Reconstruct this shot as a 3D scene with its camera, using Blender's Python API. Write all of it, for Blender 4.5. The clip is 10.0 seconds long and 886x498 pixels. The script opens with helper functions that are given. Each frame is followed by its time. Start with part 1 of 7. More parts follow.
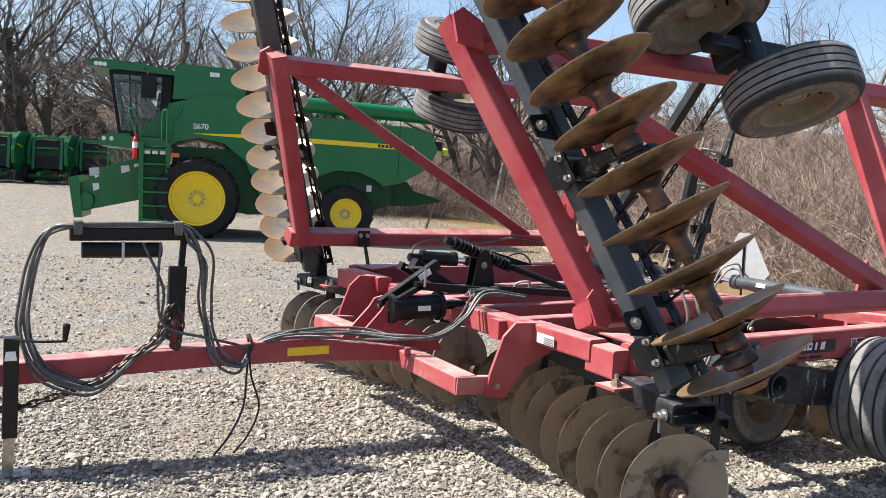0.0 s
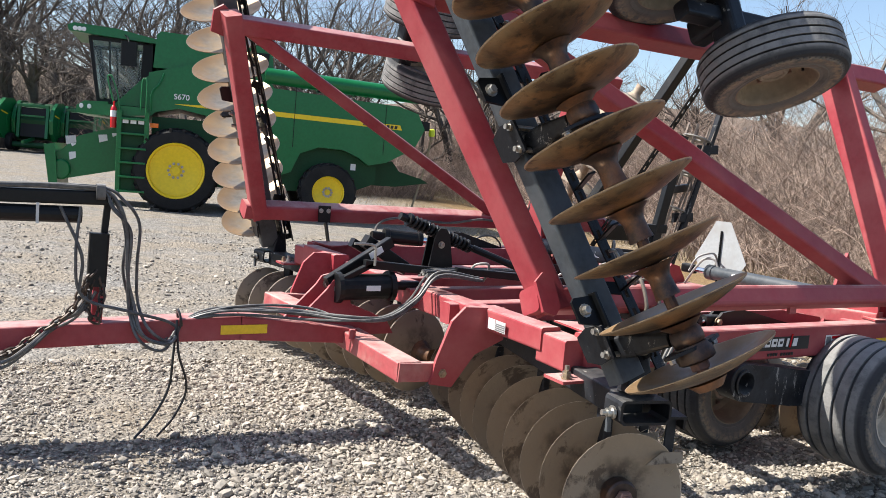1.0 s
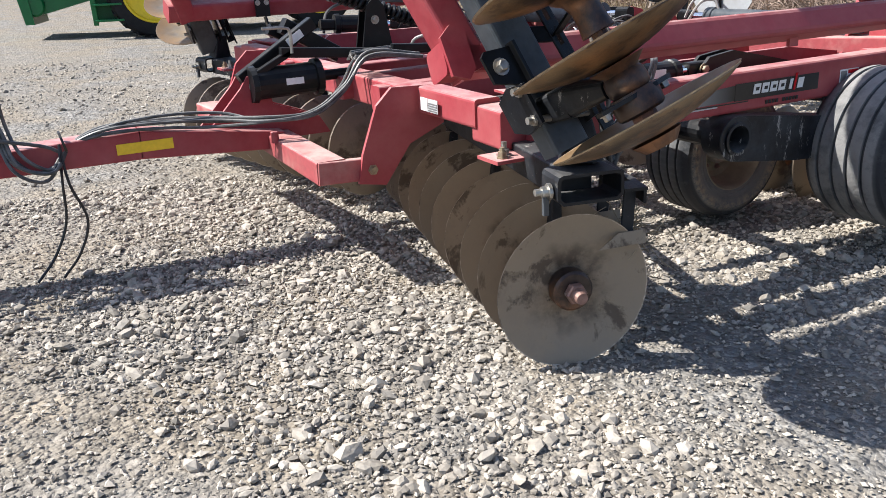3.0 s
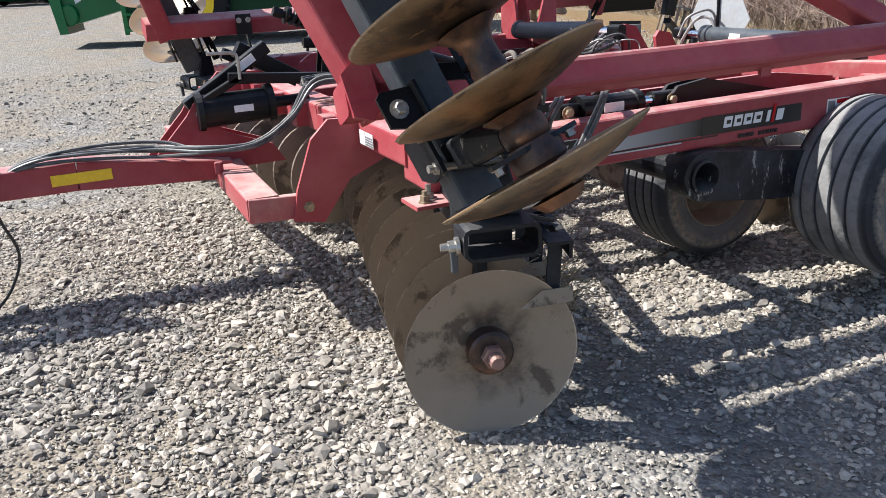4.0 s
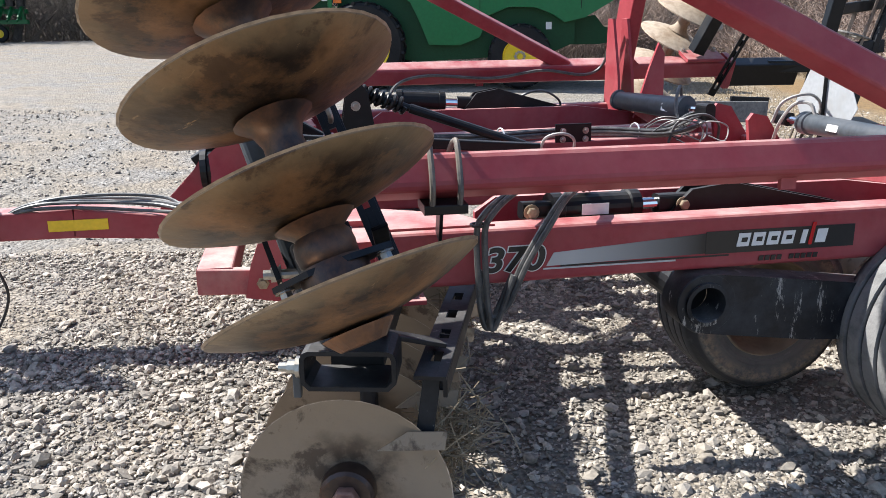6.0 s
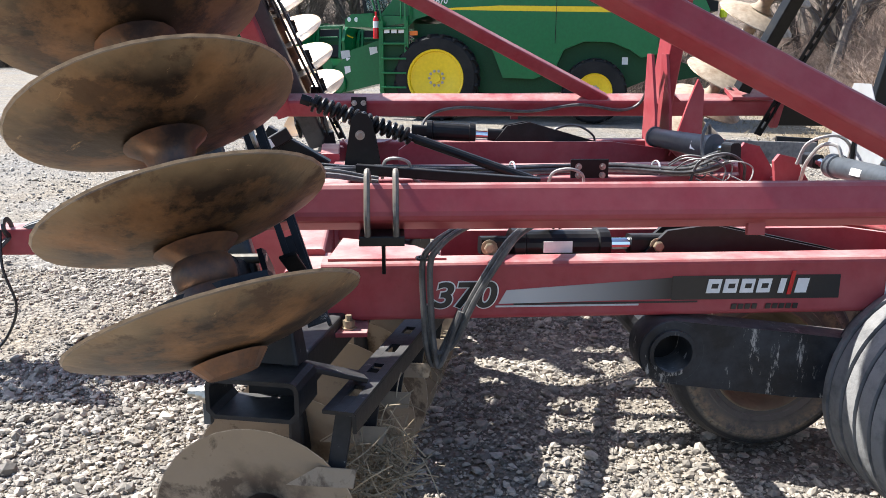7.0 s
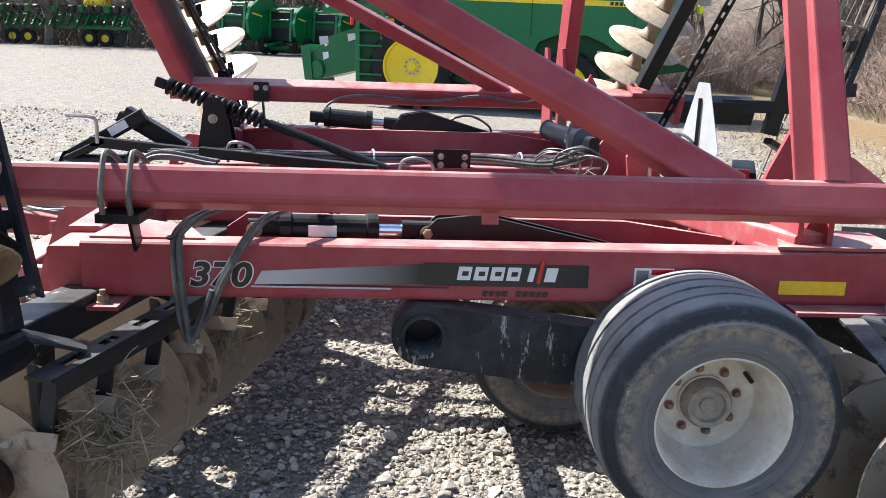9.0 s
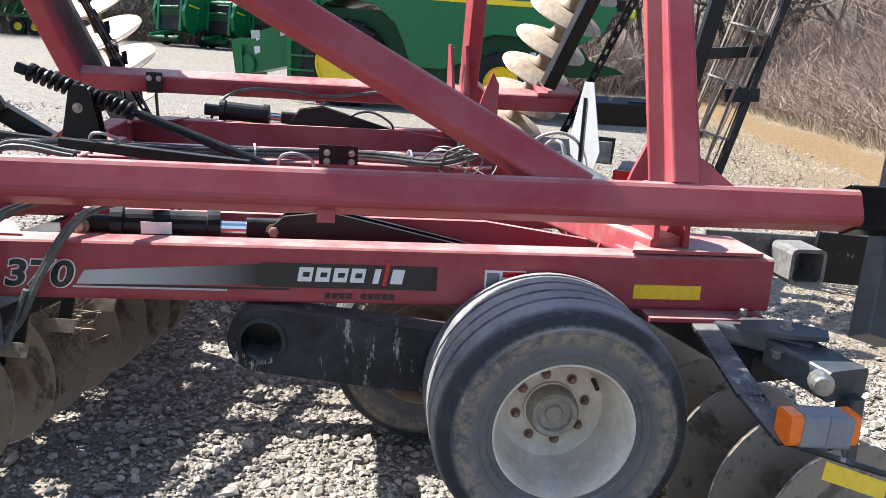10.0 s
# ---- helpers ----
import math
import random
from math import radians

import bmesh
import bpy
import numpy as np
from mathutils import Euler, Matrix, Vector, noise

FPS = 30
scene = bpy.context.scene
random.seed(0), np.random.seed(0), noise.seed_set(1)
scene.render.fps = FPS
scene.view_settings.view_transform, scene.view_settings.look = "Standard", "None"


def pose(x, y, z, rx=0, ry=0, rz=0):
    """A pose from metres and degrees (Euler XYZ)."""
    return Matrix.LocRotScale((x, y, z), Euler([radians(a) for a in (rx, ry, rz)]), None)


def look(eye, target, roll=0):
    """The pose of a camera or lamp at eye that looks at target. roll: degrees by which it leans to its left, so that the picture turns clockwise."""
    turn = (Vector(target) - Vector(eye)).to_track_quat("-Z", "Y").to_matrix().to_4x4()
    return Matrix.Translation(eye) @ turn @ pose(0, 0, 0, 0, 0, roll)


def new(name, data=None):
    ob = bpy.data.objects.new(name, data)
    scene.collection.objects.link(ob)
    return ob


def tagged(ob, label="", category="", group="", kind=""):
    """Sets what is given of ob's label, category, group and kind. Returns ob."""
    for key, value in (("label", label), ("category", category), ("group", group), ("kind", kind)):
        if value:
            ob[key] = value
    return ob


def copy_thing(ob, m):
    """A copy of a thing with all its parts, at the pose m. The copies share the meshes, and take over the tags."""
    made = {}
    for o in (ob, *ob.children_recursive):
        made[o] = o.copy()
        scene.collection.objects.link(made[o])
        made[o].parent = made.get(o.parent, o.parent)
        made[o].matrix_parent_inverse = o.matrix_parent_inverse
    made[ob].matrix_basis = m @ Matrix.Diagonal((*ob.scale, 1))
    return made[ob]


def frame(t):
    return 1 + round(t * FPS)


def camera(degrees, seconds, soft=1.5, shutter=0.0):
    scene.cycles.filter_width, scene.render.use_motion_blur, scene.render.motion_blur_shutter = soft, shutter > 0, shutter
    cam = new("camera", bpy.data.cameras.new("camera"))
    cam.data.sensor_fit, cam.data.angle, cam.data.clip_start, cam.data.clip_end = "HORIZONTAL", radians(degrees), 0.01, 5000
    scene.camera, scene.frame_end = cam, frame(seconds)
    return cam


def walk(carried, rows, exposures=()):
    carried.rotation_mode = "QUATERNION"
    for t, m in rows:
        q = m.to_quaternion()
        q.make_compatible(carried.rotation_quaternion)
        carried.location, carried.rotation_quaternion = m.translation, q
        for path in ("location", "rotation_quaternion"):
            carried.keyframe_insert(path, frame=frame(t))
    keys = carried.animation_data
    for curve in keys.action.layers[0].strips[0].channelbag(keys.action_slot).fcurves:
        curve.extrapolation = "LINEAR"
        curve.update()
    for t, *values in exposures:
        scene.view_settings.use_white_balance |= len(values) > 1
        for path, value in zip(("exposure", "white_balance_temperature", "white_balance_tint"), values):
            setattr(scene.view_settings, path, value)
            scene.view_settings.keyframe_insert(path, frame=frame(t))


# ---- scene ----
cam = camera(57.0, 10.0, soft=0.6)
PATH = [
    (0, (0.831, 0.265, 1.774), (1.801, 2.006, 1.615), 2.50),
    (0.5, (1.008, 0.400, 1.819), (1.975, 2.143, 1.655), 3.79),
    (1, (1.243, 0.449, 1.716), (2.227, 2.179, 1.520), 4.50),
    (1.5, (1.507, 0.522, 1.623), (2.515, 2.226, 1.338), 3.81),
    (2, (1.678, 0.718, 1.513), (2.680, 2.387, 1.055), 1.59),
    (2.2, (1.729, 0.801, 1.488), (2.713, 2.460, 0.958), 0.57),
    (3.3, (2.260, 0.802, 1.494), (3.080, 2.496, 0.818), -3.79),
    (3.5, (2.378, 0.790, 1.520), (3.179, 2.494, 0.848), -3.70),
    (4, (2.677, 0.872, 1.544), (3.422, 2.610, 0.894), -3.32),
    (4.5, (2.949, 0.963, 1.591), (3.611, 2.742, 0.961), -2.86),
    (5, (3.257, 0.957, 1.579), (3.812, 2.783, 0.979), -2.30),
    (5.5, (3.517, 0.981, 1.590), (3.954, 2.849, 1.022), -1.64),
    (5.7, (3.611, 1.024, 1.584), (4.000, 2.906, 1.028), -1.45),
    (6.8, (4.101, 1.063, 1.576), (4.239, 3.007, 1.125), 0.24),
    (7, (4.199, 1.056, 1.569), (4.310, 3.001, 1.119), 0.14),
    (7.5, (4.450, 1.078, 1.576), (4.522, 3.024, 1.118), 1.63),
    (8, (4.627, 1.100, 1.599), (4.655, 3.048, 1.145), 2.43),
    (8.5, (4.803, 1.030, 1.575), (4.823, 2.976, 1.114), 2.03),
    (8.9, (4.985, 0.930, 1.577), (5.066, 2.872, 1.107), 1.93),
    (9, (5.043, 0.915, 1.588), (5.137, 2.855, 1.112), 1.83),
    (9.5, (5.225, 0.972, 1.570), (5.402, 2.906, 1.092), 2.34),
    (10, (5.397, 1.024, 1.572), (5.621, 2.954, 1.101), 3.34),
]
walk(cam, [(t, look(eye, target, roll)) for t, eye, target, roll in PATH],
     [(0, 1.06, 6300, 10), (2.2, 1.04, 6150, 10), (4, 0.97, 5950, 10), (5.7, 1.11, 5950, 10), (6.8, 1.34, 6000, 10), (7.5, 1.45, 6000, 10), (10, 1.45, 6000, 10)])

YC = 5.48  # centre line of the harrow


# ---- light ----
SUN_TO = Vector((-0.72, 0.42, 1.0)).normalized()
world = bpy.data.worlds.new("sky")
scene.world = world
world.use_nodes = True
wn = world.node_tree
sky = wn.nodes.new("ShaderNodeTexSky")
sky.sky_type = "NISHITA"
sky.sun_disc = False
sky.sun_elevation = math.asin(SUN_TO.z)
sky.sun_rotation = math.atan2(SUN_TO.x, SUN_TO.y)
sky.dust_density = 1.5
wn.links.new(sky.outputs[0], wn.nodes["Background"].inputs[0])
wn.nodes["Background"].inputs[1].default_value = 0.097
sun_data = bpy.data.lights.new("sun", "SUN")
sun_data.energy, sun_data.angle, sun_data.color = 5.0, radians(0.55), (1.0, 0.935, 0.83)
sun = new("sun", sun_data)
sun.matrix_world = look(SUN_TO * 50, (0, 0, 0))


# ---- materials ----
def mat(name, base, rough=0.6, metal=0.0, vary=0.25, scale=6.0, tint=None, tint_scale=1.5, tint_at=0.55, tint_soft=0.15,
        bump=0.0, bump_scale=60.0, island=0.0, obj=0.0, rough2=None, coat=0.0, dust_sun=None, dust_sun_amount=0.8, chips=None, chip_at=0.66, chip_scale=22.0, chip_vec=(1, 1, 1), spec=0.5):
    """A procedural paint, steel, rubber or stone: grain, a second colour in patches, fine relief."""
    m = bpy.data.materials.new(name)
    m.use_nodes = True
    t = m.node_tree
    n, l = t.nodes, t.links
    p = n["Principled BSDF"]
    p.inputs["Roughness"].default_value = rough
    p.inputs["Metallic"].default_value = metal
    p.inputs["Coat Weight"].default_value = coat
    p.inputs["Specular IOR Level"].default_value = spec
    co = n.new("ShaderNodeTexCoord").outputs["Object"]
    grain = n.new("ShaderNodeTexNoise")
    grain.inputs["Scale"].default_value = scale * 8
    grain.inputs["Detail"].default_value = 6
    l.new(co, grain.inputs["Vector"])
    ramp = n.new("ShaderNodeMapRange")
    ramp.inputs[1].default_value, ramp.inputs[2].default_value = 0.3, 0.7
    ramp.inputs[3].default_value, ramp.inputs[4].default_value = 1 - vary, 1 + vary
    l.new(grain.outputs["Fac"], ramp.inputs[0])
    col = n.new("ShaderNodeMix")
    col.data_type = "RGBA"
    col.blend_type = "MULTIPLY"
    col.inputs[0].default_value = 1.0
    col.inputs[6].default_value = (*base, 1)
    l.new(ramp.outputs[0], col.inputs[7])
    out = col.outputs[2]
    if tint:
        big = n.new("ShaderNodeTexNoise")
        big.inputs["Scale"].default_value = tint_scale
        big.inputs["Detail"].default_value = 9
        big.inputs["Roughness"].default_value = 0.68
        l.new(co, big.inputs["Vector"])
        mask = n.new("ShaderNodeMapRange")
        mask.inputs[1].default_value, mask.inputs[2].default_value = tint_at - tint_soft, tint_at + tint_soft
        l.new(big.outputs["Fac"], mask.inputs[0])
        mx = n.new("ShaderNodeMix")
        mx.data_type = "RGBA"
        mx.inputs[7].default_value = (*tint, 1)
        l.new(mask.outputs[0], mx.inputs[0])
        l.new(out, mx.inputs[6])
        out = mx.outputs[2]
        if rough2 is not None:
            rr = n.new("ShaderNodeMapRange")
            rr.inputs[3].default_value, rr.inputs[4].default_value = rough, rough2
            l.new(mask.outputs[0], rr.inputs[0])
            l.new(rr.outputs[0], p.inputs["Roughness"])
    for amount, node, socket in ((island, "ShaderNodeNewGeometry", "Random Per Island"), (obj, "ShaderNodeObjectInfo", "Random")):
        if amount:
            r = n.new(node).outputs[socket]
            rm = n.new("ShaderNodeMapRange")
            rm.inputs[3].default_value, rm.inputs[4].default_value = 1 - amount, 1 + amount
            l.new(r, rm.inputs[0])
            mm = n.new("ShaderNodeMix")
            mm.data_type = "RGBA"
            mm.blend_type = "MULTIPLY"
            mm.inputs[0].default_value = 1.0
            l.new(out, mm.inputs[6])
            l.new(rm.outputs[0], mm.inputs[7])
            out = mm.outputs[2]
    if chips:
        cn = n.new("ShaderNodeTexNoise")
        cn.inputs["Scale"].default_value = chip_scale
        cn.inputs["Detail"].default_value = 10
        cn.inputs["Roughness"].default_value = 0.75
        cv = n.new("ShaderNodeVectorMath")
        cv.operation = "MULTIPLY"
        cv.inputs[1].default_value = chip_vec
        l.new(co, cv.inputs[0])
        l.new(cv.outputs[0], cn.inputs["Vector"])
        cm = n.new("ShaderNodeMapRange")
        cm.inputs[1].default_value, cm.inputs[2].default_value = chip_at - 0.02, chip_at + 0.03
        l.new(cn.outputs["Fac"], cm.inputs[0])
        mx = n.new("ShaderNodeMix")
        mx.data_type = "RGBA"
        mx.inputs[7].default_value = (*chips, 1)
        l.new(cm.outputs[0], mx.inputs[0])
        l.new(out, mx.inputs[6])
        out = mx.outputs[2]
    # Upward faces turn paler: settled dirt, with sunlit tops painted into the colour.
    if dust_sun:
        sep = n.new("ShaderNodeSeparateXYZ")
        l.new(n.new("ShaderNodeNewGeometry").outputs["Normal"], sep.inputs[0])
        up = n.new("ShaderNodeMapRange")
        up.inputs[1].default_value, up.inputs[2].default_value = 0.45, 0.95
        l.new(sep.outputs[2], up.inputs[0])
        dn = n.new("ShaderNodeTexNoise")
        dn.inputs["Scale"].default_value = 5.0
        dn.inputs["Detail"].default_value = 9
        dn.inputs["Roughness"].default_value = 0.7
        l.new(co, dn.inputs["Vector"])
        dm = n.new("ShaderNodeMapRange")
        dm.inputs[1].default_value, dm.inputs[2].default_value, dm.inputs[4].default_value = 0.30, 0.62, dust_sun_amount
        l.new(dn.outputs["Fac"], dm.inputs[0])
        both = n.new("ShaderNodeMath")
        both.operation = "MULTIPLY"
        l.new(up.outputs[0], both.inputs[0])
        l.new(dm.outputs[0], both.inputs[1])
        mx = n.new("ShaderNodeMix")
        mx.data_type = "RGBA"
        mx.inputs[7].default_value = (*dust_sun, 1)
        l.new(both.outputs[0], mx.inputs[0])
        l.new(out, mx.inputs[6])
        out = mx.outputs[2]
    l.new(out, p.inputs["Base Color"])
    if bump:
        bn = n.new("ShaderNodeTexNoise")
        bn.inputs["Scale"].default_value = bump_scale
        bn.inputs["Detail"].default_value = 8
        l.new(co, bn.inputs["Vector"])
        b = n.new("ShaderNodeBump")
        b.inputs["Strength"].default_value = bump
        b.inputs["Distance"].default_value = 0.01
        l.new(bn.outputs["Fac"], b.inputs["Height"])
        l.new(b.outputs[0], p.inputs["Normal"])
    return m


RED = mat("faded_red_paint", (0.298, 0.041, 0.052), 0.40, vary=0.08, scale=4, tint=(0.38, 0.105, 0.105), tint_scale=2.2, tint_at=0.58, tint_soft=0.16, rough2=0.6, bump=0.05, bump_scale=30, dust_sun=(0.50, 0.35, 0.32), dust_sun_amount=0.85, chips=(0.46, 0.34, 0.29), chip_at=0.735, spec=0.3)
RED_DUST = mat("dusty_red_paint", (0.34, 0.066, 0.072), 0.5, vary=0.12, scale=4, tint=(0.42, 0.22, 0.19), tint_scale=3.5, tint_at=0.62, tint_soft=0.14, rough2=0.8, dust_sun=(0.52, 0.40, 0.35), chips=(0.48, 0.38, 0.33), chip_at=0.70)
BLACK = mat("black_paint", (0.0045, 0.005, 0.006), 0.36, vary=0.3, scale=4, tint=(0.016, 0.0155, 0.015), tint_scale=5, tint_at=0.62, tint_soft=0.1, rough2=0.6, dust_sun=(0.10, 0.095, 0.09), dust_sun_amount=0.35, chips=(0.26, 0.24, 0.21), chip_at=0.71, spec=0.3)
BLACK_WORN = mat("worn_black_paint", (0.007, 0.008, 0.011), 0.42, vary=0.3, scale=4, tint=(0.026, 0.028, 0.032), tint_scale=3.5, tint_at=0.56, tint_soft=0.12, rough2=0.6, bump=0.1, bump_scale=40, dust_sun=(0.13, 0.125, 0.12), dust_sun_amount=0.6, chips=(0.34, 0.32, 0.29), chip_at=0.64, chip_scale=14.0, spec=0.3)
ARM_WORN = mat("scraped_black_paint", (0.008, 0.0095, 0.013), 0.45, vary=0.3, scale=4, tint=(0.045, 0.047, 0.051), tint_scale=3.5, tint_at=0.54, tint_soft=0.10, rough2=0.7, bump=0.15, bump_scale=40, dust_sun=(0.22, 0.21, 0.20), dust_sun_amount=0.8, chips=(0.33, 0.315, 0.29), chip_at=0.60, chip_scale=16.0, chip_vec=(1.6, 1, 0.32), spec=0.35)
BLADE = mat("dusty_blade_steel", (0.098, 0.070, 0.048), 0.6, metal=0.05, vary=0.35, scale=3, tint=(0.285, 0.218, 0.152), tint_scale=6, tint_at=0.50, tint_soft=0.08, rough2=0.85, bump=0.3, bump_scale=25, chips=(0.040, 0.029, 0.022), chip_at=0.585, chip_scale=8.0)
# Blue-grey includes the sky's reflection on the gang beams, put into the base colour.
STEEL_BLUE = mat("blue_grey_paint_and_sky_sheen", (0.045, 0.053, 0.062), 0.42, vary=0.25, scale=4, tint=(0.085, 0.09, 0.095), tint_scale=3, tint_at=0.56, chips=(0.34, 0.33, 0.31), chip_at=0.69, spec=0.4)
BASKET = mat("dull_grey_basket_steel", (0.16, 0.155, 0.15), 0.6, metal=0.2, vary=0.3, tint=(0.30, 0.28, 0.25), tint_scale=6)
REEL = mat("rusty_brown_basket_steel", (0.115, 0.085, 0.068), 0.6, metal=0.2, vary=0.35, tint=(0.27, 0.225, 0.185), tint_scale=5, tint_at=0.56)
BLADE_WING = mat("rust_stained_blade_steel", (0.26, 0.138, 0.060), 0.45, metal=0.15, vary=0.45, scale=2.5, tint=(0.030, 0.019, 0.012), tint_scale=5, tint_at=0.47, tint_soft=0.07, rough2=0.42, bump=0.2, bump_scale=30, chips=(0.42, 0.27, 0.13), chip_at=0.645, chip_scale=34.0, chip_vec=(1, 0.22, 1))
BLADE_BRIGHT = mat("polished_blade_steel", (0.24, 0.215, 0.18), 0.30, metal=0.45, vary=0.2, scale=2.5, tint=(0.27, 0.20, 0.125), tint_scale=3.0, tint_at=0.54, tint_soft=0.10, rough2=0.6)
# Paler blades and spools for the far rear wing gang.
BLADE_PALE = mat("pale_blade_steel", (0.40, 0.33, 0.25), 0.7, vary=0.2, scale=3, tint=(0.27, 0.20, 0.135), tint_scale=7, tint_at=0.56, tint_soft=0.08, rough2=0.8, bump=0.3, bump_scale=25)
SPOOL_PALE = mat("pale_spool_iron", (0.34, 0.27, 0.20), 0.75, vary=0.25, scale=4, tint=(0.22, 0.16, 0.11), tint_scale=6, tint_at=0.55)
EDGE = mat("bright_worn_edge", (0.36, 0.27, 0.18), 0.4, metal=0.4, vary=0.3)
EDGE_DULL = mat("dull_worn_edge", (0.52, 0.45, 0.37), 0.45, metal=0.3, vary=0.4, tint=(0.08, 0.06, 0.045), tint_scale=8, tint_at=0.52)
# Orange tint is rust and also paints the sheen on the dark iron.
SPOOL = mat("rusty_spool_iron_with_sheen", (0.045, 0.029, 0.024), 0.38, metal=0.2, vary=0.35, scale=4, tint=(0.24, 0.105, 0.042), tint_scale=3.5, tint_at=0.56, tint_soft=0.10, rough2=0.55, chips=(0.32, 0.24, 0.17), chip_at=0.72)
NUT = mat("rust_pink_nut", (0.30, 0.18, 0.15), 0.55, metal=0.3, vary=0.35, scale=8, tint=(0.12, 0.065, 0.05), tint_scale=16, tint_at=0.55, chips=(0.42, 0.38, 0.34), chip_at=0.66)
STEEL = mat("zinc_plated_steel", (0.42, 0.41, 0.38), 0.38, metal=0.8, vary=0.2, tint=(0.26, 0.20, 0.14), tint_scale=14, tint_at=0.6)
BRASS = mat("dull_zinc_bolt", (0.34, 0.28, 0.19), 0.45, metal=0.5, vary=0.25, tint=(0.22, 0.13, 0.08), tint_scale=18, tint_at=0.58)
STRAP = mat("weathered_strap_steel", (0.13, 0.12, 0.11), 0.6, metal=0.3, vary=0.3, tint=(0.22, 0.18, 0.14), tint_scale=9, tint_at=0.55)
CHROME = mat("chrome_rod", (0.75, 0.75, 0.76), 0.12, metal=1.0, vary=0.05)
# Pale upward tread paints in the sunlit band, besides real dirt.
RUBBER = mat("weathered_tyre_rubber", (0.042, 0.047, 0.055), 0.70, vary=0.35, scale=5, tint=(0.150, 0.148, 0.142), tint_scale=3.2, tint_at=0.48, tint_soft=0.22, rough2=0.9, bump=0.4, bump_scale=40, chips=(0.26, 0.245, 0.22), chip_at=0.66, chip_scale=16.0, dust_sun=(0.36, 0.35, 0.335), dust_sun_amount=0.85)
# Lightened grey and pale tops carry the hoses' highlights as well as dirt.
HOSE = mat("grey_dusty_lit_hose", (0.045, 0.045, 0.046), 0.45, vary=0.25, scale=8, tint=(0.14, 0.136, 0.13), tint_scale=10, tint_at=0.54, spec=0.5, dust_sun=(0.30, 0.29, 0.27), dust_sun_amount=0.6)
HOSE_PALE = mat("pale_grey_hose", (0.30, 0.29, 0.27), 0.5, vary=0.2, scale=8)
RIM = mat("dusty_white_rim", (0.74, 0.69, 0.60), 0.6, vary=0.08, scale=5, tint=(0.44, 0.36, 0.26), tint_scale=7, tint_at=0.49, tint_soft=0.2)
HUB = mat("dusty_hub_iron", (0.30, 0.265, 0.215), 0.7, vary=0.25, scale=5, tint=(0.17, 0.14, 0.11), tint_scale=9, tint_at=0.55)
RIM_DARK = mat("brown_dusty_rim", (0.25, 0.205, 0.14), 0.65, vary=0.25, tint=(0.14, 0.11, 0.08), tint_scale=6, tint_at=0.55)
YELLOW_TAPE = mat("yellow_reflector", (0.80, 0.53, 0.015), 0.4, vary=0.08)
WHITE = mat("white_decal", (0.74, 0.74, 0.73), 0.45, vary=0.06)
SILVER = mat("silver_decal", (0.50, 0.50, 0.50), 0.4, vary=0.08)
GREYD = mat("grey_decal", (0.17, 0.17, 0.17), 0.45, vary=0.08)
DECAL_BLACK = mat("black_decal", (0.012, 0.012, 0.013), 0.4, vary=0.1)
SIGN_BACK = mat("bare_aluminium_sign", (0.36, 0.375, 0.385), 0.5, metal=0.1, vary=0.08, tint=(0.28, 0.27, 0.25), tint_scale=6, tint_at=0.6)
LAMP_GREY = mat("faded_grey_plastic", (0.15, 0.17, 0.20), 0.5, vary=0.12, tint=(0.22, 0.235, 0.26), tint_scale=5, tint_at=0.55)
AMBER = mat("amber_plastic", (0.75, 0.16, 0.01), 0.25, vary=0.08)
RED_LENS = mat("red_plastic_lens", (0.5, 0.01, 0.015), 0.25, vary=0.08)
STRAW = mat("dry_straw", (0.27, 0.215, 0.14), 0.8, vary=0.2, island=0.35)
GREEN = mat("green_machine_paint", (0.006, 0.130, 0.036), 0.28, vary=0.10, scale=2, tint=(0.015, 0.15, 0.05), tint_scale=0.8, tint_at=0.66, spec=0.45)
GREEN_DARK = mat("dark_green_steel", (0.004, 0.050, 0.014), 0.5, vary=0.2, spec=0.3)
MACHINE_BLACK = mat("machine_black_plastic", (0.005, 0.0055, 0.006), 0.5, vary=0.3, spec=0.3)
MACHINE_YELLOW = mat("yellow_machine_paint", (0.80, 0.57, 0.008), 0.4, vary=0.06, scale=2)
LIME = mat("lime_yellow_plastic", (0.62, 0.75, 0.03), 0.45, vary=0.06)
TYRE_FAR = mat("black_tractor_tyre", (0.008, 0.008, 0.009), 0.75, vary=0.3, tint=(0.022, 0.021, 0.019), tint_scale=2, spec=0.3)
BARK = mat("grey_brown_bark", (0.085, 0.068, 0.056), 0.9, vary=0.4, scale=1, tint=(0.16, 0.14, 0.12), tint_scale=1.2, tint_at=0.56, obj=0.3)
BRUSH = mat("bare_winter_twigs", (0.21, 0.152, 0.118), 0.9, vary=0.3, scale=1, tint=(0.31, 0.232, 0.182), tint_scale=0.6, tint_at=0.52, island=0.45)
GRASS = mat("dead_tan_grass", (0.24, 0.19, 0.118), 0.9, vary=0.3, scale=2, island=0.4)
STONE = mat("limestone_gravel", (0.355, 0.311, 0.254), 0.85, vary=0.25, scale=6, tint=(0.24, 0.220, 0.195), tint_scale=9, island=0.48, bump=0.3, bump_scale=70)


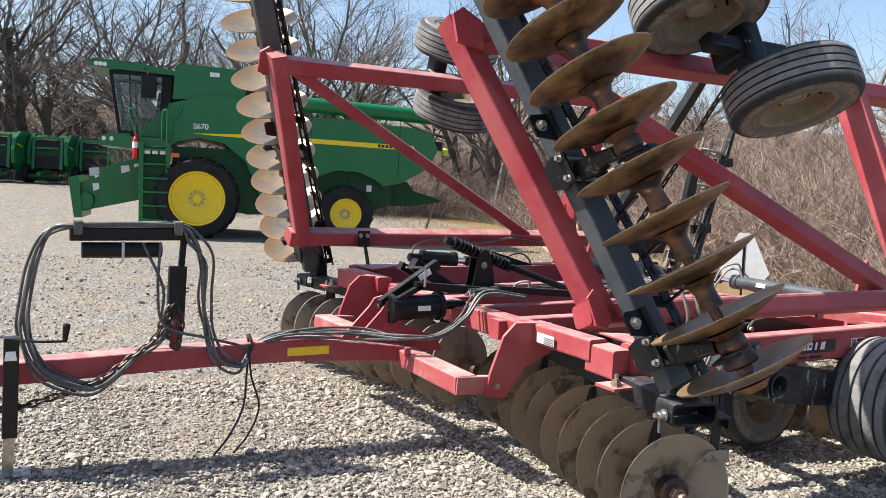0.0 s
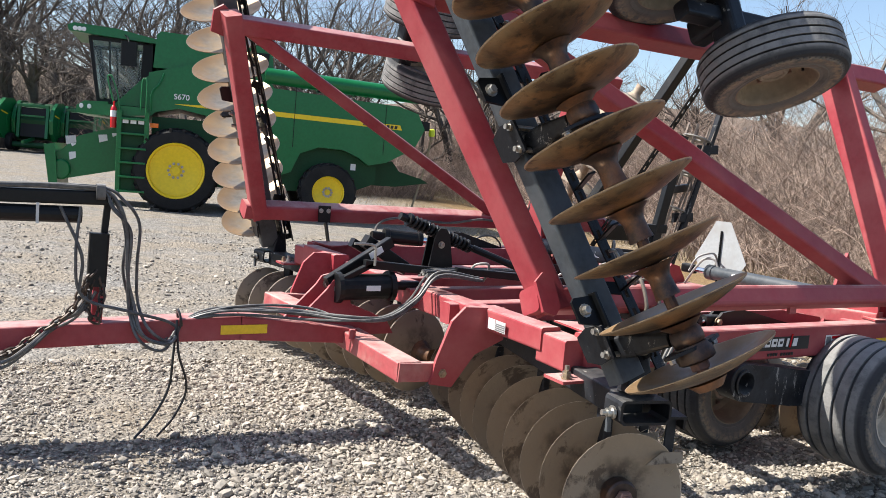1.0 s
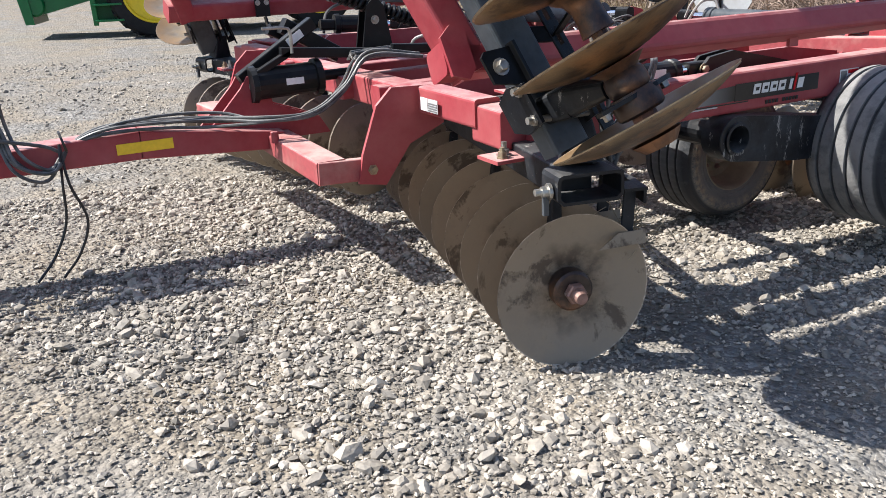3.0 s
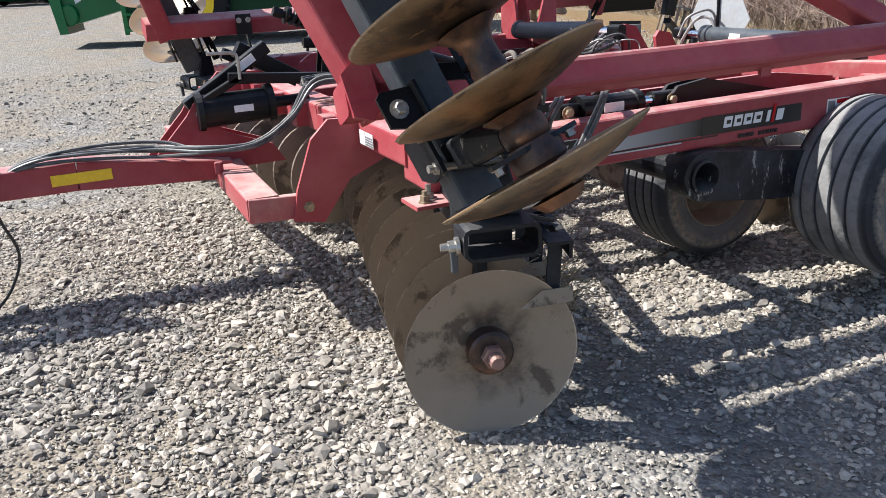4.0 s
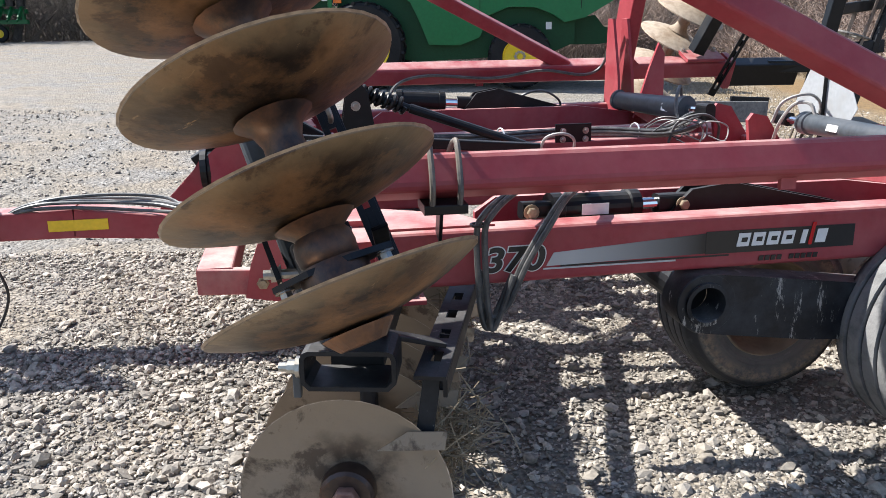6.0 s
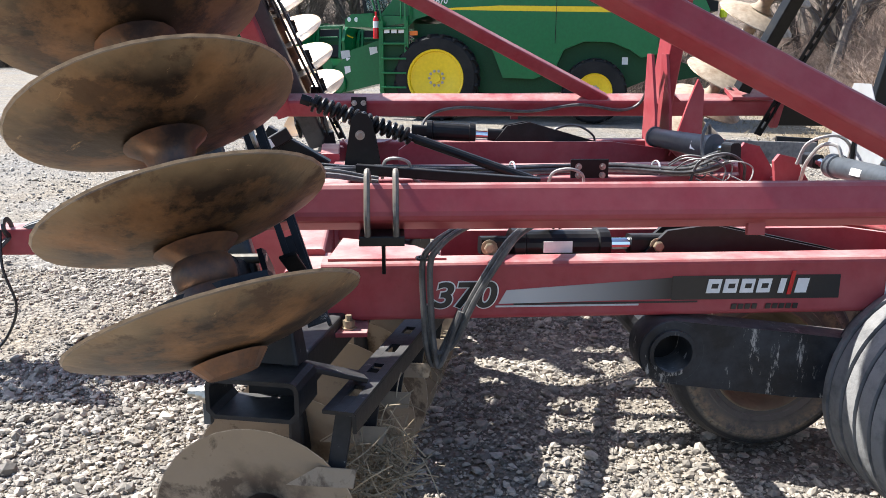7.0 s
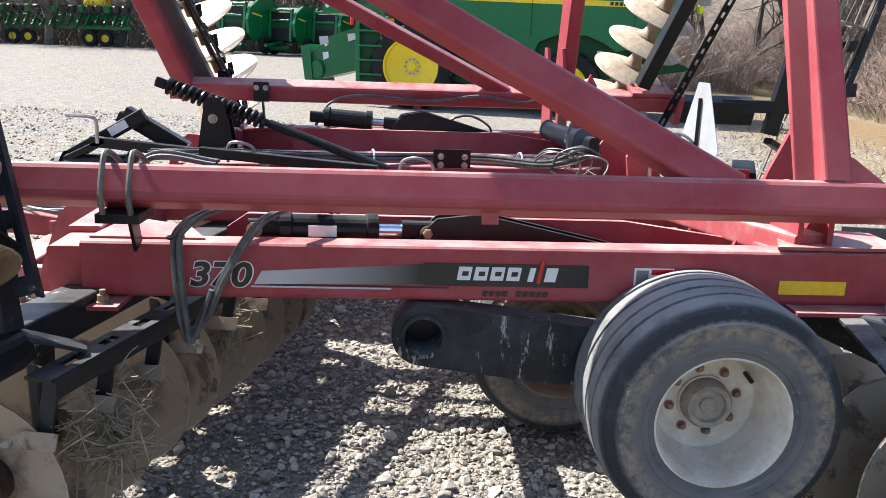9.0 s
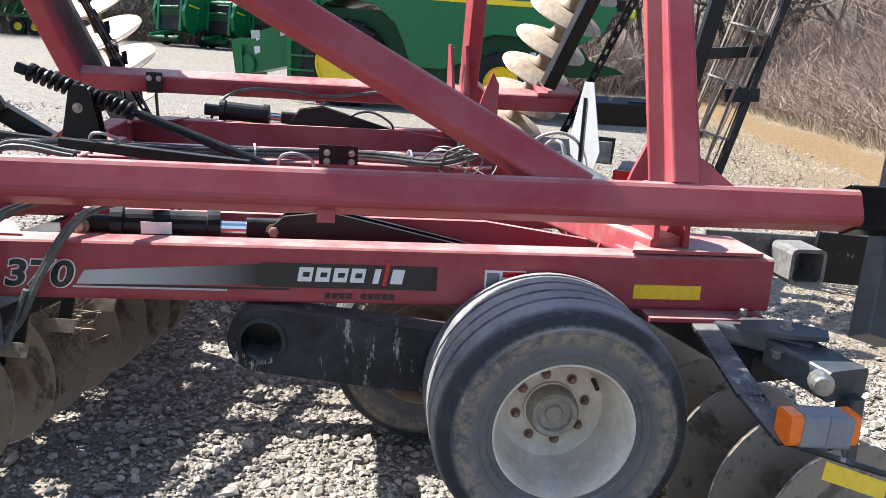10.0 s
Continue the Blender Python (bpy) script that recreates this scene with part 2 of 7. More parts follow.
def fade_material():
    """A silver decal that turns black along the rail."""
    m = bpy.data.materials.new("fading_decal")
    m.use_nodes = True
    n, l = m.node_tree.nodes, m.node_tree.links
    co = n.new("ShaderNodeTexCoord").outputs["Object"]
    sep = n.new("ShaderNodeSeparateXYZ")
    l.new(co, sep.inputs[0])
    ramp = n.new("ShaderNodeMapRange")
    ramp.inputs[1].default_value, ramp.inputs[2].default_value = 4.62, 5.10
    l.new(sep.outputs[0], ramp.inputs[0])
    mx = n.new("ShaderNodeMix")
    mx.data_type = "RGBA"
    mx.inputs[6].default_value, mx.inputs[7].default_value = (0.46, 0.46, 0.46, 1), (0.012, 0.012, 0.013, 1)
    l.new(ramp.outputs[0], mx.inputs[0])
    l.new(mx.outputs[2], n["Principled BSDF"].inputs["Base Color"])
    n["Principled BSDF"].inputs["Roughness"].default_value = 0.4
    return m


FADE = fade_material()


def rust_ring(m, colour, r0, r1):
    """Lays a rusty band round a blade's rim, from radius r0 to r1."""
    n, l = m.node_tree.nodes, m.node_tree.links
    p = n["Principled BSDF"]
    old = p.inputs["Base Color"].links[0].from_socket
    co = n.new("ShaderNodeTexCoord").outputs["Object"]
    far = n.new("ShaderNodeVectorMath")
    far.operation = "LENGTH"
    l.new(co, far.inputs[0])
    wob = n.new("ShaderNodeTexNoise")
    wob.inputs["Scale"].default_value, wob.inputs["Detail"].default_value = 9.0, 8
    l.new(co, wob.inputs["Vector"])
    add = n.new("ShaderNodeMath")
    add.operation = "MULTIPLY_ADD"
    add.inputs[1].default_value = 0.16
    l.new(wob.outputs["Fac"], add.inputs[0])
    l.new(far.outputs["Value"], add.inputs[2])
    band = n.new("ShaderNodeMapRange")
    band.inputs[1].default_value, band.inputs[2].default_value, band.inputs[4].default_value = r0 + 0.08, r1 + 0.08, 0.85
    l.new(add.outputs[0], band.inputs[0])
    mx = n.new("ShaderNodeMix")
    mx.data_type = "RGBA"
    mx.inputs[7].default_value = (*colour, 1)
    l.new(band.outputs[0], mx.inputs[0])
    l.new(old, mx.inputs[6])
    l.new(mx.outputs[2], p.inputs["Base Color"])


def mud(m, colour, scale, at):
    """Patches of dried mud and scraped streaks over what is there."""
    n, l = m.node_tree.nodes, m.node_tree.links
    p = n["Principled BSDF"]
    old = p.inputs["Base Color"].links[0].from_socket
    co = n.new("ShaderNodeTexCoord").outputs["Object"]
    wob = n.new("ShaderNodeTexNoise")
    wob.inputs["Scale"].default_value, wob.inputs["Detail"].default_value, wob.inputs["Roughness"].default_value, wob.inputs["Distortion"].default_value = scale, 10, 0.66, 0.3
    l.new(co, wob.inputs["Vector"])
    who = n.new("ShaderNodeObjectInfo")
    add = n.new("ShaderNodeVectorMath")
    add.operation = "ADD"
    l.new(co, add.inputs[0])
    l.new(who.outputs["Random"], add.inputs[1])
    l.new(add.outputs[0], wob.inputs["Vector"])
    band = n.new("ShaderNodeMapRange")
    band.inputs[1].default_value, band.inputs[2].default_value, band.inputs[4].default_value = at - 0.015, at + 0.045, 0.9
    l.new(wob.outputs["Fac"], band.inputs[0])
    mx = n.new("ShaderNodeMix")
    mx.data_type = "RGBA"
    mx.inputs[7].default_value = (*colour, 1)
    l.new(band.outputs[0], mx.inputs[0])
    l.new(old, mx.inputs[6])
    l.new(mx.outputs[2], p.inputs["Base Color"])


def tyre_dirt(m):
    """Tan dirt rubbed into the sidewall, a black shoulder ring, and paler ribs; radii from the hub."""
    n, l = m.node_tree.nodes, m.node_tree.links
    p = n["Principled BSDF"]
    out = p.inputs["Base Color"].links[0].from_socket
    co = n.new("ShaderNodeTexCoord").outputs["Object"]
    flat = n.new("ShaderNodeVectorMath")
    flat.operation = "MULTIPLY"
    flat.inputs[1].default_value = (1, 1, 0)
    l.new(co, flat.inputs[0])
    far = n.new("ShaderNodeVectorMath")
    far.operation = "LENGTH"
    l.new(flat.outputs[0], far.inputs[0])

    def times(a, b):
        q = n.new("ShaderNodeMath")
        q.operation = "MULTIPLY"
        l.new(a, q.inputs[0])
        l.new(b, q.inputs[1])
        return q.outputs[0]

    def band(v, lo, hi, top=1.0):
        q = n.new("ShaderNodeMapRange")
        q.inputs[1].default_value, q.inputs[2].default_value, q.inputs[4].default_value = lo, hi, top
        l.new(v, q.inputs[0])
        return q.outputs[0]

    for lo, hi, soft, colour, scale, at, top in ((0.225, 0.315, 0.020, (0.135, 0.130, 0.125), 7.0, 0.46, 0.8), (0.290, 0.343, 0.014, (0.27, 0.215, 0.155), 26.0, 0.50, 0.85),
                                                 (0.347, 0.390, 0.006, (0.014, 0.016, 0.021), 5.0, 0.40, 0.9), (0.393, 0.43, 0.002, (0.24, 0.235, 0.23), 6.0, 0.46, 0.75)):
        wob = n.new("ShaderNodeTexNoise")
        wob.inputs["Scale"].default_value, wob.inputs["Detail"].default_value, wob.inputs["Roughness"].default_value = scale, 9, 0.7
        l.new(co, wob.inputs["Vector"])
        mx = n.new("ShaderNodeMix")
        mx.data_type = "RGBA"
        mx.inputs[7].default_value = (*colour, 1)
        ring = times(band(far.outputs["Value"], lo - soft, lo + soft), band(far.outputs["Value"], hi + soft, hi - soft))
        l.new(times(ring, band(wob.outputs["Fac"], at - 0.08, at + 0.08, top)), mx.inputs[0])
        l.new(out, mx.inputs[6])
        out = mx.outputs[2]
    l.new(out, p.inputs["Base Color"])


tyre_dirt(RUBBER)
rust_ring(BLADE_BRIGHT, (0.33, 0.205, 0.10), 0.17, 0.29)
rust_ring(BLADE_WING, (0.27, 0.19, 0.105), 0.235, 0.33)
mud(BLADE_WING, (0.085, 0.050, 0.028), 7.0, 0.56)
rust_ring(BLADE, (0.285, 0.23, 0.168), 0.11, 0.20)
mud(BLADE, (0.085, 0.062, 0.044), 4.5, 0.565)


def glass_material():
    m = bpy.data.materials.new("tinted_cab_glass")
    m.use_nodes = True
    p = m.node_tree.nodes["Principled BSDF"]
    p.inputs["Base Color"].default_value = (0.62, 0.70, 0.70, 1)
    p.inputs["Roughness"].default_value = 0.03
    p.inputs["Transmission Weight"].default_value = 0.95
    p.inputs["IOR"].default_value = 1.3
    return m


GLASS = glass_material()


def ground_material():
    """Crushed stone with fines between, and tan dead grass and a dirt lane past the lot's edge."""
    m = bpy.data.materials.new("gravel_lot")
    m.use_nodes = True
    t = m.node_tree
    n, l = t.nodes, t.links
    p = n["Principled BSDF"]
    p.inputs["Roughness"].default_value = 0.92
    co = n.new("ShaderNodeTexCoord").outputs["Object"]

    def math_node(op, a, b):
        q = n.new("ShaderNodeMath")
        q.operation = op
        for i, v in enumerate((a, b)):
            if isinstance(v, (int, float)):
                q.inputs[i].default_value = v
            else:
                l.new(v, q.inputs[i])
        return q.outputs[0]

    def mix(fac, a, b, mode="MIX"):
        q = n.new("ShaderNodeMix")
        q.data_type = "RGBA"
        q.blend_type = mode
        for i, v in ((0, fac), (6, a), (7, b)):
            if isinstance(v, (int, float)):
                q.inputs[i].default_value = v
            elif isinstance(v, tuple):
                q.inputs[i].default_value = (*v, 1)
            else:
                l.new(v, q.inputs[i])
        return q.outputs[2]

    def noise_node(scale, detail=6):
        q = n.new("ShaderNodeTexNoise")
        q.inputs["Scale"].default_value, q.inputs["Detail"].default_value = scale, detail
        l.new(co, q.inputs["Vector"])
        return q.outputs["Fac"]

    def band(v, lo, hi):
        q = n.new("ShaderNodeMapRange")
        q.inputs[1].default_value, q.inputs[2].default_value = lo, hi
        l.new(v, q.inputs[0])
        return q.outputs[0]

    cells = []
    for s in (22.0, 48.0):
        v = n.new("ShaderNodeTexVoronoi")
        v.inputs["Scale"].default_value = s
        l.new(co, v.inputs["Vector"])
        cells.append(v)
    grey = n.new("ShaderNodeRGBToBW")
    l.new(cells[0].outputs["Color"], grey.inputs[0])
    grey2 = n.new("ShaderNodeRGBToBW")
    l.new(cells[1].outputs["Color"], grey2.inputs[0])
    stones = mix(band(grey.outputs[0], 0.15, 0.85), (0.20, 0.185, 0.165), (0.50, 0.47, 0.425))
    stones = mix(band(grey2.outputs[0], 0.35, 0.65), stones, (0.27, 0.25, 0.225))
    fines = mix(band(noise_node(55), 0.35, 0.65), (0.26, 0.215, 0.160), (0.43, 0.37, 0.29))
    lot = mix(band(noise_node(1.3, 8), 0.42, 0.60), stones, fines)
    lot = mix(math_node("MULTIPLY", band(noise_node(0.35, 6), 0.42, 0.62), 0.7), lot, (0.345, 0.30, 0.24))
    speck = n.new("ShaderNodeMapRange")
    speck.inputs[1].default_value, speck.inputs[2].default_value, speck.inputs[3].default_value, speck.inputs[4].default_value = 0.36, 0.64, 0.40, 0.90
    coarse = n.new("ShaderNodeTexNoise")
    coarse.inputs["Scale"].default_value, coarse.inputs["Detail"].default_value, coarse.inputs["Roughness"].default_value = 7.0, 9, 0.82
    l.new(co, coarse.inputs["Vector"])
    l.new(coarse.outputs["Fac"], speck.inputs[0])
    lot = mix(1.0, lot, speck.outputs[0], "MULTIPLY")
    sep = n.new("ShaderNodeSeparateXYZ")
    l.new(co, sep.inputs[0])
    wob = math_node("MULTIPLY", math_node("SUBTRACT", noise_node(0.25, 6), 0.5), 3.0)
    far_x = math_node("ADD", math_node("ADD", math_node("MULTIPLY", sep.outputs[0], 0.97), math_node("MULTIPLY", sep.outputs[1], -0.24)), wob)
    bent = math_node("ADD", far_x, math_node("MULTIPLY", math_node("MAXIMUM", math_node("SUBTRACT", sep.outputs[1], 9.0), 0.0), 0.10))
    edge = band(far_x, 6.6, 8.2)
    grass = mix(band(noise_node(3.0, 8), 0.4, 0.6), (0.20, 0.140, 0.072), (0.125, 0.088, 0.05))
    grass = mix(band(noise_node(30, 4), 0.35, 0.65), grass, (0.235, 0.18, 0.11))
    grass = mix(math_node("MULTIPLY", band(noise_node(14, 3), 0.56, 0.60), band(noise_node(1.1, 4), 0.42, 0.55)), grass, (0.36, 0.31, 0.24))
    lane = mix(band(noise_node(8, 8), 0.35, 0.65), (0.235, 0.150, 0.062), (0.17, 0.108, 0.047))
    grass = mix(math_node("MULTIPLY", band(bent, 10.5, 10.9), math_node("SUBTRACT", 1.0, band(bent, 11.9, 12.4))), grass, lane)
    litter = mix(band(noise_node(2.2, 9), 0.4, 0.6), (0.10, 0.075, 0.055), (0.18, 0.135, 0.10))
    deep = band(math_node("MAXIMUM", math_node("SUBTRACT", bent, 13.2), math_node("ADD", math_node("SUBTRACT", sep.outputs[1], 47.5), wob)), 0.0, 1.5)
    l.new(mix(deep, mix(edge, lot, grass), litter), p.inputs["Base Color"])
    h = math_node("ADD", math_node("MULTIPLY", cells[0].outputs["Distance"], -1.0), math_node("MULTIPLY", cells[1].outputs["Distance"], -0.5))
    h = math_node("ADD", h, math_node("MULTIPLY", noise_node(90), 0.3))
    b = n.new("ShaderNodeBump")
    b.inputs["Strength"].default_value, b.inputs["Distance"].default_value = 0.9, 0.03
    l.new(h, b.inputs["Height"])
    l.new(b.outputs[0], p.inputs["Normal"])
    return m


# ---- mesh helpers ----
V = Vector


def thing(name, label, category, group="", at=(0, 0, 0)):
    ob = new(name)
    ob.empty_display_size = 0.2
    ob.location = at
    return tagged(ob, label, category, group)


def part(name, bm, material, parent=None, label="", flip=None, smooth=False, kind=""):
    """Links bm as one mesh object under a thing or part. flip: mirror across the plane y = flip."""
    if flip is not None:
        for v in bm.verts:
            v.co = mirror(v.co, flip)
        bmesh.ops.reverse_faces(bm, faces=bm.faces)
    me = bpy.data.meshes.new(name)
    bm.to_mesh(me)
    bm.free()
    for k in (material if isinstance(material, (list, tuple)) else [material]):
        me.materials.append(k)
    if smooth:
        for f in me.polygons:
            f.use_smooth = True
        me.set_sharp_from_angle(angle=radians(32))
    ob = new(name, me)
    if parent is not None:
        ob.parent = parent
        base = V((0, 0, 0))
        q = parent
        while q is not None:
            base = base + q.location
            q = q.parent
        ob.location = -base if parent.type == "EMPTY" and base.length > 0 else V((0, 0, 0))
    if label:
        tagged(ob, label)
    if kind:
        tagged(ob, kind=kind)
    return ob


def mirror(p, flip):
    """The far side's twin of a near place; the far wing stands a little further forward and higher."""
    if flip is None:
        return V(p)
    d = flip - p[1]
    return V((p[0] - 0.10 * d - 0.09 * max(0.0, p[2] - 1.2), flip + d, p[2] + 0.03 * d + 0.05 * max(0.0, min(1.0, (p[2] - 0.98) / 0.12))))


def basis(d, up=(0, 0, 1)):
    d = V(d).normalized()
    u = V(up)
    s = d.cross(u)
    if s.length < 1e-5:
        s = d.cross(V((1, 0, 0)))
    s.normalize()
    return d, s, s.cross(d).normalized()


def beam(bm, p0, p1, w, h, up=(0, 0, 1), c=0.012, w1=None, h1=None):
    """A tube of rectangular section with eased edges from p0 to p1; w across, h along up."""
    p0, p1 = V(p0), V(p1)
    d, s, u = basis(p1 - p0, up)
    rings = []
    for p, ww, hh in ((p0, w, h), (p1, w1 or w, h1 or h)):
        a, b = ww / 2, hh / 2
        cc = min(c, a * 0.6, b * 0.6)
        q = [(a, b - cc), (a - 0.134 * cc, b - 0.5 * cc), (a - 0.5 * cc, b - 0.134 * cc), (a - cc, b)]
        pts = q + [(-x, y) for x, y in q[::-1]] + [(-x, -y) for x, y in q] + [(x, -y) for x, y in q[::-1]]
        rings.append([bm.verts.new(p + s * x + u * y) for x, y in pts])
    for i in range(16):
        j = (i + 1) % 16
        bm.faces.new((rings[0][j], rings[0][i], rings[1][i], rings[1][j]))
    bm.faces.new(rings[0])
    bm.faces.new(rings[1][::-1])
    return bm


def open_box(bm, p0, p1, w, h, t, up=(0, 0, 1)):
    """A short open box section with rounded corners and walls t thick."""
    p0, p1 = V(p0), V(p1)
    d, s, u = basis(p1 - p0, up)
    rings = []
    for p in (p0, p1):
        for k in (0.0, t):
            a, b, c = w / 2 - k, h / 2 - k, 0.022 - k * 0.6
            pts = [(a, b - c), (a - c * 0.3, b - c * 0.3), (a - c, b), (-a + c, b), (-a + c * 0.3, b - c * 0.3), (-a, b - c), (-a, -b + c), (-a + c, -b), (a - c, -b), (a, -b + c)]
            rings.append([bm.verts.new(p + s * x + u * y) for x, y in pts])
    o0, i0, o1, i1 = rings
    for a, b in ((o0, o1), (i1, i0), (i0, o0), (o1, i1)):
        for i in range(10):
            j = (i + 1) % 10
            bm.faces.new((a[j], a[i], b[i], b[j]))
    return bm


def plate(bm, pts, axis_x, axis_y, origin, thick):
    """A flat plate: the outline pts in the plane of axis_x and axis_y at origin, extruded both ways by half of thick."""
    ax, ay, o = V(axis_x).normalized(), V(axis_y).normalized(), V(origin)
    nn = ax.cross(ay).normalized() * thick / 2
    a = [bm.verts.new(o + ax * x + ay * y + nn) for x, y in pts]
    b = [bm.verts.new(o + ax * x + ay * y - nn) for x, y in pts]
    bm.faces.new(a)
    bm.faces.new(b[::-1])
    k = len(pts)
    for i in range(k):
        j = (i + 1) % k
        bm.faces.new((a[j], a[i], b[i], b[j]))
    return bm


def lathe(bm, profile, origin, axis, n=24, closed=False):
    """Turn a profile of (radius, along) round the axis through origin."""
    d, s, u = basis(axis, (0, 0, 1) if abs(V(axis).normalized().z) < 0.95 else (0, 1, 0))
    o = V(origin)
    rings = []
    for r, z in profile:
        if r < 1e-6:
            rings.append([bm.verts.new(o + d * z)])
        else:
            rings.append([bm.verts.new(o + d * z + (s * math.cos(2 * math.pi * i / n) + u * math.sin(2 * math.pi * i / n)) * r) for i in range(n)])
    pairs = list(zip(rings, rings[1:])) + ([(rings[-1], rings[0])] if closed else [])
    for a, b in pairs:
        for i in range(n):
            j = (i + 1) % n
            q = [a[i % len(a)], a[j % len(a)], b[j % len(b)], b[i % len(b)]]
            q = list(dict.fromkeys(q))
            if len(q) > 2:
                bm.faces.new(q)
    bmesh.ops.recalc_face_normals(bm, faces=bm.faces)
    return bm


def rod(bm, p0, p1, r, n=12, r1=None):
    p0, p1 = V(p0), V(p1)
    return lathe(bm, [(0, 0), (r, 0), (r1 or r, (p1 - p0).length), (0, (p1 - p0).length)], p0, p1 - p0, n)


def curve_points(pts, steps=8):
    """Points of a smooth curve through pts."""
    p = [V(q) for q in pts]
    p = [2 * p[0] - p[1]] + p + [2 * p[-1] - p[-2]]
    out = []
    for i in range(1, len(p) - 2):
        a, b, c, d = p[i - 1:i + 3]
        for k in range(steps):
            t = k / steps
            out.append(0.5 * ((2 * b) + (c - a) * t + (2 * a - 5 * b + 4 * c - d) * t * t + (3 * b - a - 3 * c + d) * t ** 3))
    out.append(p[-2])
    return out


def tube(bm, pts, r, n=7, steps=8, smooth=True):
    path = curve_points(pts, steps) if smooth else [V(q) for q in pts]
    prev = None
    side = None
    for i, p in enumerate(path):
        d = (path[min(i + 1, len(path) - 1)] - path[max(i - 1, 0)]).normalized()
        if side is None:
            side = basis(d)[1]
        side = (side - d * side.dot(d)).normalized()
        u = side.cross(d)
        ring = [bm.verts.new(p + (side * math.cos(2 * math.pi * k / n) + u * math.sin(2 * math.pi * k / n)) * r) for k in range(n)]
        if prev:
            for k in range(n):
                bm.faces.new((prev[k], prev[(k + 1) % n], ring[(k + 1) % n], ring[k]))
        else:
            bm.faces.new(ring[::-1])
        prev = ring
    bm.faces.new(prev)
    return bm


def bolt(bm, p, axis, r=0.016, h=0.014, washer=True):
    """A hex head on a round washer, in one piece."""
    d, s, u = basis(axis, (0, 0, 1) if abs(V(axis).normalized().z) < 0.95 else (0, 1, 0))
    o, n, rings = V(p), 12, []
    for rad, z, hexed in ((r * 1.5, 0, 0), (r * 1.5, 0.004, 0), (r, 0.004, 1), (r, h, 1), (r * 0.8, h + 0.003, 1)):
        rings.append([bm.verts.new(o + d * z + (s * math.cos(math.pi * i / 6) + u * math.sin(math.pi * i / 6)) * rad * (0.88 if hexed and i % 2 else 1.0)) for i in range(n)])
    for q, w in zip(rings, rings[1:]):
        for i in range(n):
            bm.faces.new((q[(i + 1) % n], q[i], w[i], w[(i + 1) % n]))
    bm.faces.new(rings[0])
    bm.faces.new(rings[-1][::-1])
    return bm


def N():
    return bmesh.new()


def bevel(bm, w=0.04, n=2):
    bmesh.ops.bevel(bm, geom=[e for e in bm.edges if e.calc_face_angle(0) > 0.5], offset=w, segments=n, affect="EDGES")
    return bm


def slotted_bar(bm, p0, p1, w, t, up, pitch=0.10, slot=0.045):
    """A flat bar with a row of slots along its middle."""
    p0, p1 = V(p0), V(p1)
    d, s, u = basis(p1 - p0, up)
    for k in (-1, 1):
        beam(bm, p0 + s * (k * w * 0.335), p1 + s * (k * w * 0.335), w * 0.33, t, up=up, c=0.002)
    n = int((p1 - p0).length / pitch)
    for k in range(n + 1):
        a = p0 + d * (k * pitch)
        beam(bm, a, a + d * min(pitch - slot, (p1 - a).length + 0.001), w * 0.36, t * 0.98, up=up, c=0.001)
    return bm


def lettering(body, size, origin, axis_x, axis_y, material, parent, name, thick=0.001, flip=None, shear=0.0, stretch=1.0, bold=0.012):
    cu = bpy.data.curves.new(name, "FONT")
    cu.body, cu.size, cu.extrude, cu.shear, cu.offset = body, size, thick, shear, size * bold
    tmp = bpy.data.objects.new(name, cu)
    scene.collection.objects.link(tmp)
    me = bpy.data.meshes.new_from_object(tmp.evaluated_get(bpy.context.evaluated_depsgraph_get()))
    bpy.data.objects.remove(tmp)
    me.transform(Matrix.Diagonal((stretch, 1, 1, 1)))
    ax, ay = V(axis_x).normalized(), V(axis_y).normalized()
    az = ax.cross(ay)
    m = Matrix(((ax.x, ay.x, az.x, origin[0]), (ax.y, ay.y, az.y, origin[1]), (ax.z, ay.z, az.z, origin[2]), (0, 0, 0, 1)))
    me.transform(m)
    bm = N()
    bm.from_mesh(me)
    return part(name, bm, material, parent, flip=flip)


# ---- ground ----
def smooth01(t):
    t = max(0.0, min(1.0, t))
    return t * t * (3 - 2 * t)


def ground_z(x, y):
    """The lot falls a little towards the harrow's rear and rises slowly beyond the parked machines."""
    fall = -0.042 * (max(-9.0, min(1.3, x - 3.8)) + 0.5 * max(0.0, min(7.7, x - 5.1))) * (1 - 0.6 * smooth01((y - 9) / 14))
    bank = max(0.0, 0.97 * x - 0.24 * y - 14.0)
    back = max(0.0, y - 50.0)
    fall += 3.6 * smooth01(bank / 16) + 6.0 * smooth01(back / 22)
    return fall + 0.26 * smooth01((y - 8) / 12) + 0.75 * smooth01((y - 19) / 26) + 0.5 * smooth01((y - 45) / 60)


def build_ground():
    xs = sorted(set([-400, -200, -120, -80, -60] + list(range(-45, 60, 3)) + [70, 90, 120, 200, 400] + [v * 0.5 for v in range(-4, 22)]))
    ys = sorted(set([-120, -60, -30, -15, -8, -4] + [v * 0.5 for v in range(-4, 24)] + list(range(12, 80, 3)) + [90, 120, 180, 300, 500]))
    bm = N()
    grid = [[bm.verts.new((x, y, ground_z(x, y) + 0.012 * noise.noise((x * 0.9, y * 0.9, 0)) - 0.012)) for x in xs] for y in ys]
    for j in range(len(ys) - 1):
        for i in range(len(xs) - 1):
            bm.faces.new((grid[j][i], grid[j][i + 1], grid[j + 1][i + 1], grid[j + 1][i]))
    g = part("ground", bm, ground_material(), smooth=True)
    return tagged(g, "pale crushed limestone gravel lot with tan dirt beyond", "ground", kind="structure")


build_ground()


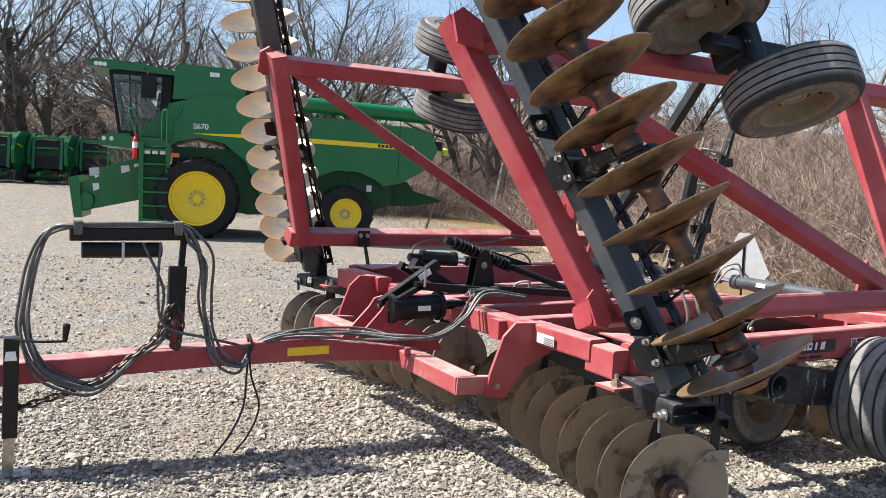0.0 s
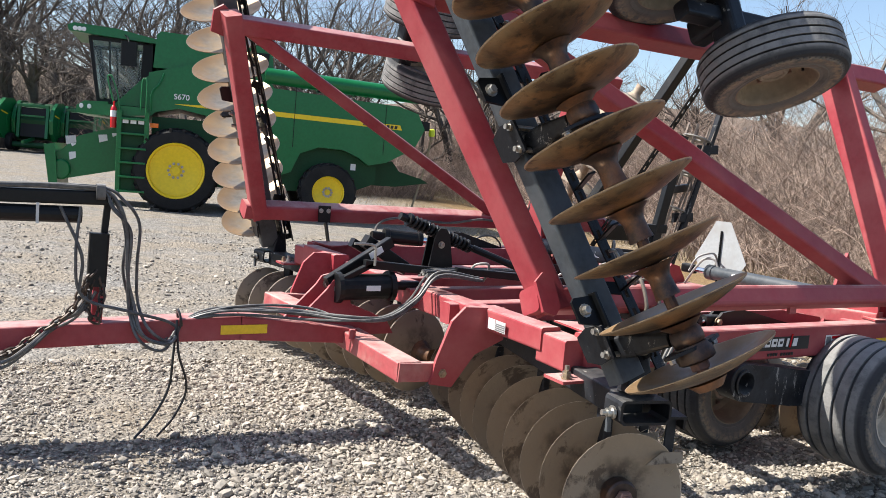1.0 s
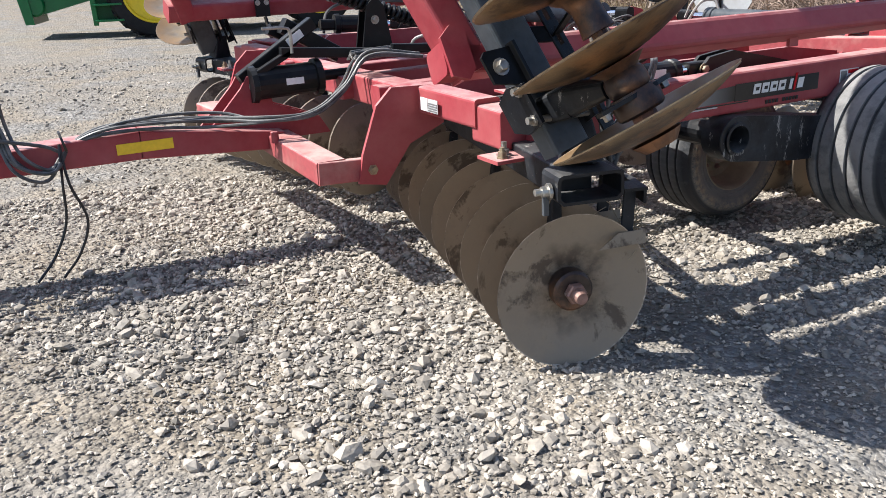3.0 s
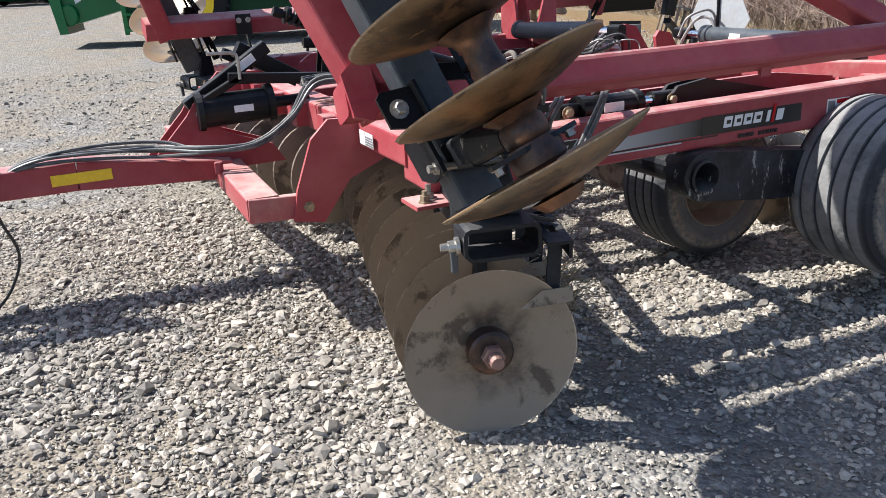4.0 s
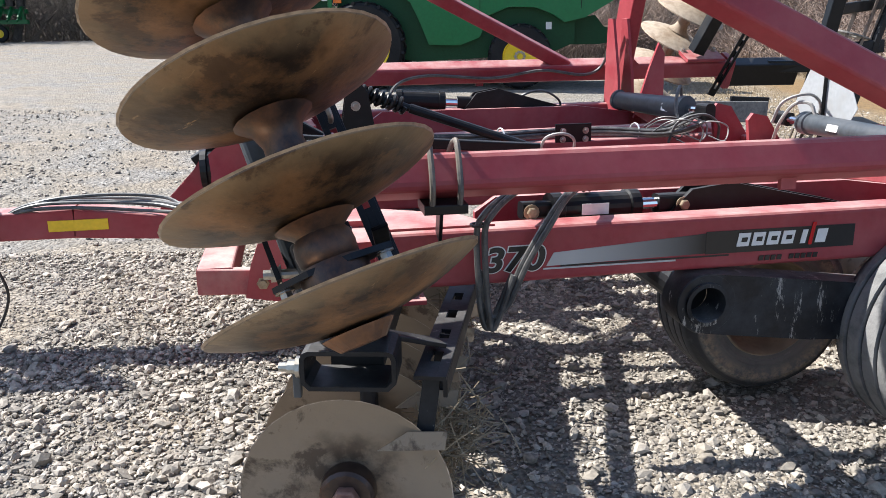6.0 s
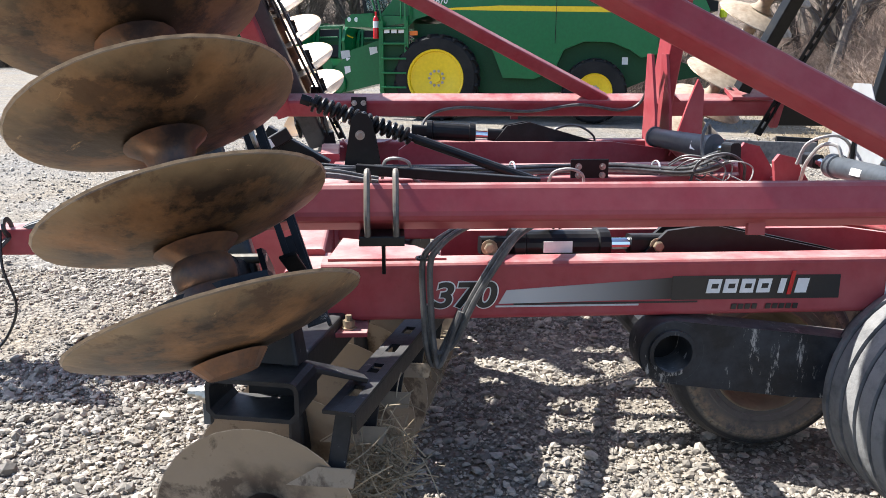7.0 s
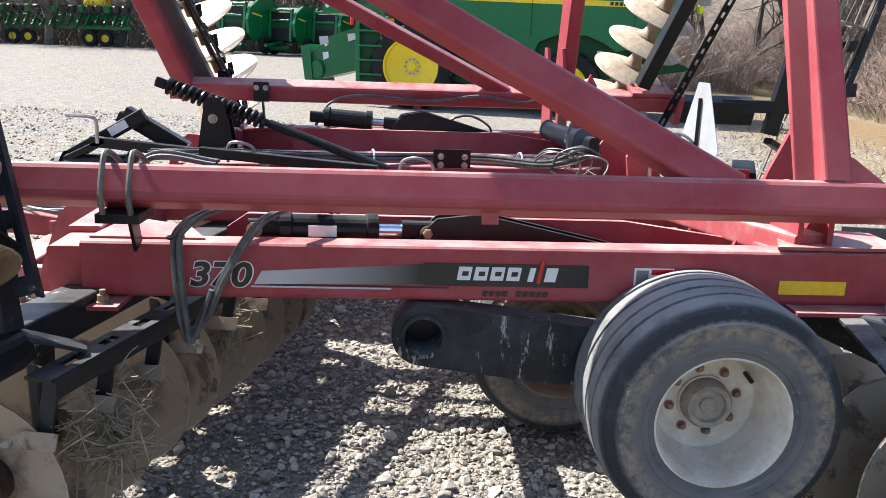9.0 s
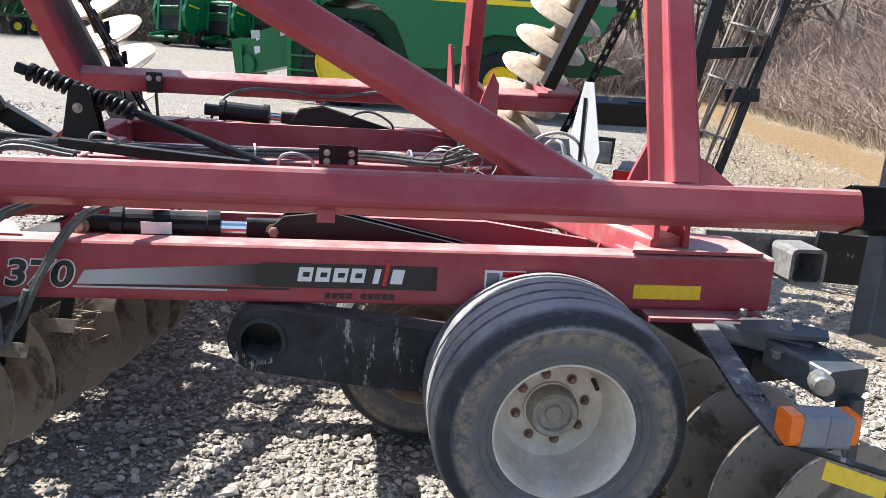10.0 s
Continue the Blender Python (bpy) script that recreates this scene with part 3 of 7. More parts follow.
# ---- disc harrow ----
harrow = thing("disc_harrow", "folded red tandem disc harrow with black gangs, parked on gravel", "disc harrow")


def concave_blade(bm, c, axis, r, depth=0.075, n=36, thick=0.006):
    """A dished blade; its hollow side faces along axis, its rim lies at c."""
    prof = []
    for k in range(9):
        q = k / 8
        prof.append((r * q if k else 0.0, -depth * (1 - q * q)))
    prof.insert(8, (r * 0.988, -depth * (1 - 0.988 ** 2)))
    back = [(rr, z - thick) for rr, z in prof[::-1]]
    back[0] = (r - 0.004, prof[-1][1] - thick * 0.8)
    lathe(bm, prof, c, axis, n)
    hollow_faces = len(bm.faces)
    lathe(bm, [prof[-1]] + back, c, axis, n)
    for i, f in enumerate(bm.faces):
        f.material_index = 0 if i < hollow_faces - n else (2 if i < hollow_faces + n else 1)
    bmesh.ops.remove_doubles(bm, verts=bm.verts, dist=1e-5)
    bmesh.ops.recalc_face_normals(bm, faces=bm.faces)
    return bm


BLADE_R = 0.306
blade_meshes = {}


def blade_object(name, c, axis, material, parent, label="", r=BLADE_R, spin=0.0):
    """Blades that look alike share one mesh."""
    key = (material.name, r)
    if key not in blade_meshes:
        bm = N()
        concave_blade(bm, (0, 0, 0), (0, 0, 1), r)
        me = bpy.data.meshes.new(name)
        bm.to_mesh(me)
        bm.free()
        me.materials.append(BLADE_BRIGHT if material is BLADE_WING else material)
        me.materials.append(material)
        me.materials.append(EDGE if material in (BLADE_WING, BLADE_PALE) else EDGE_DULL)
        for f in me.polygons:
            f.use_smooth = True
        me.set_sharp_from_angle(angle=radians(40))
        blade_meshes[key] = me
    ob = new(name, blade_meshes[key])
    ob.parent = parent
    ob.matrix_basis = Matrix.Translation(c) @ V(axis).to_track_quat("Z", "Y").to_matrix().to_4x4() @ Matrix.Rotation(spin, 4, "Z")
    if label:
        tagged(ob, label)
    return ob


def spool_profile(s):
    return [(0.0, -s + 0.03), (0.055, -s + 0.03), (0.050, -s * 0.75), (0.048, -s * 0.55), (0.062, -s * 0.42), (0.095, -0.082), (0.0, -0.080)]




def gang(outer, along, count, s, blade_mat, spool_mat, flip=None, hollow=-1.0, spin0=0.0, r=BLADE_R):
    """A row of blades on one shaft: outer is the outermost rim's centre, along leads inwards; hollow: the sign along `along` that the blades face."""
    o = mirror(outer, flip)
    d = V(along).normalized()
    if flip is not None:
        d.y = -d.y
    bm = N()
    rod(bm, o + d * (-0.02), o + d * ((count - 1) * s + 0.1), 0.026, 10)
    shaft = part("gang_shaft", bm, SPOOL, harrow)
    for k in range(count):
        c = o + d * (k * s)
        blade_object("disc_blade", c, d * hollow, blade_mat, shaft, r=r, spin=spin0 + k * 1.7)
        if hollow > 0 and k == 0:
            continue
        sp = N()
        if hollow < 0:
            lathe(sp, [(r, -z) for r, z in spool_profile(s)], c, d, 16)
        else:
            lathe(sp, spool_profile(s), c, d, 16)
        part("spool", sp, spool_mat, shaft, smooth=True)
    end = N()
    lathe(end, [(0.0, 0.075), (0.075, 0.075), (0.082, 0.05), (0.080, 0.008), (0.070, 0.0), (0.0, 0.0)], o, d, 20)
    part("end_washer", end, SPOOL, shaft, smooth=True)
    end = N()
    lathe(end, [(0.0, 0.0), (0.040, 0.0), (0.042, -0.008), (0.042, -0.030), (0.037, -0.036), (0.0, -0.036)], o, d, 6)
    part("end_nut", end, NUT, shaft, "rusty pink shaft end nut")
    end = N()
    lathe(end, [(0.0, -0.03), (0.026, -0.03), (0.026, -0.045), (0.023, -0.048), (0.026, -0.052), (0.023, -0.058), (0.026, -0.063), (0.022, -0.078), (0.0, -0.078)], o, d, 14)
    part("shaft_stub", end, NUT, shaft)
    return shaft


PHI = radians(12.5)
MID = V((math.sin(PHI), math.cos(PHI), 0))
FRONT_OUT = V((3.80, 3.12, 0.292))
gang(FRONT_OUT, MID, 10, 0.245, BLADE, SPOOL)
gang(FRONT_OUT, MID, 10, 0.245, BLADE, SPOOL, flip=YC)
REAR_OUT = V((6.95, 3.18, 0.16))
MIDR = V((-math.sin(PHI), math.cos(PHI), 0))
gang(REAR_OUT, MIDR, 10, 0.245, BLADE, SPOOL, hollow=1.0)
gang(REAR_OUT, MIDR, 10, 0.245, BLADE, SPOOL, flip=YC, hollow=1.0)

# main frame


def rails(flip):
    bm = N()
    beam(bm, (3.95, 3.69, 0.828), (6.86, 3.69, 0.838), 0.12, 0.195, c=0.018)
    part("side_rail", bm, RED, harrow, "red side rail, its top dusty and painted sunlit pale", flip)
    bm = N()
    beam(bm, (3.88, 3.86, 0.86), (3.86, 4.46, 0.868), 0.13, 0.13, c=0.016)
    beam(bm, (3.90, 3.665, 0.815), (3.90, 3.90, 0.82), 0.15, 0.165, c=0.014)
    part("front_cross_member", bm, RED, harrow, "", flip)
    bm = N()
    for yy in (4.385,):
        plate(bm, [(3.46, 0.50), (3.60, 0.475), (3.74, 0.66), (3.93, 0.74), (3.93, 0.93), (3.66, 0.94), (3.575, 0.86), (3.49, 0.64)], (1, 0, 0), (0, 0, 1), (0, yy, 0), 0.022)
    part("hinge_plate", bm, RED, harrow, "", flip)
    bm = N()
    beam(bm, (3.34, 4.41, 0.57), (3.34, 5.48, 0.58), 0.15, 0.115, c=0.012)
    beam(bm, (3.27, 4.42, 0.572), (3.60, 4.42, 0.555), 0.05, 0.11, c=0.008)
    part("tongue_arm", bm, RED_DUST, harrow, "", flip)
    bm = N()
    lathe(bm, [(0, 0), (0.040, 0), (0.040, 0.006), (0.027, 0.006), (0.027, 0.03), (0.018, 0.03), (0.018, 0.045), (0, 0.045)], (3.535, 4.40, 0.560), (0, -1, 0), 6)
    part("hinge_bolt", bm, BRASS, harrow, "", flip)


rails(None)
rails(YC)
for y in (4.72, 5.25, 5.75, 6.3):
    bm = N()
    beam(bm, (3.72, y, 0.84), (6.40, y, 0.86), 0.115, 0.13, c=0.014)
    part("inner_rail", bm, RED, harrow)
for x, y in ((3.86, 4.44), (6.45, 3.76)):
    bm = N()
    beam(bm, (x, y, 0.84), (x, 2 * YC - y, 0.84), 0.15, 0.15, c=0.014)
    part("cross_member", bm, RED, harrow)

# tongue
bm = N()
beam(bm, (0.2, YC - 0.2, 0.62), (1.9, YC - 0.2, 0.665), 0.17, 0.125, c=0.012)
beam(bm, (1.9, YC - 0.2, 0.665), (2.6, YC - 0.2, 0.675), 0.17, 0.125, c=0.012, h1=0.15)
beam(bm, (2.6, YC - 0.2, 0.675), (3.35, YC - 0.2, 0.60), 0.17, 0.15, c=0.012, h1=0.10)
part("tongue", bm, RED, harrow, "long red drawbar tongue")
bm = N()
beam(bm, (2.48, YC - 0.288, 0.667), (2.76, YC - 0.288, 0.667), 0.004, 0.055, c=0.001)
part("reflector_tape", bm, YELLOW_TAPE, harrow, "yellow reflective tape")

# wheels
def wheel(c, axis, r, w, parent, rim_mat, flip=None, rim_r=0.215):
    """A ribbed implement wheel, built round its own centre with the outer side along z."""
    c, a = mirror(c, flip), V(axis).normalized()
    if flip is not None:
        a.y = -a.y
    o, z = V((0, 0, 0)), V((0, 0, 1))
    bm = N()
    side_ = [(rim_r, 0.42), (rim_r * 1.05, 0.455), (rim_r * 1.13, 0.455), (rim_r * 1.15, 0.470), (rim_r * 1.24, 0.488), (rim_r * 1.26, 0.480), (r * 0.76, 0.497), (r * 0.80, 0.5), (r * 0.815, 0.510), (r * 0.835, 0.510), (r * 0.85, 0.492), (r * 0.93, 0.463), (r * 0.975, 0.385)]
    prof = [(q, -w * k) for q, k in side_]
    for g in (-0.27, -0.09, 0.09, 0.27):
        prof += [(r * 0.992, w * (g - 0.07)), (r * 0.992, w * (g - 0.024)), (r * 0.955, w * (g - 0.018)), (r * 0.955, w * (g + 0.018)), (r * 0.994, w * (g + 0.024))]
    prof += [(q, w * k) for q, k in side_[::-1]]
    lathe(bm, prof, o, z, 56, closed=True)
    # moulded lugs round the shoulder of the outer side
    for k in range(64):
        q = 2 * math.pi * k / 64
        e = V((math.cos(q), math.sin(q), 0))
        beam(bm, e * r * 0.848 + z * w * 0.490, e * r * 0.872 + z * w * 0.486, 0.009, 0.008, up=z, c=0.002)
    t = part("wheel", bm, RUBBER, parent, "dusty grey ribbed implement tyre, sunlit tread painted in", smooth=True)
    t.matrix_basis = Matrix.Translation(c) @ a.to_track_quat("Z", "Y").to_matrix().to_4x4()
    bm = N()
    lathe(bm, [(rim_r * 1.04, w * 0.43), (rim_r * 1.05, w * 0.452), (rim_r * 1.02, w * 0.456), (rim_r * 0.985, w * 0.43), (rim_r * 0.95, w * 0.34), (rim_r * 0.90, w * 0.17), (rim_r * 0.80, w * 0.06), (rim_r * 0.66, w * 0.022), (rim_r * 0.42, w * 0.04),
               (rim_r * 0.42, w * 0.07), (0, w * 0.07)], o, z, 44)
    lathe(bm, [(rim_r * 1.04, -w * 0.43), (rim_r * 0.97, -w * 0.46), (rim_r * 0.9, -w * 0.2), (rim_r * 0.3, -w * 0.1), (0, -w * 0.1)], o, z, 36)
    part("rim", bm, rim_mat, t, smooth=True)
    bm = N()
    lathe(bm, [(rim_r * 0.40, w * 0.04), (rim_r * 0.385, w * 0.15), (rim_r * 0.34, w * 0.185), (rim_r * 0.27, w * 0.18), (rim_r * 0.25, w * 0.15), (rim_r * 0.14, w * 0.145), (rim_r * 0.12, w * 0.16), (0, w * 0.16)], o, z, 28)
    part("hub", bm, HUB, t, "dusty brown wheel hub", smooth=True)
    for k in range(8):
        q = 2 * math.pi * k / 8 + 0.2
        bm = N()
        bolt(bm, z * (w * 0.028) + V((math.cos(q), math.sin(q), 0)) * rim_r * 0.54, z, 0.0115, 0.020)
        part("wheel_nut", bm, NUT, t)
    bm = N()
    rod(bm, V((0.62, 0.46, 0)) * rim_r + z * w * 0.05, V((0.60, 0.44, 0)) * rim_r + z * w * 0.19, 0.008, 8)
    part("valve_stem", bm, BLACK, t)
    return t


for f in (None, YC):
    wheel((6.055, 3.44, 0.472), (0, -1, 0), 0.406, 0.46, harrow, RIM, f, rim_r=0.212)
    wheel((5.72, 4.34, 0.36), (0, -1, 0), 0.395, 0.38, harrow, RIM_DARK, f)
    bm = N()
    arc = [(0.104 * math.cos(q), 0.104 * math.sin(q)) for q in [radians(-90 + 15 * k) for k in range(13)]]
    plate(bm, [(0.0, 0.112), (0.42, 0.062), (1.02, -0.015), (1.02, -0.205), (0.42, -0.168), (0.0, -0.112)] + arc, (1, 0, 0), (0, 0, 1), (5.115, 3.66, 0.615), 0.12)
    bevel(bm, 0.006, 1)
    part("wheel_arm", bm, ARM_WORN, harrow, "black lift arm with scraped paint", f)

# wings
A = radians(25)
WY, WZ = 3.52, 1.14
WV, WW = V((0, math.sin(A), math.cos(A))), V((0, -math.cos(A), math.sin(A)))


def W(x, v, w=0.0):
    """A place on the near wing: x along the harrow, v up the leaning wing, w outwards from it."""
    return V((x, WY, WZ)) + WV * v + WW * w


VT = 1.60
GANG_F = V((-0.356, 0.469, 1.0)).normalized()
GANG_RIM = V((3.808, 2.776, 1.014))  # centre of the lowest wing blade
GANG_D = V((-0.341, 0.440, 1.0)).normalized()
GANG_BASE = V((3.768, 3.205, 0.92))


def wing(flip):
    def wbeam(name, a, b, w, h, mat_=RED, c=0.016, label=""):
        bm = N()
        beam(bm, a, b, w, h, up=WW, c=c)
        return part(name, bm, mat_, harrow, label, flip)

    wbeam("wing_beam", W(3.47 if flip is None else 3.40, -0.006), W(7.03 if flip is None else 7.40, -0.006), 0.122, 0.14, c=0.026, label="long red wing beam")
    if flip is None:
        wbeam("wing_post", W(3.605, -0.06), W(3.03, VT + 0.08), 0.13, 0.14)
        wbeam("wing_brace", W(3.42, VT + 0.02), W(6.12, 0.02), 0.115, 0.105)
    else:
        wbeam("wing_post", W(3.55, -0.06), W(3.09, VT + 0.08), 0.13, 0.14)
        wbeam("wing_brace", W(3.22, VT - 0.02), W(6.0, 0.03), 0.10, 0.09)
    wbeam("wing_top_beam", W(3.06, VT), W(6.9, VT), 0.13, 0.13)
    bm = N()
    beam(bm, W(6.445, 0.05, -0.04), W(6.465, VT, -0.04), 0.10, 0.215, up=WW, c=0.012)
    part("wing_post", bm, RED, harrow, "", flip)
    bm = N()
    pts = [(-0.035, -0.085), (0.03, -0.105), (0.065, -0.065), (0.055, 0.075), (0.0, 0.105), (-0.05, 0.06)]
    plate(bm, pts, (1, 0, 0), WV, W(3.515, 0.005, 0.075), 0.02)
    bevel(bm, 0.004, 1)
    part("corner_plate", bm, RED, harrow, "", flip)
    bm = N()
    plate(bm, [(-0.075, -0.09), (0.08, -0.13), (0.10, 0.06), (0.0, 0.13), (-0.07, 0.08)], (1, 0, 0), WV, W(3.06, VT - 0.02, 0.082), 0.02)
    bevel(bm, 0.004, 1)
    part("corner_plate", bm, RED, harrow, "", flip)
    # gang tube and its blades
    bm = N()
    beam(bm, GANG_BASE - GANG_D * 0.10, GANG_BASE + GANG_D * 2.95, 0.158, 0.10, up=WW, c=0.016)
    part("gang_beam", bm, STEEL_BLUE, harrow, "blue-grey gang beam, sky sheen put into its colour", flip)
    gang(GANG_RIM, GANG_F, 11, 0.257, BLADE_WING, SPOOL, flip=flip, hollow=1.0, r=0.323)
    # rear gang
    gr = V((0.30, 0.40, 0.866)).normalized()
    rb = V((7.13, 3.42, 0.72)) if flip is None else V((7.062, 3.616, 1.25))
    bm = N()
    beam(bm, rb, rb + gr * 2.3, 0.12 if flip is None else 0.10, 0.12 if flip is None else 0.09, up=WW, c=0.008)
    part("gang_beam", bm, STEEL_BLUE if flip is None else BLACK, harrow, "", flip)
    gang(V((7.26 if flip is None else 6.95, 3.02, 0.93)), gr, 8, 0.256, BLADE_WING if flip is None else BLADE_PALE, SPOOL if flip is None else SPOOL_PALE, flip=flip, hollow=-1.0)
    for xx, vv, ww in ((5.10, 1.22, 0.42), (4.50, 1.75, 0.42) if flip is None else (4.98, 1.86, 0.42)):
        wheel(W(xx, vv, ww), -WV, 0.40, 0.27, harrow, RIM_DARK, flip)
    bm = N()
    beam(bm, W(4.82, 1.22, 0.42), W(4.82, 1.76, 0.42), 0.13, 0.16, up=WW, c=0.03)
    beam(bm, W(4.80, 1.50, 0.44), W(4.80, 1.50, 0.22), 0.13, 0.15, up=WV, c=0.03)
    beam(bm, W(4.50, 1.50, 0.40), W(5.15, 1.50, 0.40), 0.10, 0.10, up=WW, c=0.02)
    part("walking_axle", bm, BLACK_WORN, harrow, "black walking axle of the wing wheels", flip)


wing(None)
wing(YC)

# ---- harrow details ----
def strap(bm, pts, r=0.011, n=8):
    return tube(bm, pts, r, n, 6)


# decals on the side rail
FY = 3.629


def rail_decals(flip):
    def flat(name, x0, z0, x1, z1, m, d=0.0, slant=0.0, label=""):
        bm = N()
        plate(bm, [(x0, z0), (x1, z0), (x1 + slant, z1), (x0 + slant, z1)], (1, 0, 0), (0, 0, 1), (0, FY - d, 0), 0.002)
        return part(name, bm, m, harrow, label, flip)

    bm = N()
    plate(bm, [(4.530, 0.786), (5.12, 0.795), (5.12, 0.868), (4.556, 0.832)], (1, 0, 0), (0, 0, 1), (0, FY, 0), 0.002)
    part("side_stripe", bm, FADE, harrow, "silver stripe decal fading to black", flip)
    flat("side_stripe", 5.11, 0.7915, 5.685, 0.873, DECAL_BLACK, 0.001)
    flat("side_stripe", 4.52, 0.774, 5.00, 0.780, SILVER, 0.001)
    flat("side_stripe", 4.58, 0.7815, 5.20, 0.787, DECAL_BLACK, 0.001)
    # maker's mark as plain shapes
    for k in range(4):
        flat("badge", 5.225 + k * 0.057, 0.814, 5.225 + k * 0.057 + 0.046, 0.862, WHITE, 0.004, 0.008)
        flat("badge", 5.242 + k * 0.057, 0.830, 5.242 + k * 0.057 + 0.022, 0.846, DECAL_BLACK, 0.005, 0.003)
    flat("badge", 5.470, 0.812, 5.490, 0.862, WHITE, 0.004, 0.010)
    flat("badge", 5.502, 0.806, 5.516, 0.888, RED_LENS, 0.004, 0.014)
    flat("badge", 5.528, 0.812, 5.568, 0.862, WHITE, 0.004, 0.010)
    for k in range(10):
        if k != 4:
            flat("badge", 5.315 + k * 0.0235, 0.757, 5.315 + k * 0.0235 + 0.017, 0.775, DECAL_BLACK, 0.003, 0.003)
    flat("warning_label", 5.845, 0.80, 5.985, 0.868, WHITE, 0.001)
    flat("warning_label", 5.905, 0.845, 5.982, 0.864, RED_LENS, 0.002)
    flat("warning_label", 5.852, 0.808, 5.895, 0.860, GREYD, 0.002)
    for k in range(3):
        flat("warning_label", 5.908, 0.806 + k * 0.009, 5.978, 0.810 + k * 0.009, GREYD, 0.002)
    flat("reflector_tape", 6.365, 0.782, 6.605, 0.832, YELLOW_TAPE, 0.001, label="yellow reflective tape")


rail_decals(None)
lettering("370", 0.118, (4.308, FY - 0.001, 0.778), (1, 0, 0), (0, 0, 1), WHITE, harrow, "model_number", shear=0.2, stretch=1.17, bold=0.058)
lettering("370", 0.118, (4.308, FY - 0.0035, 0.778), (1, 0, 0), (0, 0, 1), DECAL_BLACK, harrow, "model_number", shear=0.2, stretch=1.17, bold=0.026)

# rail foot plate with its bolts, U-straps, cylinder and hoses
for f in (None, YC):
    bm = N()
    beam(bm, (3.72, 3.60, 0.722), (4.10, 3.60, 0.722), 0.16, 0.016, c=0.003)
    part("foot_plate", bm, RED, harrow, "", f)
    for x in (3.77, 4.04):
        bm = N()
        lathe(bm, [(0, 0), (0.026, 0), (0.026, 0.006), (0.019, 0.006), (0.019, 0.028), (0.011, 0.028), (0.011, 0.045), (0, 0.045)], (x, 3.565, 0.730), (0, 0, 1), 6)
        part("bolt", bm, BRASS, harrow, "", f)
    for x in (4.110, 4.195) if f is None else ():
        bm = N()
        o = V((x, WY, WZ))
        pts = [o + WV * a + WW * b for a, b in ((-0.11, 0.05), (-0.06, 0.088), (0.05, 0.090), (0.088, 0.06), (0.090, -0.05), (0.05, -0.085), (-0.09, -0.085))]
        strap(bm, pts, 0.0095)
        part("u_strap", bm, STRAP, harrow, "weathered grey U-strap", f)
    if f is None:
        bm = N()
        beam(bm, (4.085, 3.50, 1.045), (4.22, 3.50, 1.045), 0.15, 0.03, up=(0, 0, 1), c=0.004)
        beam(bm, (4.155, 3.55, 1.05), (4.155, 3.60, 0.92), 0.07, 0.012, up=(1, 0, 0), c=0.003)
        part("clamp_plate", bm, BLACK, harrow, "", f)
    # lift cylinder
    bm = N()
    far, up = (0.0, 0.0) if f is None else (0.0, 0.055)
    c0, c1 = V((4.60 + far, 3.815, 0.944 + up)), V((4.94 + far, 3.87, 0.932 + up))
    d = (c1 - c0).normalized()
    lathe(bm, [(0, -0.01), (0.058, -0.01), (0.060, 0.03), (0.052, 0.035), (0.052, 0.30), (0.060, 0.305), (0.060, 0.345), (0.03, 0.35), (0, 0.35)], c0, d, 20)
    beam(bm, c0 - d * 0.12, c0, 0.05, 0.06, c=0.02)
    cyl = part("lift_cylinder", bm, BLACK, harrow, "black hydraulic lift cylinder", f, smooth=False)
    bm = N()
    rod(bm, c1 - d * 0.0, c1 + d * 0.10, 0.022, 14)
    part("piston_rod", bm, CHROME, cyl, "chrome piston rod", f)
    bm = N()
    beam(bm, c1 + d * 0.09, c1 + d * 0.24, 0.055, 0.07, c=0.02)
    part("clevis", bm, BLACK, cyl, "", f)
    for q in (c0 - d * 0.09, c1 + d * 0.19):
        bm = N()
        bolt(bm, q + V((0, -0.045, 0)), (0, -1, 0), 0.019, 0.02)
        part("pin", bm, BRASS, cyl, "", f)
    bm = N()
    plate(bm, [(4.70, -0.02), (4.80, -0.02), (4.80, 0.02), (4.70, 0.02)], (1, 0, 0.0), (0, 0, 1), (0, 3.765, 0.945 + up), 0.002)
    part("sticker", bm, WHITE, cyl, "", f)
    bm = N()
    plate(bm, [(-0.10, -0.05), (0.0, 0.05), (0.16, 0.07), (0.62, -0.03), (0.95, -0.12), (0.10, -0.12)], (1, 0, 0), (0, 0, 1), (5.16, 3.93, 0.93 + up), 0.02)
    plate(bm, [(-0.10, -0.05), (0.0, 0.05), (0.16, 0.07), (0.62, -0.03), (0.95, -0.12), (0.10, -0.12)], (1, 0, 0), (0, 0, 1), (5.16, 3.86, 0.93 + up), 0.02)
    part("rock_arm", bm, BLACK, harrow, "", f)
    bm = N()
    plate(bm, [(4.36, 0.90), (4.44, 0.955), (5.9, 0.955), (6.3, 0.90), (6.3, 0.80), (4.36, 0.80)], (1, 0, 0), (0, 0, 1), (0, 4.02, 0), 0.03)
    part("frame_web", bm, RED, harrow, "", f)
    bm = N()
    plate(bm, [(3.97, 3.67), (4.36, 3.67), (4.26, 3.86), (4.0, 4.0)], (1, 0, 0), (0, 1, 0), (0, 0, 0.929), 0.010)
    part("gusset", bm, RED, harrow, "", f)
    bm = N()
    beam(bm, (6.30, 4.60, 0.90), (6.50, 3.70, 0.935), 0.15, 0.10, c=0.014)
    plate(bm, [(6.35, 3.64), (6.82, 3.64), (6.82, 3.9), (6.5, 4.0)], (1, 0, 0), (0, 1, 0), (0, 0, 0.946), 0.012)
    part("corner_brace", bm, RED_DUST, harrow, "", f)
    bm = N()
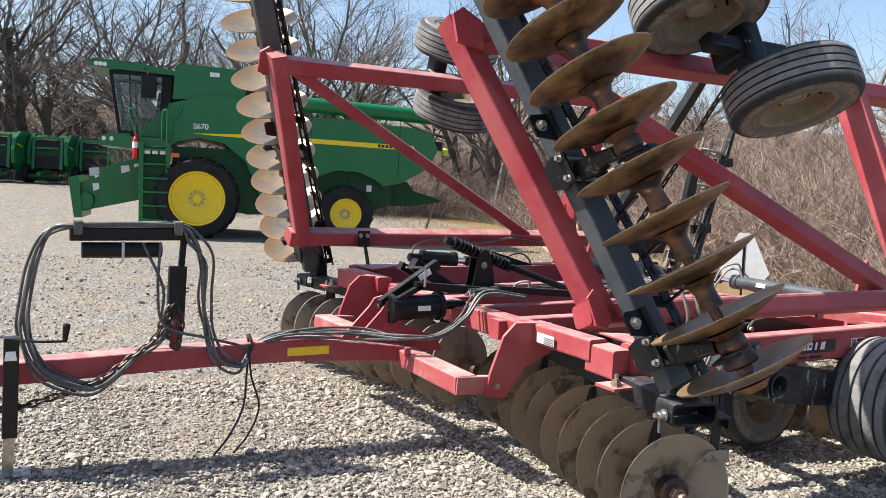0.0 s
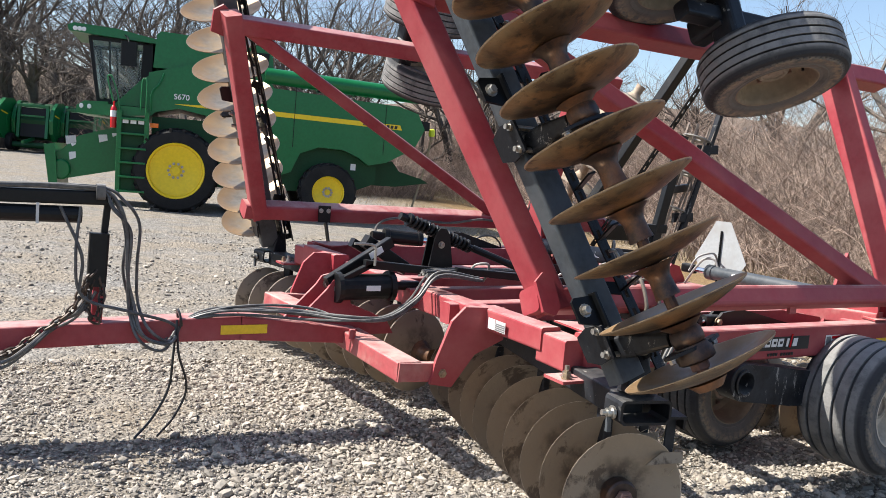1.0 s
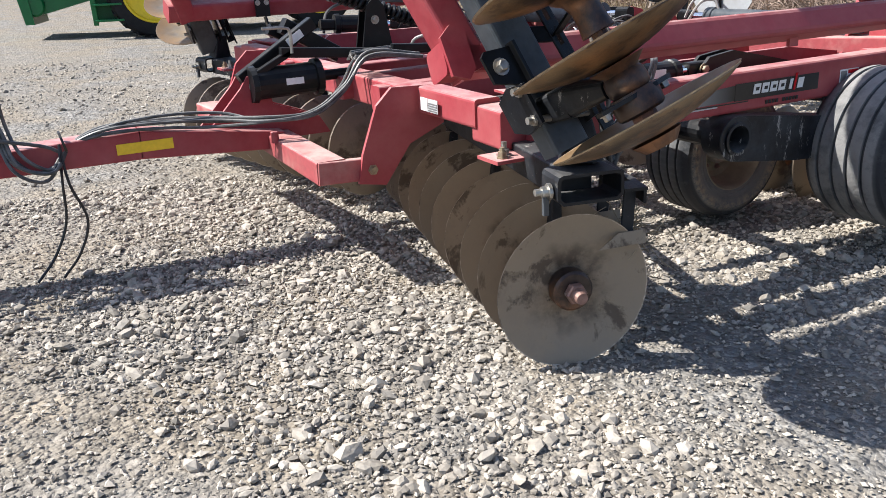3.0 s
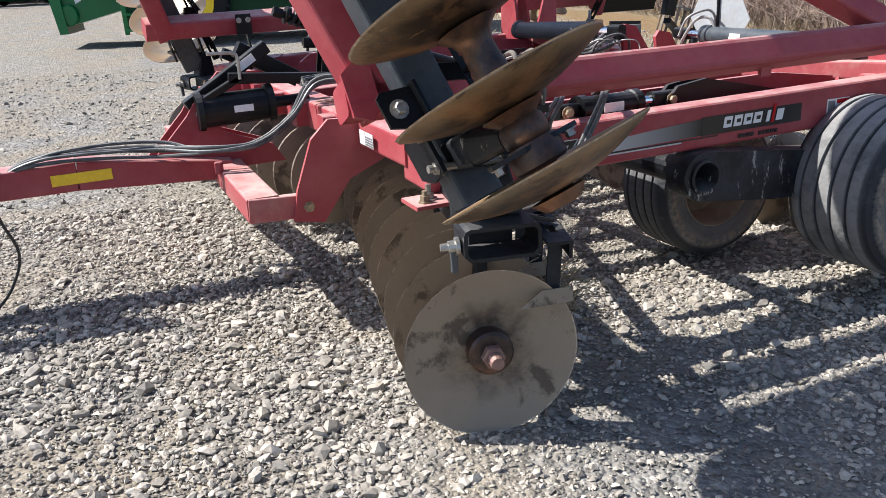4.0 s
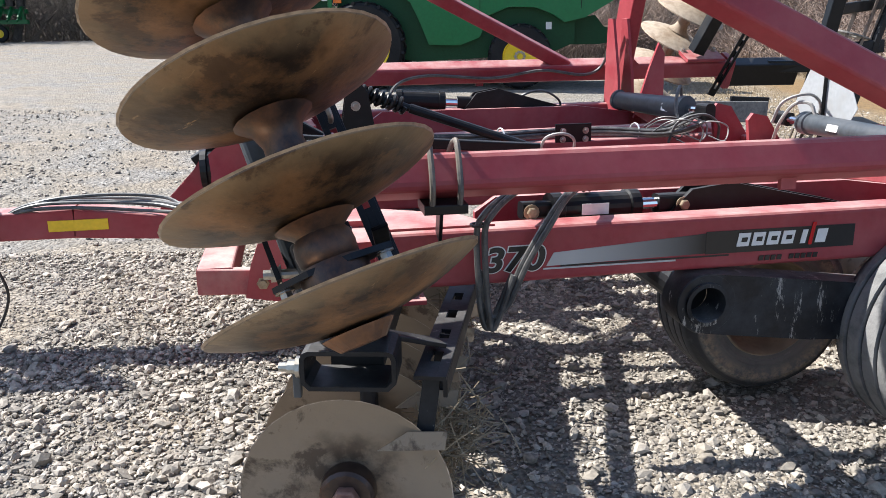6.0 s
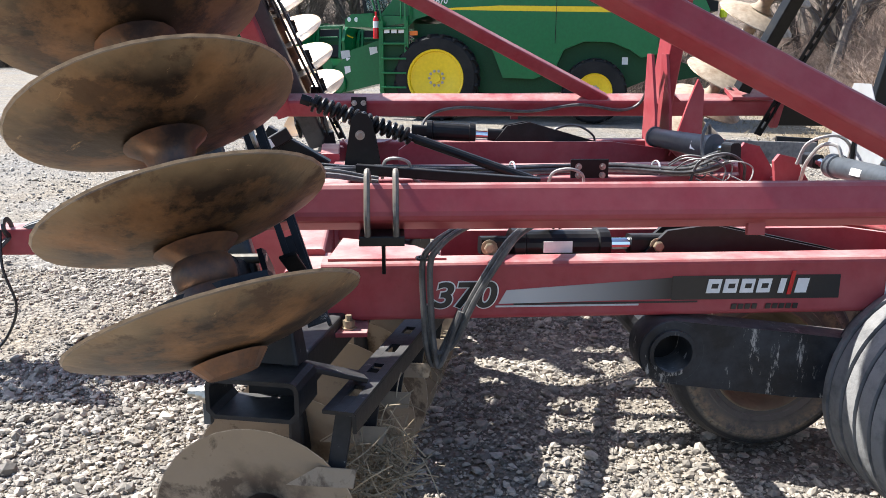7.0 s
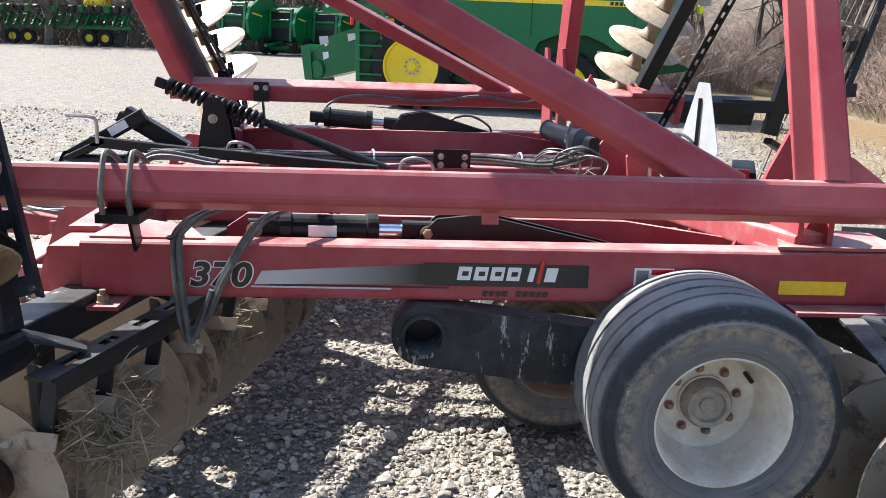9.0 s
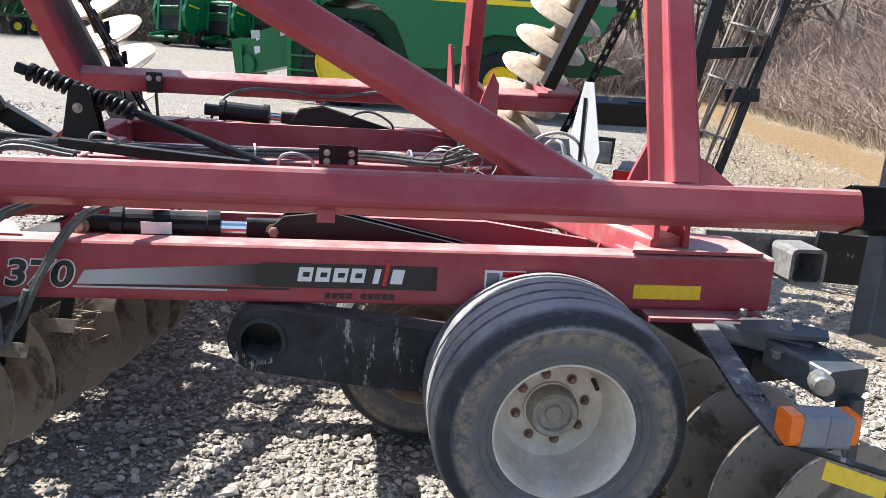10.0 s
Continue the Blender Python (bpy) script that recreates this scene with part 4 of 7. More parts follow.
    beam(bm, (5.29, 3.50, 1.085), (5.345, 3.50, 1.085), 0.02, 0.09, c=0.003)
    part("hose_tab", bm, RED, harrow, "", f)

# two pairs of hoses hanging over the side rail
for k in range(4):
    o = 0.024 * k
    bm = N()
    near = 3.575 - 0.013 * (k % 2)
    if k < 2:
        pts = [(4.60 + o, 3.95, 1.0), (4.46 + o, 3.74, 1.04), (4.365 + o, 3.61, 1.032), (4.305 + o, near, 0.995), (4.278 + o, near, 0.94), (4.280 + o, near, 0.80), (4.290 + o, near, 0.66), (4.312 + o * 0.6, near, 0.597), (4.345 + o * 0.5, near, 0.655), (4.40, near + 0.005, 0.78)]
    else:
        pts = [(4.72 + o, 3.95, 0.98), (4.63 + o, 3.75, 1.04), (4.55 + o * 0.6, 3.61, 1.025), (4.48 + o * 0.6, near, 0.95), (4.41 + o * 0.5, near, 0.82), (4.345 + o * 0.5, near, 0.68), (4.300 + o * 0.4, near + 0.01, 0.615 + o * 0.3), (4.292 + o * 0.2, near + 0.012, 0.68), (4.286, near + 0.015, 0.80)]
    tube(bm, pts, 0.0105, 8, 8)
    part("hydraulic_hose", bm, HOSE, harrow, "grey hydraulic hose hanging over the rail")
bm = N()
lathe(bm, [(0.022, -0.004), (0.03, -0.004), (0.03, 0.004), (0.022, 0.004)], (4.285, 3.583, 0.955), (0, 0, 1), 12, closed=True)
part("hose_tie", bm, DECAL_BLACK, harrow)

# clamp on the far wing beam
bm = N()
beam(bm, (3.86, 7.35, 1.225), (3.975, 7.35, 1.225), 0.014, 0.15, c=0.003)
clamp = part("clamp_plate", bm, BLACK, harrow, "black clamp plate with two bolts")
for x in (3.882, 3.952):
    bm = N()
    bolt(bm, (x, 7.342, 1.255), (0, -1, 0), 0.014, 0.012)
    part("bolt", bm, STEEL, clamp)
bm = N()
beam(bm, (3.93, 7.34, 1.15), (3.95, 7.30, 0.98), 0.06, 0.012, up=(1, 0, 0), c=0.003)
part("hose_bracket", bm, BLACK, harrow)

# lift arm pivots
for f in (None, YC):
    bm = N()
    lathe(bm, [(0.064, -0.065), (0.112, -0.065), (0.112, 0.057), (0.108, 0.061), (0.080, 0.061), (0.080, 0.072), (0.066, 0.074), (0.064, 0.07)], (5.115, 3.66, 0.615), (0, -1, 0), 32, closed=True)
    part("arm_pivot", bm, ARM_WORN, harrow, "", f, smooth=True)
    bm = N()
    rod(bm, (5.115, 3.73, 0.615), (5.115, 5.4, 0.615), 0.066, 18)
    part("rock_shaft", bm, BLACK, harrow, "", f)
    bm = N()
    rod(bm, (6.055, 3.45, 0.472), (6.055, 3.8, 0.49), 0.055, 16)
    part("spindle", bm, BLACK, harrow, "", f)

# front gang: beam with open end, bearing hanger, scraper bar and scrapers
for f in (None, YC):
    g0 = V((3.818, 3.045, 0.702))
    bm = N()
    s_ = V((MID.y, -MID.x, 0))
    beam(bm, g0 + MID * 0.16, g0 + MID * 2.2, 0.15, 0.12, c=0.010)
    part("gang_beam", bm, BLACK_WORN, harrow, "black gang beam", f)
    bm = N()
    open_box(bm, g0 + V((0, 0, 0.008)), g0 + MID * 0.15 + V((0, 0, 0.008)), 0.255, 0.112, 0.012)
    part("beam_end", bm, BLACK_WORN, harrow, "open black end clamp of the gang beam", f)
    bm = N()
    lathe(bm, [(0, 0), (0.03, 0), (0.03, 0.012), (0.02, 0.012), (0.02, 0.035), (0.013, 0.035), (0.013, 0.06), (0, 0.06)], g0 + s_ * -0.135 + MID * 0.05, -s_, 10)
    part("bolt", bm, STEEL, harrow, "", f)
    for k in (0.36, 1.10, 1.83):
        q = g0 + MID * k
        bm = N()
        beam(bm, q + V((0, 0, -0.05)), V((q.x, q.y, 0.30)), 0.05, 0.09, up=MID, c=0.012)
        part("bearing_hanger", bm, BLACK_WORN, harrow, "", f)
    bm = N()
    beam(bm, g0 + MID * 0.14 + s_ * 0.02 + V((0, 0, 0.07)), g0 + MID * 0.17 + s_ * 0.02 + V((0, 0, 0.24)), 0.15, 0.10, up=MID, c=0.012, w1=0.08, h1=0.08)
    part("beam_bracket", bm, BLACK_WORN, harrow, "", f)
    bm = N()
    beam(bm, g0 + s_ * -0.15 + V((0, 0, -0.02)) + MID * 0.06, g0 + s_ * -0.15 + V((0, 0, -0.09)) + MID * 0.06, 0.022, 0.022, up=MID, c=0.004)
    part("hanger_bolt", bm, STEEL_BLUE, harrow, "", f)
    b0 = V((4.05, 3.10, 0.665))
    sb = V((0.30, 0.95, 0.02)).normalized()
    bm = N()
    slotted_bar(bm, b0 - sb * 0.04, b0 + sb * 2.1, 0.09, 0.012, (0, 0, 1), 0.17, 0.07)
    beam(bm, b0 - sb * 0.04 + V((0.042, 0, -0.03)), b0 + sb * 2.1 + V((0.042, 0, -0.03)), 0.012, 0.06, c=0.003)
    beam(bm, g0 + V((0.06, 0.12, 0.075)), b0 + sb * 0.16 + V((0, 0, 0.02)), 0.07, 0.014, c=0.003)
    part("scraper_bar", bm, BLACK_WORN, harrow, "slotted black scraper bar", f)
    for k in range(8):
        q = b0 + sb * (0.02 + k * 0.255)
        bm = N()
        beam(bm, q, q + V((-0.03, -0.02, -0.185)), 0.05, 0.012, up=MID, c=0.003)
        arm = part("scraper_arm", bm, BLACK_WORN, harrow, "", f)
        bm = N()
        plate(bm, [(-0.12, -0.015), (0.07, -0.03), (0.08, 0.02), (-0.03, 0.03)], (MID.y, -MID.x, 0.12), (0, 0.3, 1), q + V((-0.05, -0.05, -0.19)), 0.006)
        part("scraper", bm, BLADE, arm, "dusty scraper blade", f)
    # front end block and its pin
    bm = N()
    lathe(bm, [(0, 0), (0.034, 0), (0.034, 0.008), (0.022, 0.008), (0.022, 0.03), (0.012, 0.03), (0.012, 0.06), (0, 0.06)], (3.80, 3.60, 0.728), (0, 0, 1), 8)
    part("pin", bm, STEEL, harrow, "", f)
    bm = N()
    plate(bm, [(-0.16, -0.10), (0.14, -0.12), (0.16, 0.0), (-0.14, 0.02)], (1, 0, 0), (0, 1, 0), (3.90, 3.66, 0.722), 0.014)
    part("foot_plate", bm, RED, harrow, "", f)

# labels on the front cross member
bm = N()
plate(bm, [(0, 0), (0.07, 0), (0.07, 0.062), (0, 0.062)], (0, -1, 0), (0, 0, 1), (3.788, 4.33, 0.825), 0.002)
part("warning_label", bm, WHITE, harrow)
bm = N()
plate(bm, [(0, 0), (0.10, 0), (0.10, 0.062), (0, 0.062)], (0, -1, 0), (0, 0, 1), (3.788, 4.255, 0.825), 0.002)
part("warning_label", bm, SILVER, harrow)
for k in range(4):
    bm = N()
    plate(bm, [(0, 0), (0.09, 0), (0.09, 0.006), (0, 0.006)], (0, -1, 0), (0, 0, 1), (3.786, 4.25, 0.83 + 0.011 * k), 0.002)
    part("warning_label", bm, GREYD, harrow)

# centre linkage: mast, spring rod, tie bars, cylinder
YM = 5.40
bm = N()
for dy in (-0.05, 0.05):
    plate(bm, [(-0.08, -0.30), (0.12, -0.30), (0.075, -0.04), (0.045, 0.0), (0.0, 0.005), (-0.035, -0.03)], (1, 0, 0), (0, 0, 1), (4.0, YM + dy, 1.30), 0.014)
part("mast", bm, BLACK, harrow, "black steel mast plates")
bm = N()
bolt(bm, (4.01, YM - 0.06, 1.19), (0, -1, 0), 0.017, 0.016)
part("bolt", bm, STEEL, harrow)
s0, s1 = V((3.735, YM, 1.365)), V((4.30, YM, 1.165))
dd = (s1 - s0).normalized()
_, a_, b_ = basis(dd)
bm = N()
coil = []
for k in range(15 * 12 + 1):
    q = k / 12
    coil.append(s0 + dd * (0.05 + 0.52 * k / 180) + (a_ * math.cos(2 * math.pi * q) + b_ * math.sin(2 * math.pi * q)) * 0.036)
tube(bm, coil, 0.0125, 6, smooth=False)
part("coil_spring", bm, BLACK, harrow, "black coil spring on a rod", smooth=True)
bm = N()
rod(bm, s0 - dd * 0.02, s1 + dd * 0.1, 0.020, 12)
lathe(bm, [(0, 0), (0.03, 0), (0.03, 0.05), (0, 0.05)], s0 - dd * 0.03, dd, 6)
lathe(bm, [(0, 0), (0.048, 0), (0.048, 0.012), (0, 0.012)], s0 + dd * 0.035, dd, 16)
rod(bm, s1, V((4.95, 5.33, 0.94)), 0.026, 12)
part("spring_rod", bm, BLACK, harrow)
bm = N()
beam(bm, (3.24, 5.25, 0.955), (3.47, 5.25, 1.07), 0.05, 0.035, c=0.006)
beam(bm, (3.40, 5.25, 1.065), (4.02, 5.25, 1.01), 0.05, 0.055, c=0.006)
beam(bm, (4.0, 5.1, 1.045), (4.9, 5.0, 0.985), 0.05, 0.05, c=0.006)
part("tie_bar", bm, BLACK, harrow)
bm = N()
beam(bm, (3.18, 5.33, 0.93), (3.64, 5.38, 1.20), 0.06, 0.07, c=0.008)
beam(bm, (3.50, 5.5, 1.19), (3.82, 5.5, 1.0), 0.09, 0.09, c=0.008)
beam(bm, (3.44, 5.58, 1.17), (3.60, 5.58, 1.09), 0.07, 0.06, c=0.008)
part("tie_bar", bm, BLACK, harrow)
bm = N()
beam(bm, (3.47, 5.325, 1.102), (3.56, 5.33, 1.155), 0.002, 0.045, c=0.0005)
part("sticker", bm, WHITE, harrow)
bm = N()
tube(bm, [(3.30, 5.2, 1.2), (3.42, 5.2, 1.195), (3.45, 5.2, 1.17), (3.45, 5.2, 1.06)], 0.009, 6, 5)
part("crank_handle", bm, STEEL, harrow, "thin steel crank handle")
bm = N()
lathe(bm, [(0, 0), (0.098, 0), (0.102, 0.03), (0.086, 0.035), (0.086, 0.36), (0.102, 0.365), (0.102, 0.40), (0.03, 0.41), (0.028, 0.6), (0, 0.6)], (3.22, YM - 0.12, 0.905), (1, 0.0, 0.02), 20)
part("tongue_cylinder", bm, BLACK, harrow, "black hydraulic cylinder with a white sticker")
bm = N()
plate(bm, [(0, 0), (0.10, 0), (0.10, 0.035), (0, 0.035)], (1, 0, 0), (0, 0, 1), (3.40, YM - 0.209, 0.895), 0.002)
part("sticker", bm, WHITE, harrow)
for dy in (-0.1, 0.1):
    bm = N()
    plate(bm, [(-0.36, -0.30), (0.42, -0.30), (0.36, -0.20), (0.10, -0.10), (0.075, 0.03), (0.03, 0.075), (-0.03, 0.06), (-0.07, 0.0)], (1, 0, 0), (0, 0, 1), (3.24, YM + dy, 0.89), 0.022)
    part("cylinder_ear", bm, RED, harrow)
    bm = N()
    bolt(bm, (3.245, YM + dy - 0.012, 0.895), (0, -1, 0), 0.02, 0.018)
    part("bolt", bm, STEEL, harrow)
bm = N()
beam(bm, (5.20, 5.70, 0.945), (5.42, 5.70, 0.945), 0.012, 0.145, up=(0, 0, 1), c=0.003)
part("hose_bracket", bm, BLACK, harrow)
for x in (5.245, 5.385):
    for z in (0.925, 0.975):
        bm = N()
        bolt(bm, (x, 5.693, z), (0, -1, 0), 0.013, 0.012)
        part("bolt", bm, STEEL, harrow)

# fold cylinders across the frame, red pivot arms and slot plates
for f in (None, YC):
    bm = N()
    p0, p1 = (V((6.42, 3.95, 1.045)), V((6.475, 5.36, 1.04))) if f is None else (V((6.24, 3.96, 0.972)), V((6.15, 5.24, 1.03)))
    d = (p1 - p0).normalized()
    long = (p1 - p0).length - 0.17
    lathe(bm, [(0, 0), (0.058, 0), (0.063, 0.02), (0.063, 0.05), (0.054, 0.055), (0.054, long - 0.08), (0.063, long - 0.075), (0.063, long - 0.01), (0.03, long), (0, long)], p0, d, 24)
    cyl = part("fold_cylinder", bm, STEEL_BLUE, harrow, "blue-grey painted fold cylinder", f, smooth=True)
    bm = N()
    rod(bm, p0 + d * (long - 0.01), p1, 0.024, 14)
    part("piston_rod", bm, CHROME, cyl, "", f)
    bm = N()
    plate(bm, [(0, 0), (0.09, 0), (0.09, 0.035), (0, 0.035)], (0, 1, 0), (0.25, 0, 1), p0 + d * 0.85 + V((-0.056, 0, -0.01)), 0.004)
    part("sticker", bm, WHITE, cyl, "", f)
    bm = N()
    beam(bm, p1 - d * 0.02, p1 + d * 0.11, 0.06, 0.075, c=0.02)
    part("clevis", bm, BLACK, cyl, "", f)
    bm = N()
    tube(bm, [p0 + d * (long - 0.1) + V((0, 0, 0.05)), p0 + d * (long - 0.07) + V((-0.02, 0, 0.11)), p0 + d * long + V((-0.07, 0, 0.10)), p0 + d * (long + 0.06) + V((-0.11, 0, 0.0)), p0 + d * (long + 0.12) + V((-0.08, 0.05, -0.12))], 0.010, 7, 6)
    part("hydraulic_hose", bm, HOSE_PALE if f is None else HOSE, harrow, "", f)
    if f is None:
        for o in ((6.24, 5.70, 1.09), (6.34, 5.46, 1.05)):
            bm = N()
            plate(bm, [(-0.02, -0.30), (0.26, -0.30), (0.06, 0.0), (-0.03, 0.02), (-0.06, -0.02)], (1, 0, 0), (0, 0, 1), o, 0.03)
            part("pivot_arm", bm, RED, harrow, "", f)
    bm = N()
    for dx in (-0.055, 0.055):
        plate(bm, [(-0.12, -0.22), (0.13, -0.22), (0.10, 0.0), (0.05, 0.42 if f else 0.06), (-0.03, 0.42 if f else 0.06), (-0.11, 0.0)], (0, 1, 0), (0, 0, 1), ((6.33 if f else 6.50) + dx, 3.80, 1.10), 0.02)
    part("fold_link", bm, RED, harrow, "", f)
    bm = N()
    plate(bm, [(-0.13, -0.30), (0.10, -0.30), (0.10, 0.12), (0.06, 0.20), (-0.02, 0.02)], (1, 0, 0), (0, 0, 1), (6.47, 4.02, 1.15), 0.022)
    part("slot_plate", bm, RED, harrow, "", f)
    bm = N()
    beam(bm, (6.76, 4.0, 0.88), (7.45, 4.0, 0.86), 0.02, 0.16, c=0.006)
    part("rear_hitch_plate", bm, BASKET, harrow, "grey dusty rear mounting plate", f)
    bm = N()
    open_box(bm, (7.10, 3.82, 0.86), (7.10, 3.98, 0.86), 0.14, 0.14, 0.014)
    part("rear_socket", bm, BASKET, harrow, "pale grey open square socket", f)
    bm = N()
    beam(bm, (7.18, 3.93, 0.88), (7.50, 3.93, 0.86), 0.02, 0.20, c=0.006)
    part("rear_hitch_plate", bm, BLACK_WORN, harrow, "grey dusty rear mounting plates", f)
    for nm, a, b, w, h in (("gang_mount", (6.66, 3.60, 0.705), (6.92, 3.42, 0.69), 0.15, 0.07), ("beam_end", (6.84, 3.46, 0.668), (6.91, 3.20, 0.653), 0.16, 0.10),
                           ("bearing_hanger", (6.93, 3.20, 0.62), (6.93, 3.18, 0.22), 0.05, 0.09), ("gang_beam", (6.82, 3.48, 0.60), (6.4, 5.3, 0.60), 0.16, 0.11)):
        bm = N()
        beam(bm, a, b, w, h, c=0.015)
        part(nm, bm, STEEL_BLUE if nm != "gang_beam" else BLACK_WORN, harrow, "", f)
    bm = N()
    plate(bm, [(-0.13, -0.06), (0.0, -0.09), (0.14, -0.05), (0.15, 0.04), (0.02, 0.08), (-0.12, 0.06)], (1, -0.5, 0), (0.4, 1, 0), (6.82, 3.46, 0.742), 0.014)
    part("mount_plate", bm, STEEL_BLUE, harrow, "scuffed blue-black mounting plate", f)
    for p, ax in (((6.74, 3.57, 0.745), (0, 0, 1)), ((6.83, 3.44, 0.748), (0, 0, 1)), ((6.77, 3.37, 0.70), (0, 0, -1))):
        bm = N()
        bolt(bm, p, ax, 0.015, 0.026)
        part("bolt", bm, STEEL, harrow, "", f)
    bm = N()
    lathe(bm, [(0, 0), (0.030, 0), (0.036, 0.01), (0.036, 0.05), (0.028, 0.055), (0.028, 0.075), (0, 0.075)], (6.83, 3.22, 0.665), (-0.35, -1, 0), 12)
    part("bolt", bm, STEEL, harrow, "", f)
    bm = N()
    beam(bm, (6.40, 3.62, 0.735), (6.82, 3.62, 0.735), 0.16, 0.016, c=0.003)
    part("foot_plate", bm, RED, harrow, "", f)
    # warning lamp on its bent arm
    bm = N()
    beam(bm, (6.60, 3.62, 0.728), (6.575, 3.42, 0.712), 0.085, 0.014, c=0.003)
    beam(bm, (6.575, 3.42, 0.712), (6.565, 3.12, 0.648), 0.085, 0.014, c=0.003)
    beam(bm, (6.565, 3.13, 0.650), (6.615, 2.97, 0.578), 0.085, 0.014, c=0.003)
    beam(bm, (6.60, 2.975, 0.578), (6.90, 2.93, 0.50), 0.085, 0.014, up=(0, 0.4, 1), c=0.003)
    arm = part("lamp_arm", bm, ARM_WORN, harrow, "worn flat lamp arm", f)
    bm = N()
    beam(bm, (6.618, 2.965, 0.632), (6.690, 2.965, 0.628), 0.085, 0.095, c=0.012)
    beam(bm, (6.692, 2.965, 0.628), (6.762, 2.965, 0.624), 0.085, 0.095, c=0.012)
    part("lamp_housing", bm, LAMP_GREY, harrow, "dark grey lamp housing", f)
    for xa, xb in ((6.583, 6.619), (6.761, 6.782)):
        bm = N()
        beam(bm, (xa, 2.965, 0.632), (xb, 2.965, 0.632), 0.08, 0.09, c=0.014)
        part("lamp_lens", bm, AMBER, harrow, "amber lamp lens", f)
    bm = N()
    beam(bm, (6.685, 2.905, 0.530), (6.86, 2.885, 0.478), 0.003, 0.050, up=(0, 0.35, 1), c=0.001)
    part("reflector_tape", bm, YELLOW_TAPE, harrow, "", f)

# slow-vehicle sign seen from its bare back
bm = N()
plate(bm, [(-0.265, -0.11), (-0.20, -0.205), (0.20, -0.205), (0.265, -0.11), (0.075, 0.215), (-0.075, 0.215)], (-0.03, 1, 0), (0, 0, 1), (6.585, 5.187, 1.245), 0.003)
part("slow_vehicle_sign", bm, SIGN_BACK, harrow, "bare aluminium back of a triangular sign")
bm = N()
beam(bm, (6.572, 5.187, 1.38), (6.572, 5.187, 0.88), 0.018, 0.01, up=(0, 1, 0), c=0.002)
part("sign_post", bm, BLACK, harrow)
bm = N()
beam(bm, (6.75, 4.95, 0.98), (6.95, 5.45, 0.98), 0.12, 0.10, c=0.012)
part("lamp_box", bm, MACHINE_BLACK, harrow)
bm = N()
beam(bm, (6.72, 4.93, 1.02), (6.74, 4.97, 1.02), 0.09, 0.05, c=0.006)
part("lamp_lens", bm, RED_LENS, harrow, "red tail lamp lens")

# wing gang details
def gang_hanger(q, bear, f):
    """A worn casting that carries the gang's bearing from its beam: q on the beam, bear on the shaft."""
    d = (bear - q).normalized()
    _, s, u = basis(d, GANG_D)
    bm = N()
    beam(bm, q + d * 0.02, q + d * 0.17, 0.13, 0.10, up=GANG_D, c=0.02, w1=0.10, h1=0.11)
    beam(bm, q + d * 0.16, bear - d * 0.07, 0.10, 0.11, up=GANG_D, c=0.025, w1=0.085, h1=0.06)
    hg = part("bearing_hanger", bm, ARM_WORN, harrow, "worn black cast bearing hanger", f)
    bm = N()
    lathe(bm, [(0, -0.04), (0.056, -0.04), (0.068, -0.025), (0.071, 0.0), (0.068, 0.025), (0.056, 0.04), (0, 0.04)], bear, GANG_F, 20)
    part("bearing", bm, SPOOL, hg, "", f, smooth=True)
    bm = N()
    plate(bm, [(-0.14, -0.02), (-0.11, -0.04), (-0.05, -0.07), (0.05, -0.07), (0.11, -0.04), (0.14, -0.02), (0.14, 0.02), (0.11, 0.04), (0.05, 0.07), (-0.05, 0.07), (-0.11, 0.04), (-0.14, 0.02)],
          V((1, 0, 0.356)), GANG_F.cross(V((1, 0, 0.356))), bear - GANG_F * 0.047, 0.014)
    fl = part("bearing_flange", bm, BLACK_WORN, hg, "", f)
    for k in (-0.118, 0.118):
        bm = N()
        bolt(bm, bear - GANG_F * 0.054 + V((1, 0, 0.356)).normalized() * k, -GANG_F, 0.015, 0.02)
        part("bolt", bm, STEEL, fl, "", f)
    # clamp lugs either side of the beam with their through bolts
    for k in (-0.055, 0.055):
        e = q + GANG_D * k
        bm = N()
        rod(bm, e + V((-0.15, 0, 0)) + WW * 0.075, e + V((0.12, 0, 0)) + WW * 0.075, 0.013, 10)
        lathe(bm, [(0, 0), (0.026, 0), (0.026, 0.005), (0.021, 0.005), (0.021, 0.026), (0, 0.026)], e + V((-0.104, 0, 0)) + WW * 0.075, (-1, 0, 0), 6)
        part("clamp_bolt", bm, STEEL, hg, "", f)
    for x in (-0.115, 0.11):
        bm = N()
        plate(bm, [(-0.06, -0.10), (0.06, -0.10), (0.09, -0.02), (0.075, 0.08), (-0.075, 0.08), (-0.09, -0.02)], GANG_D, WW, q + V((x, 0, 0)) + WW * 0.03, 0.014)
        part("clamp_lug", bm, BLACK_WORN, hg, "", f)


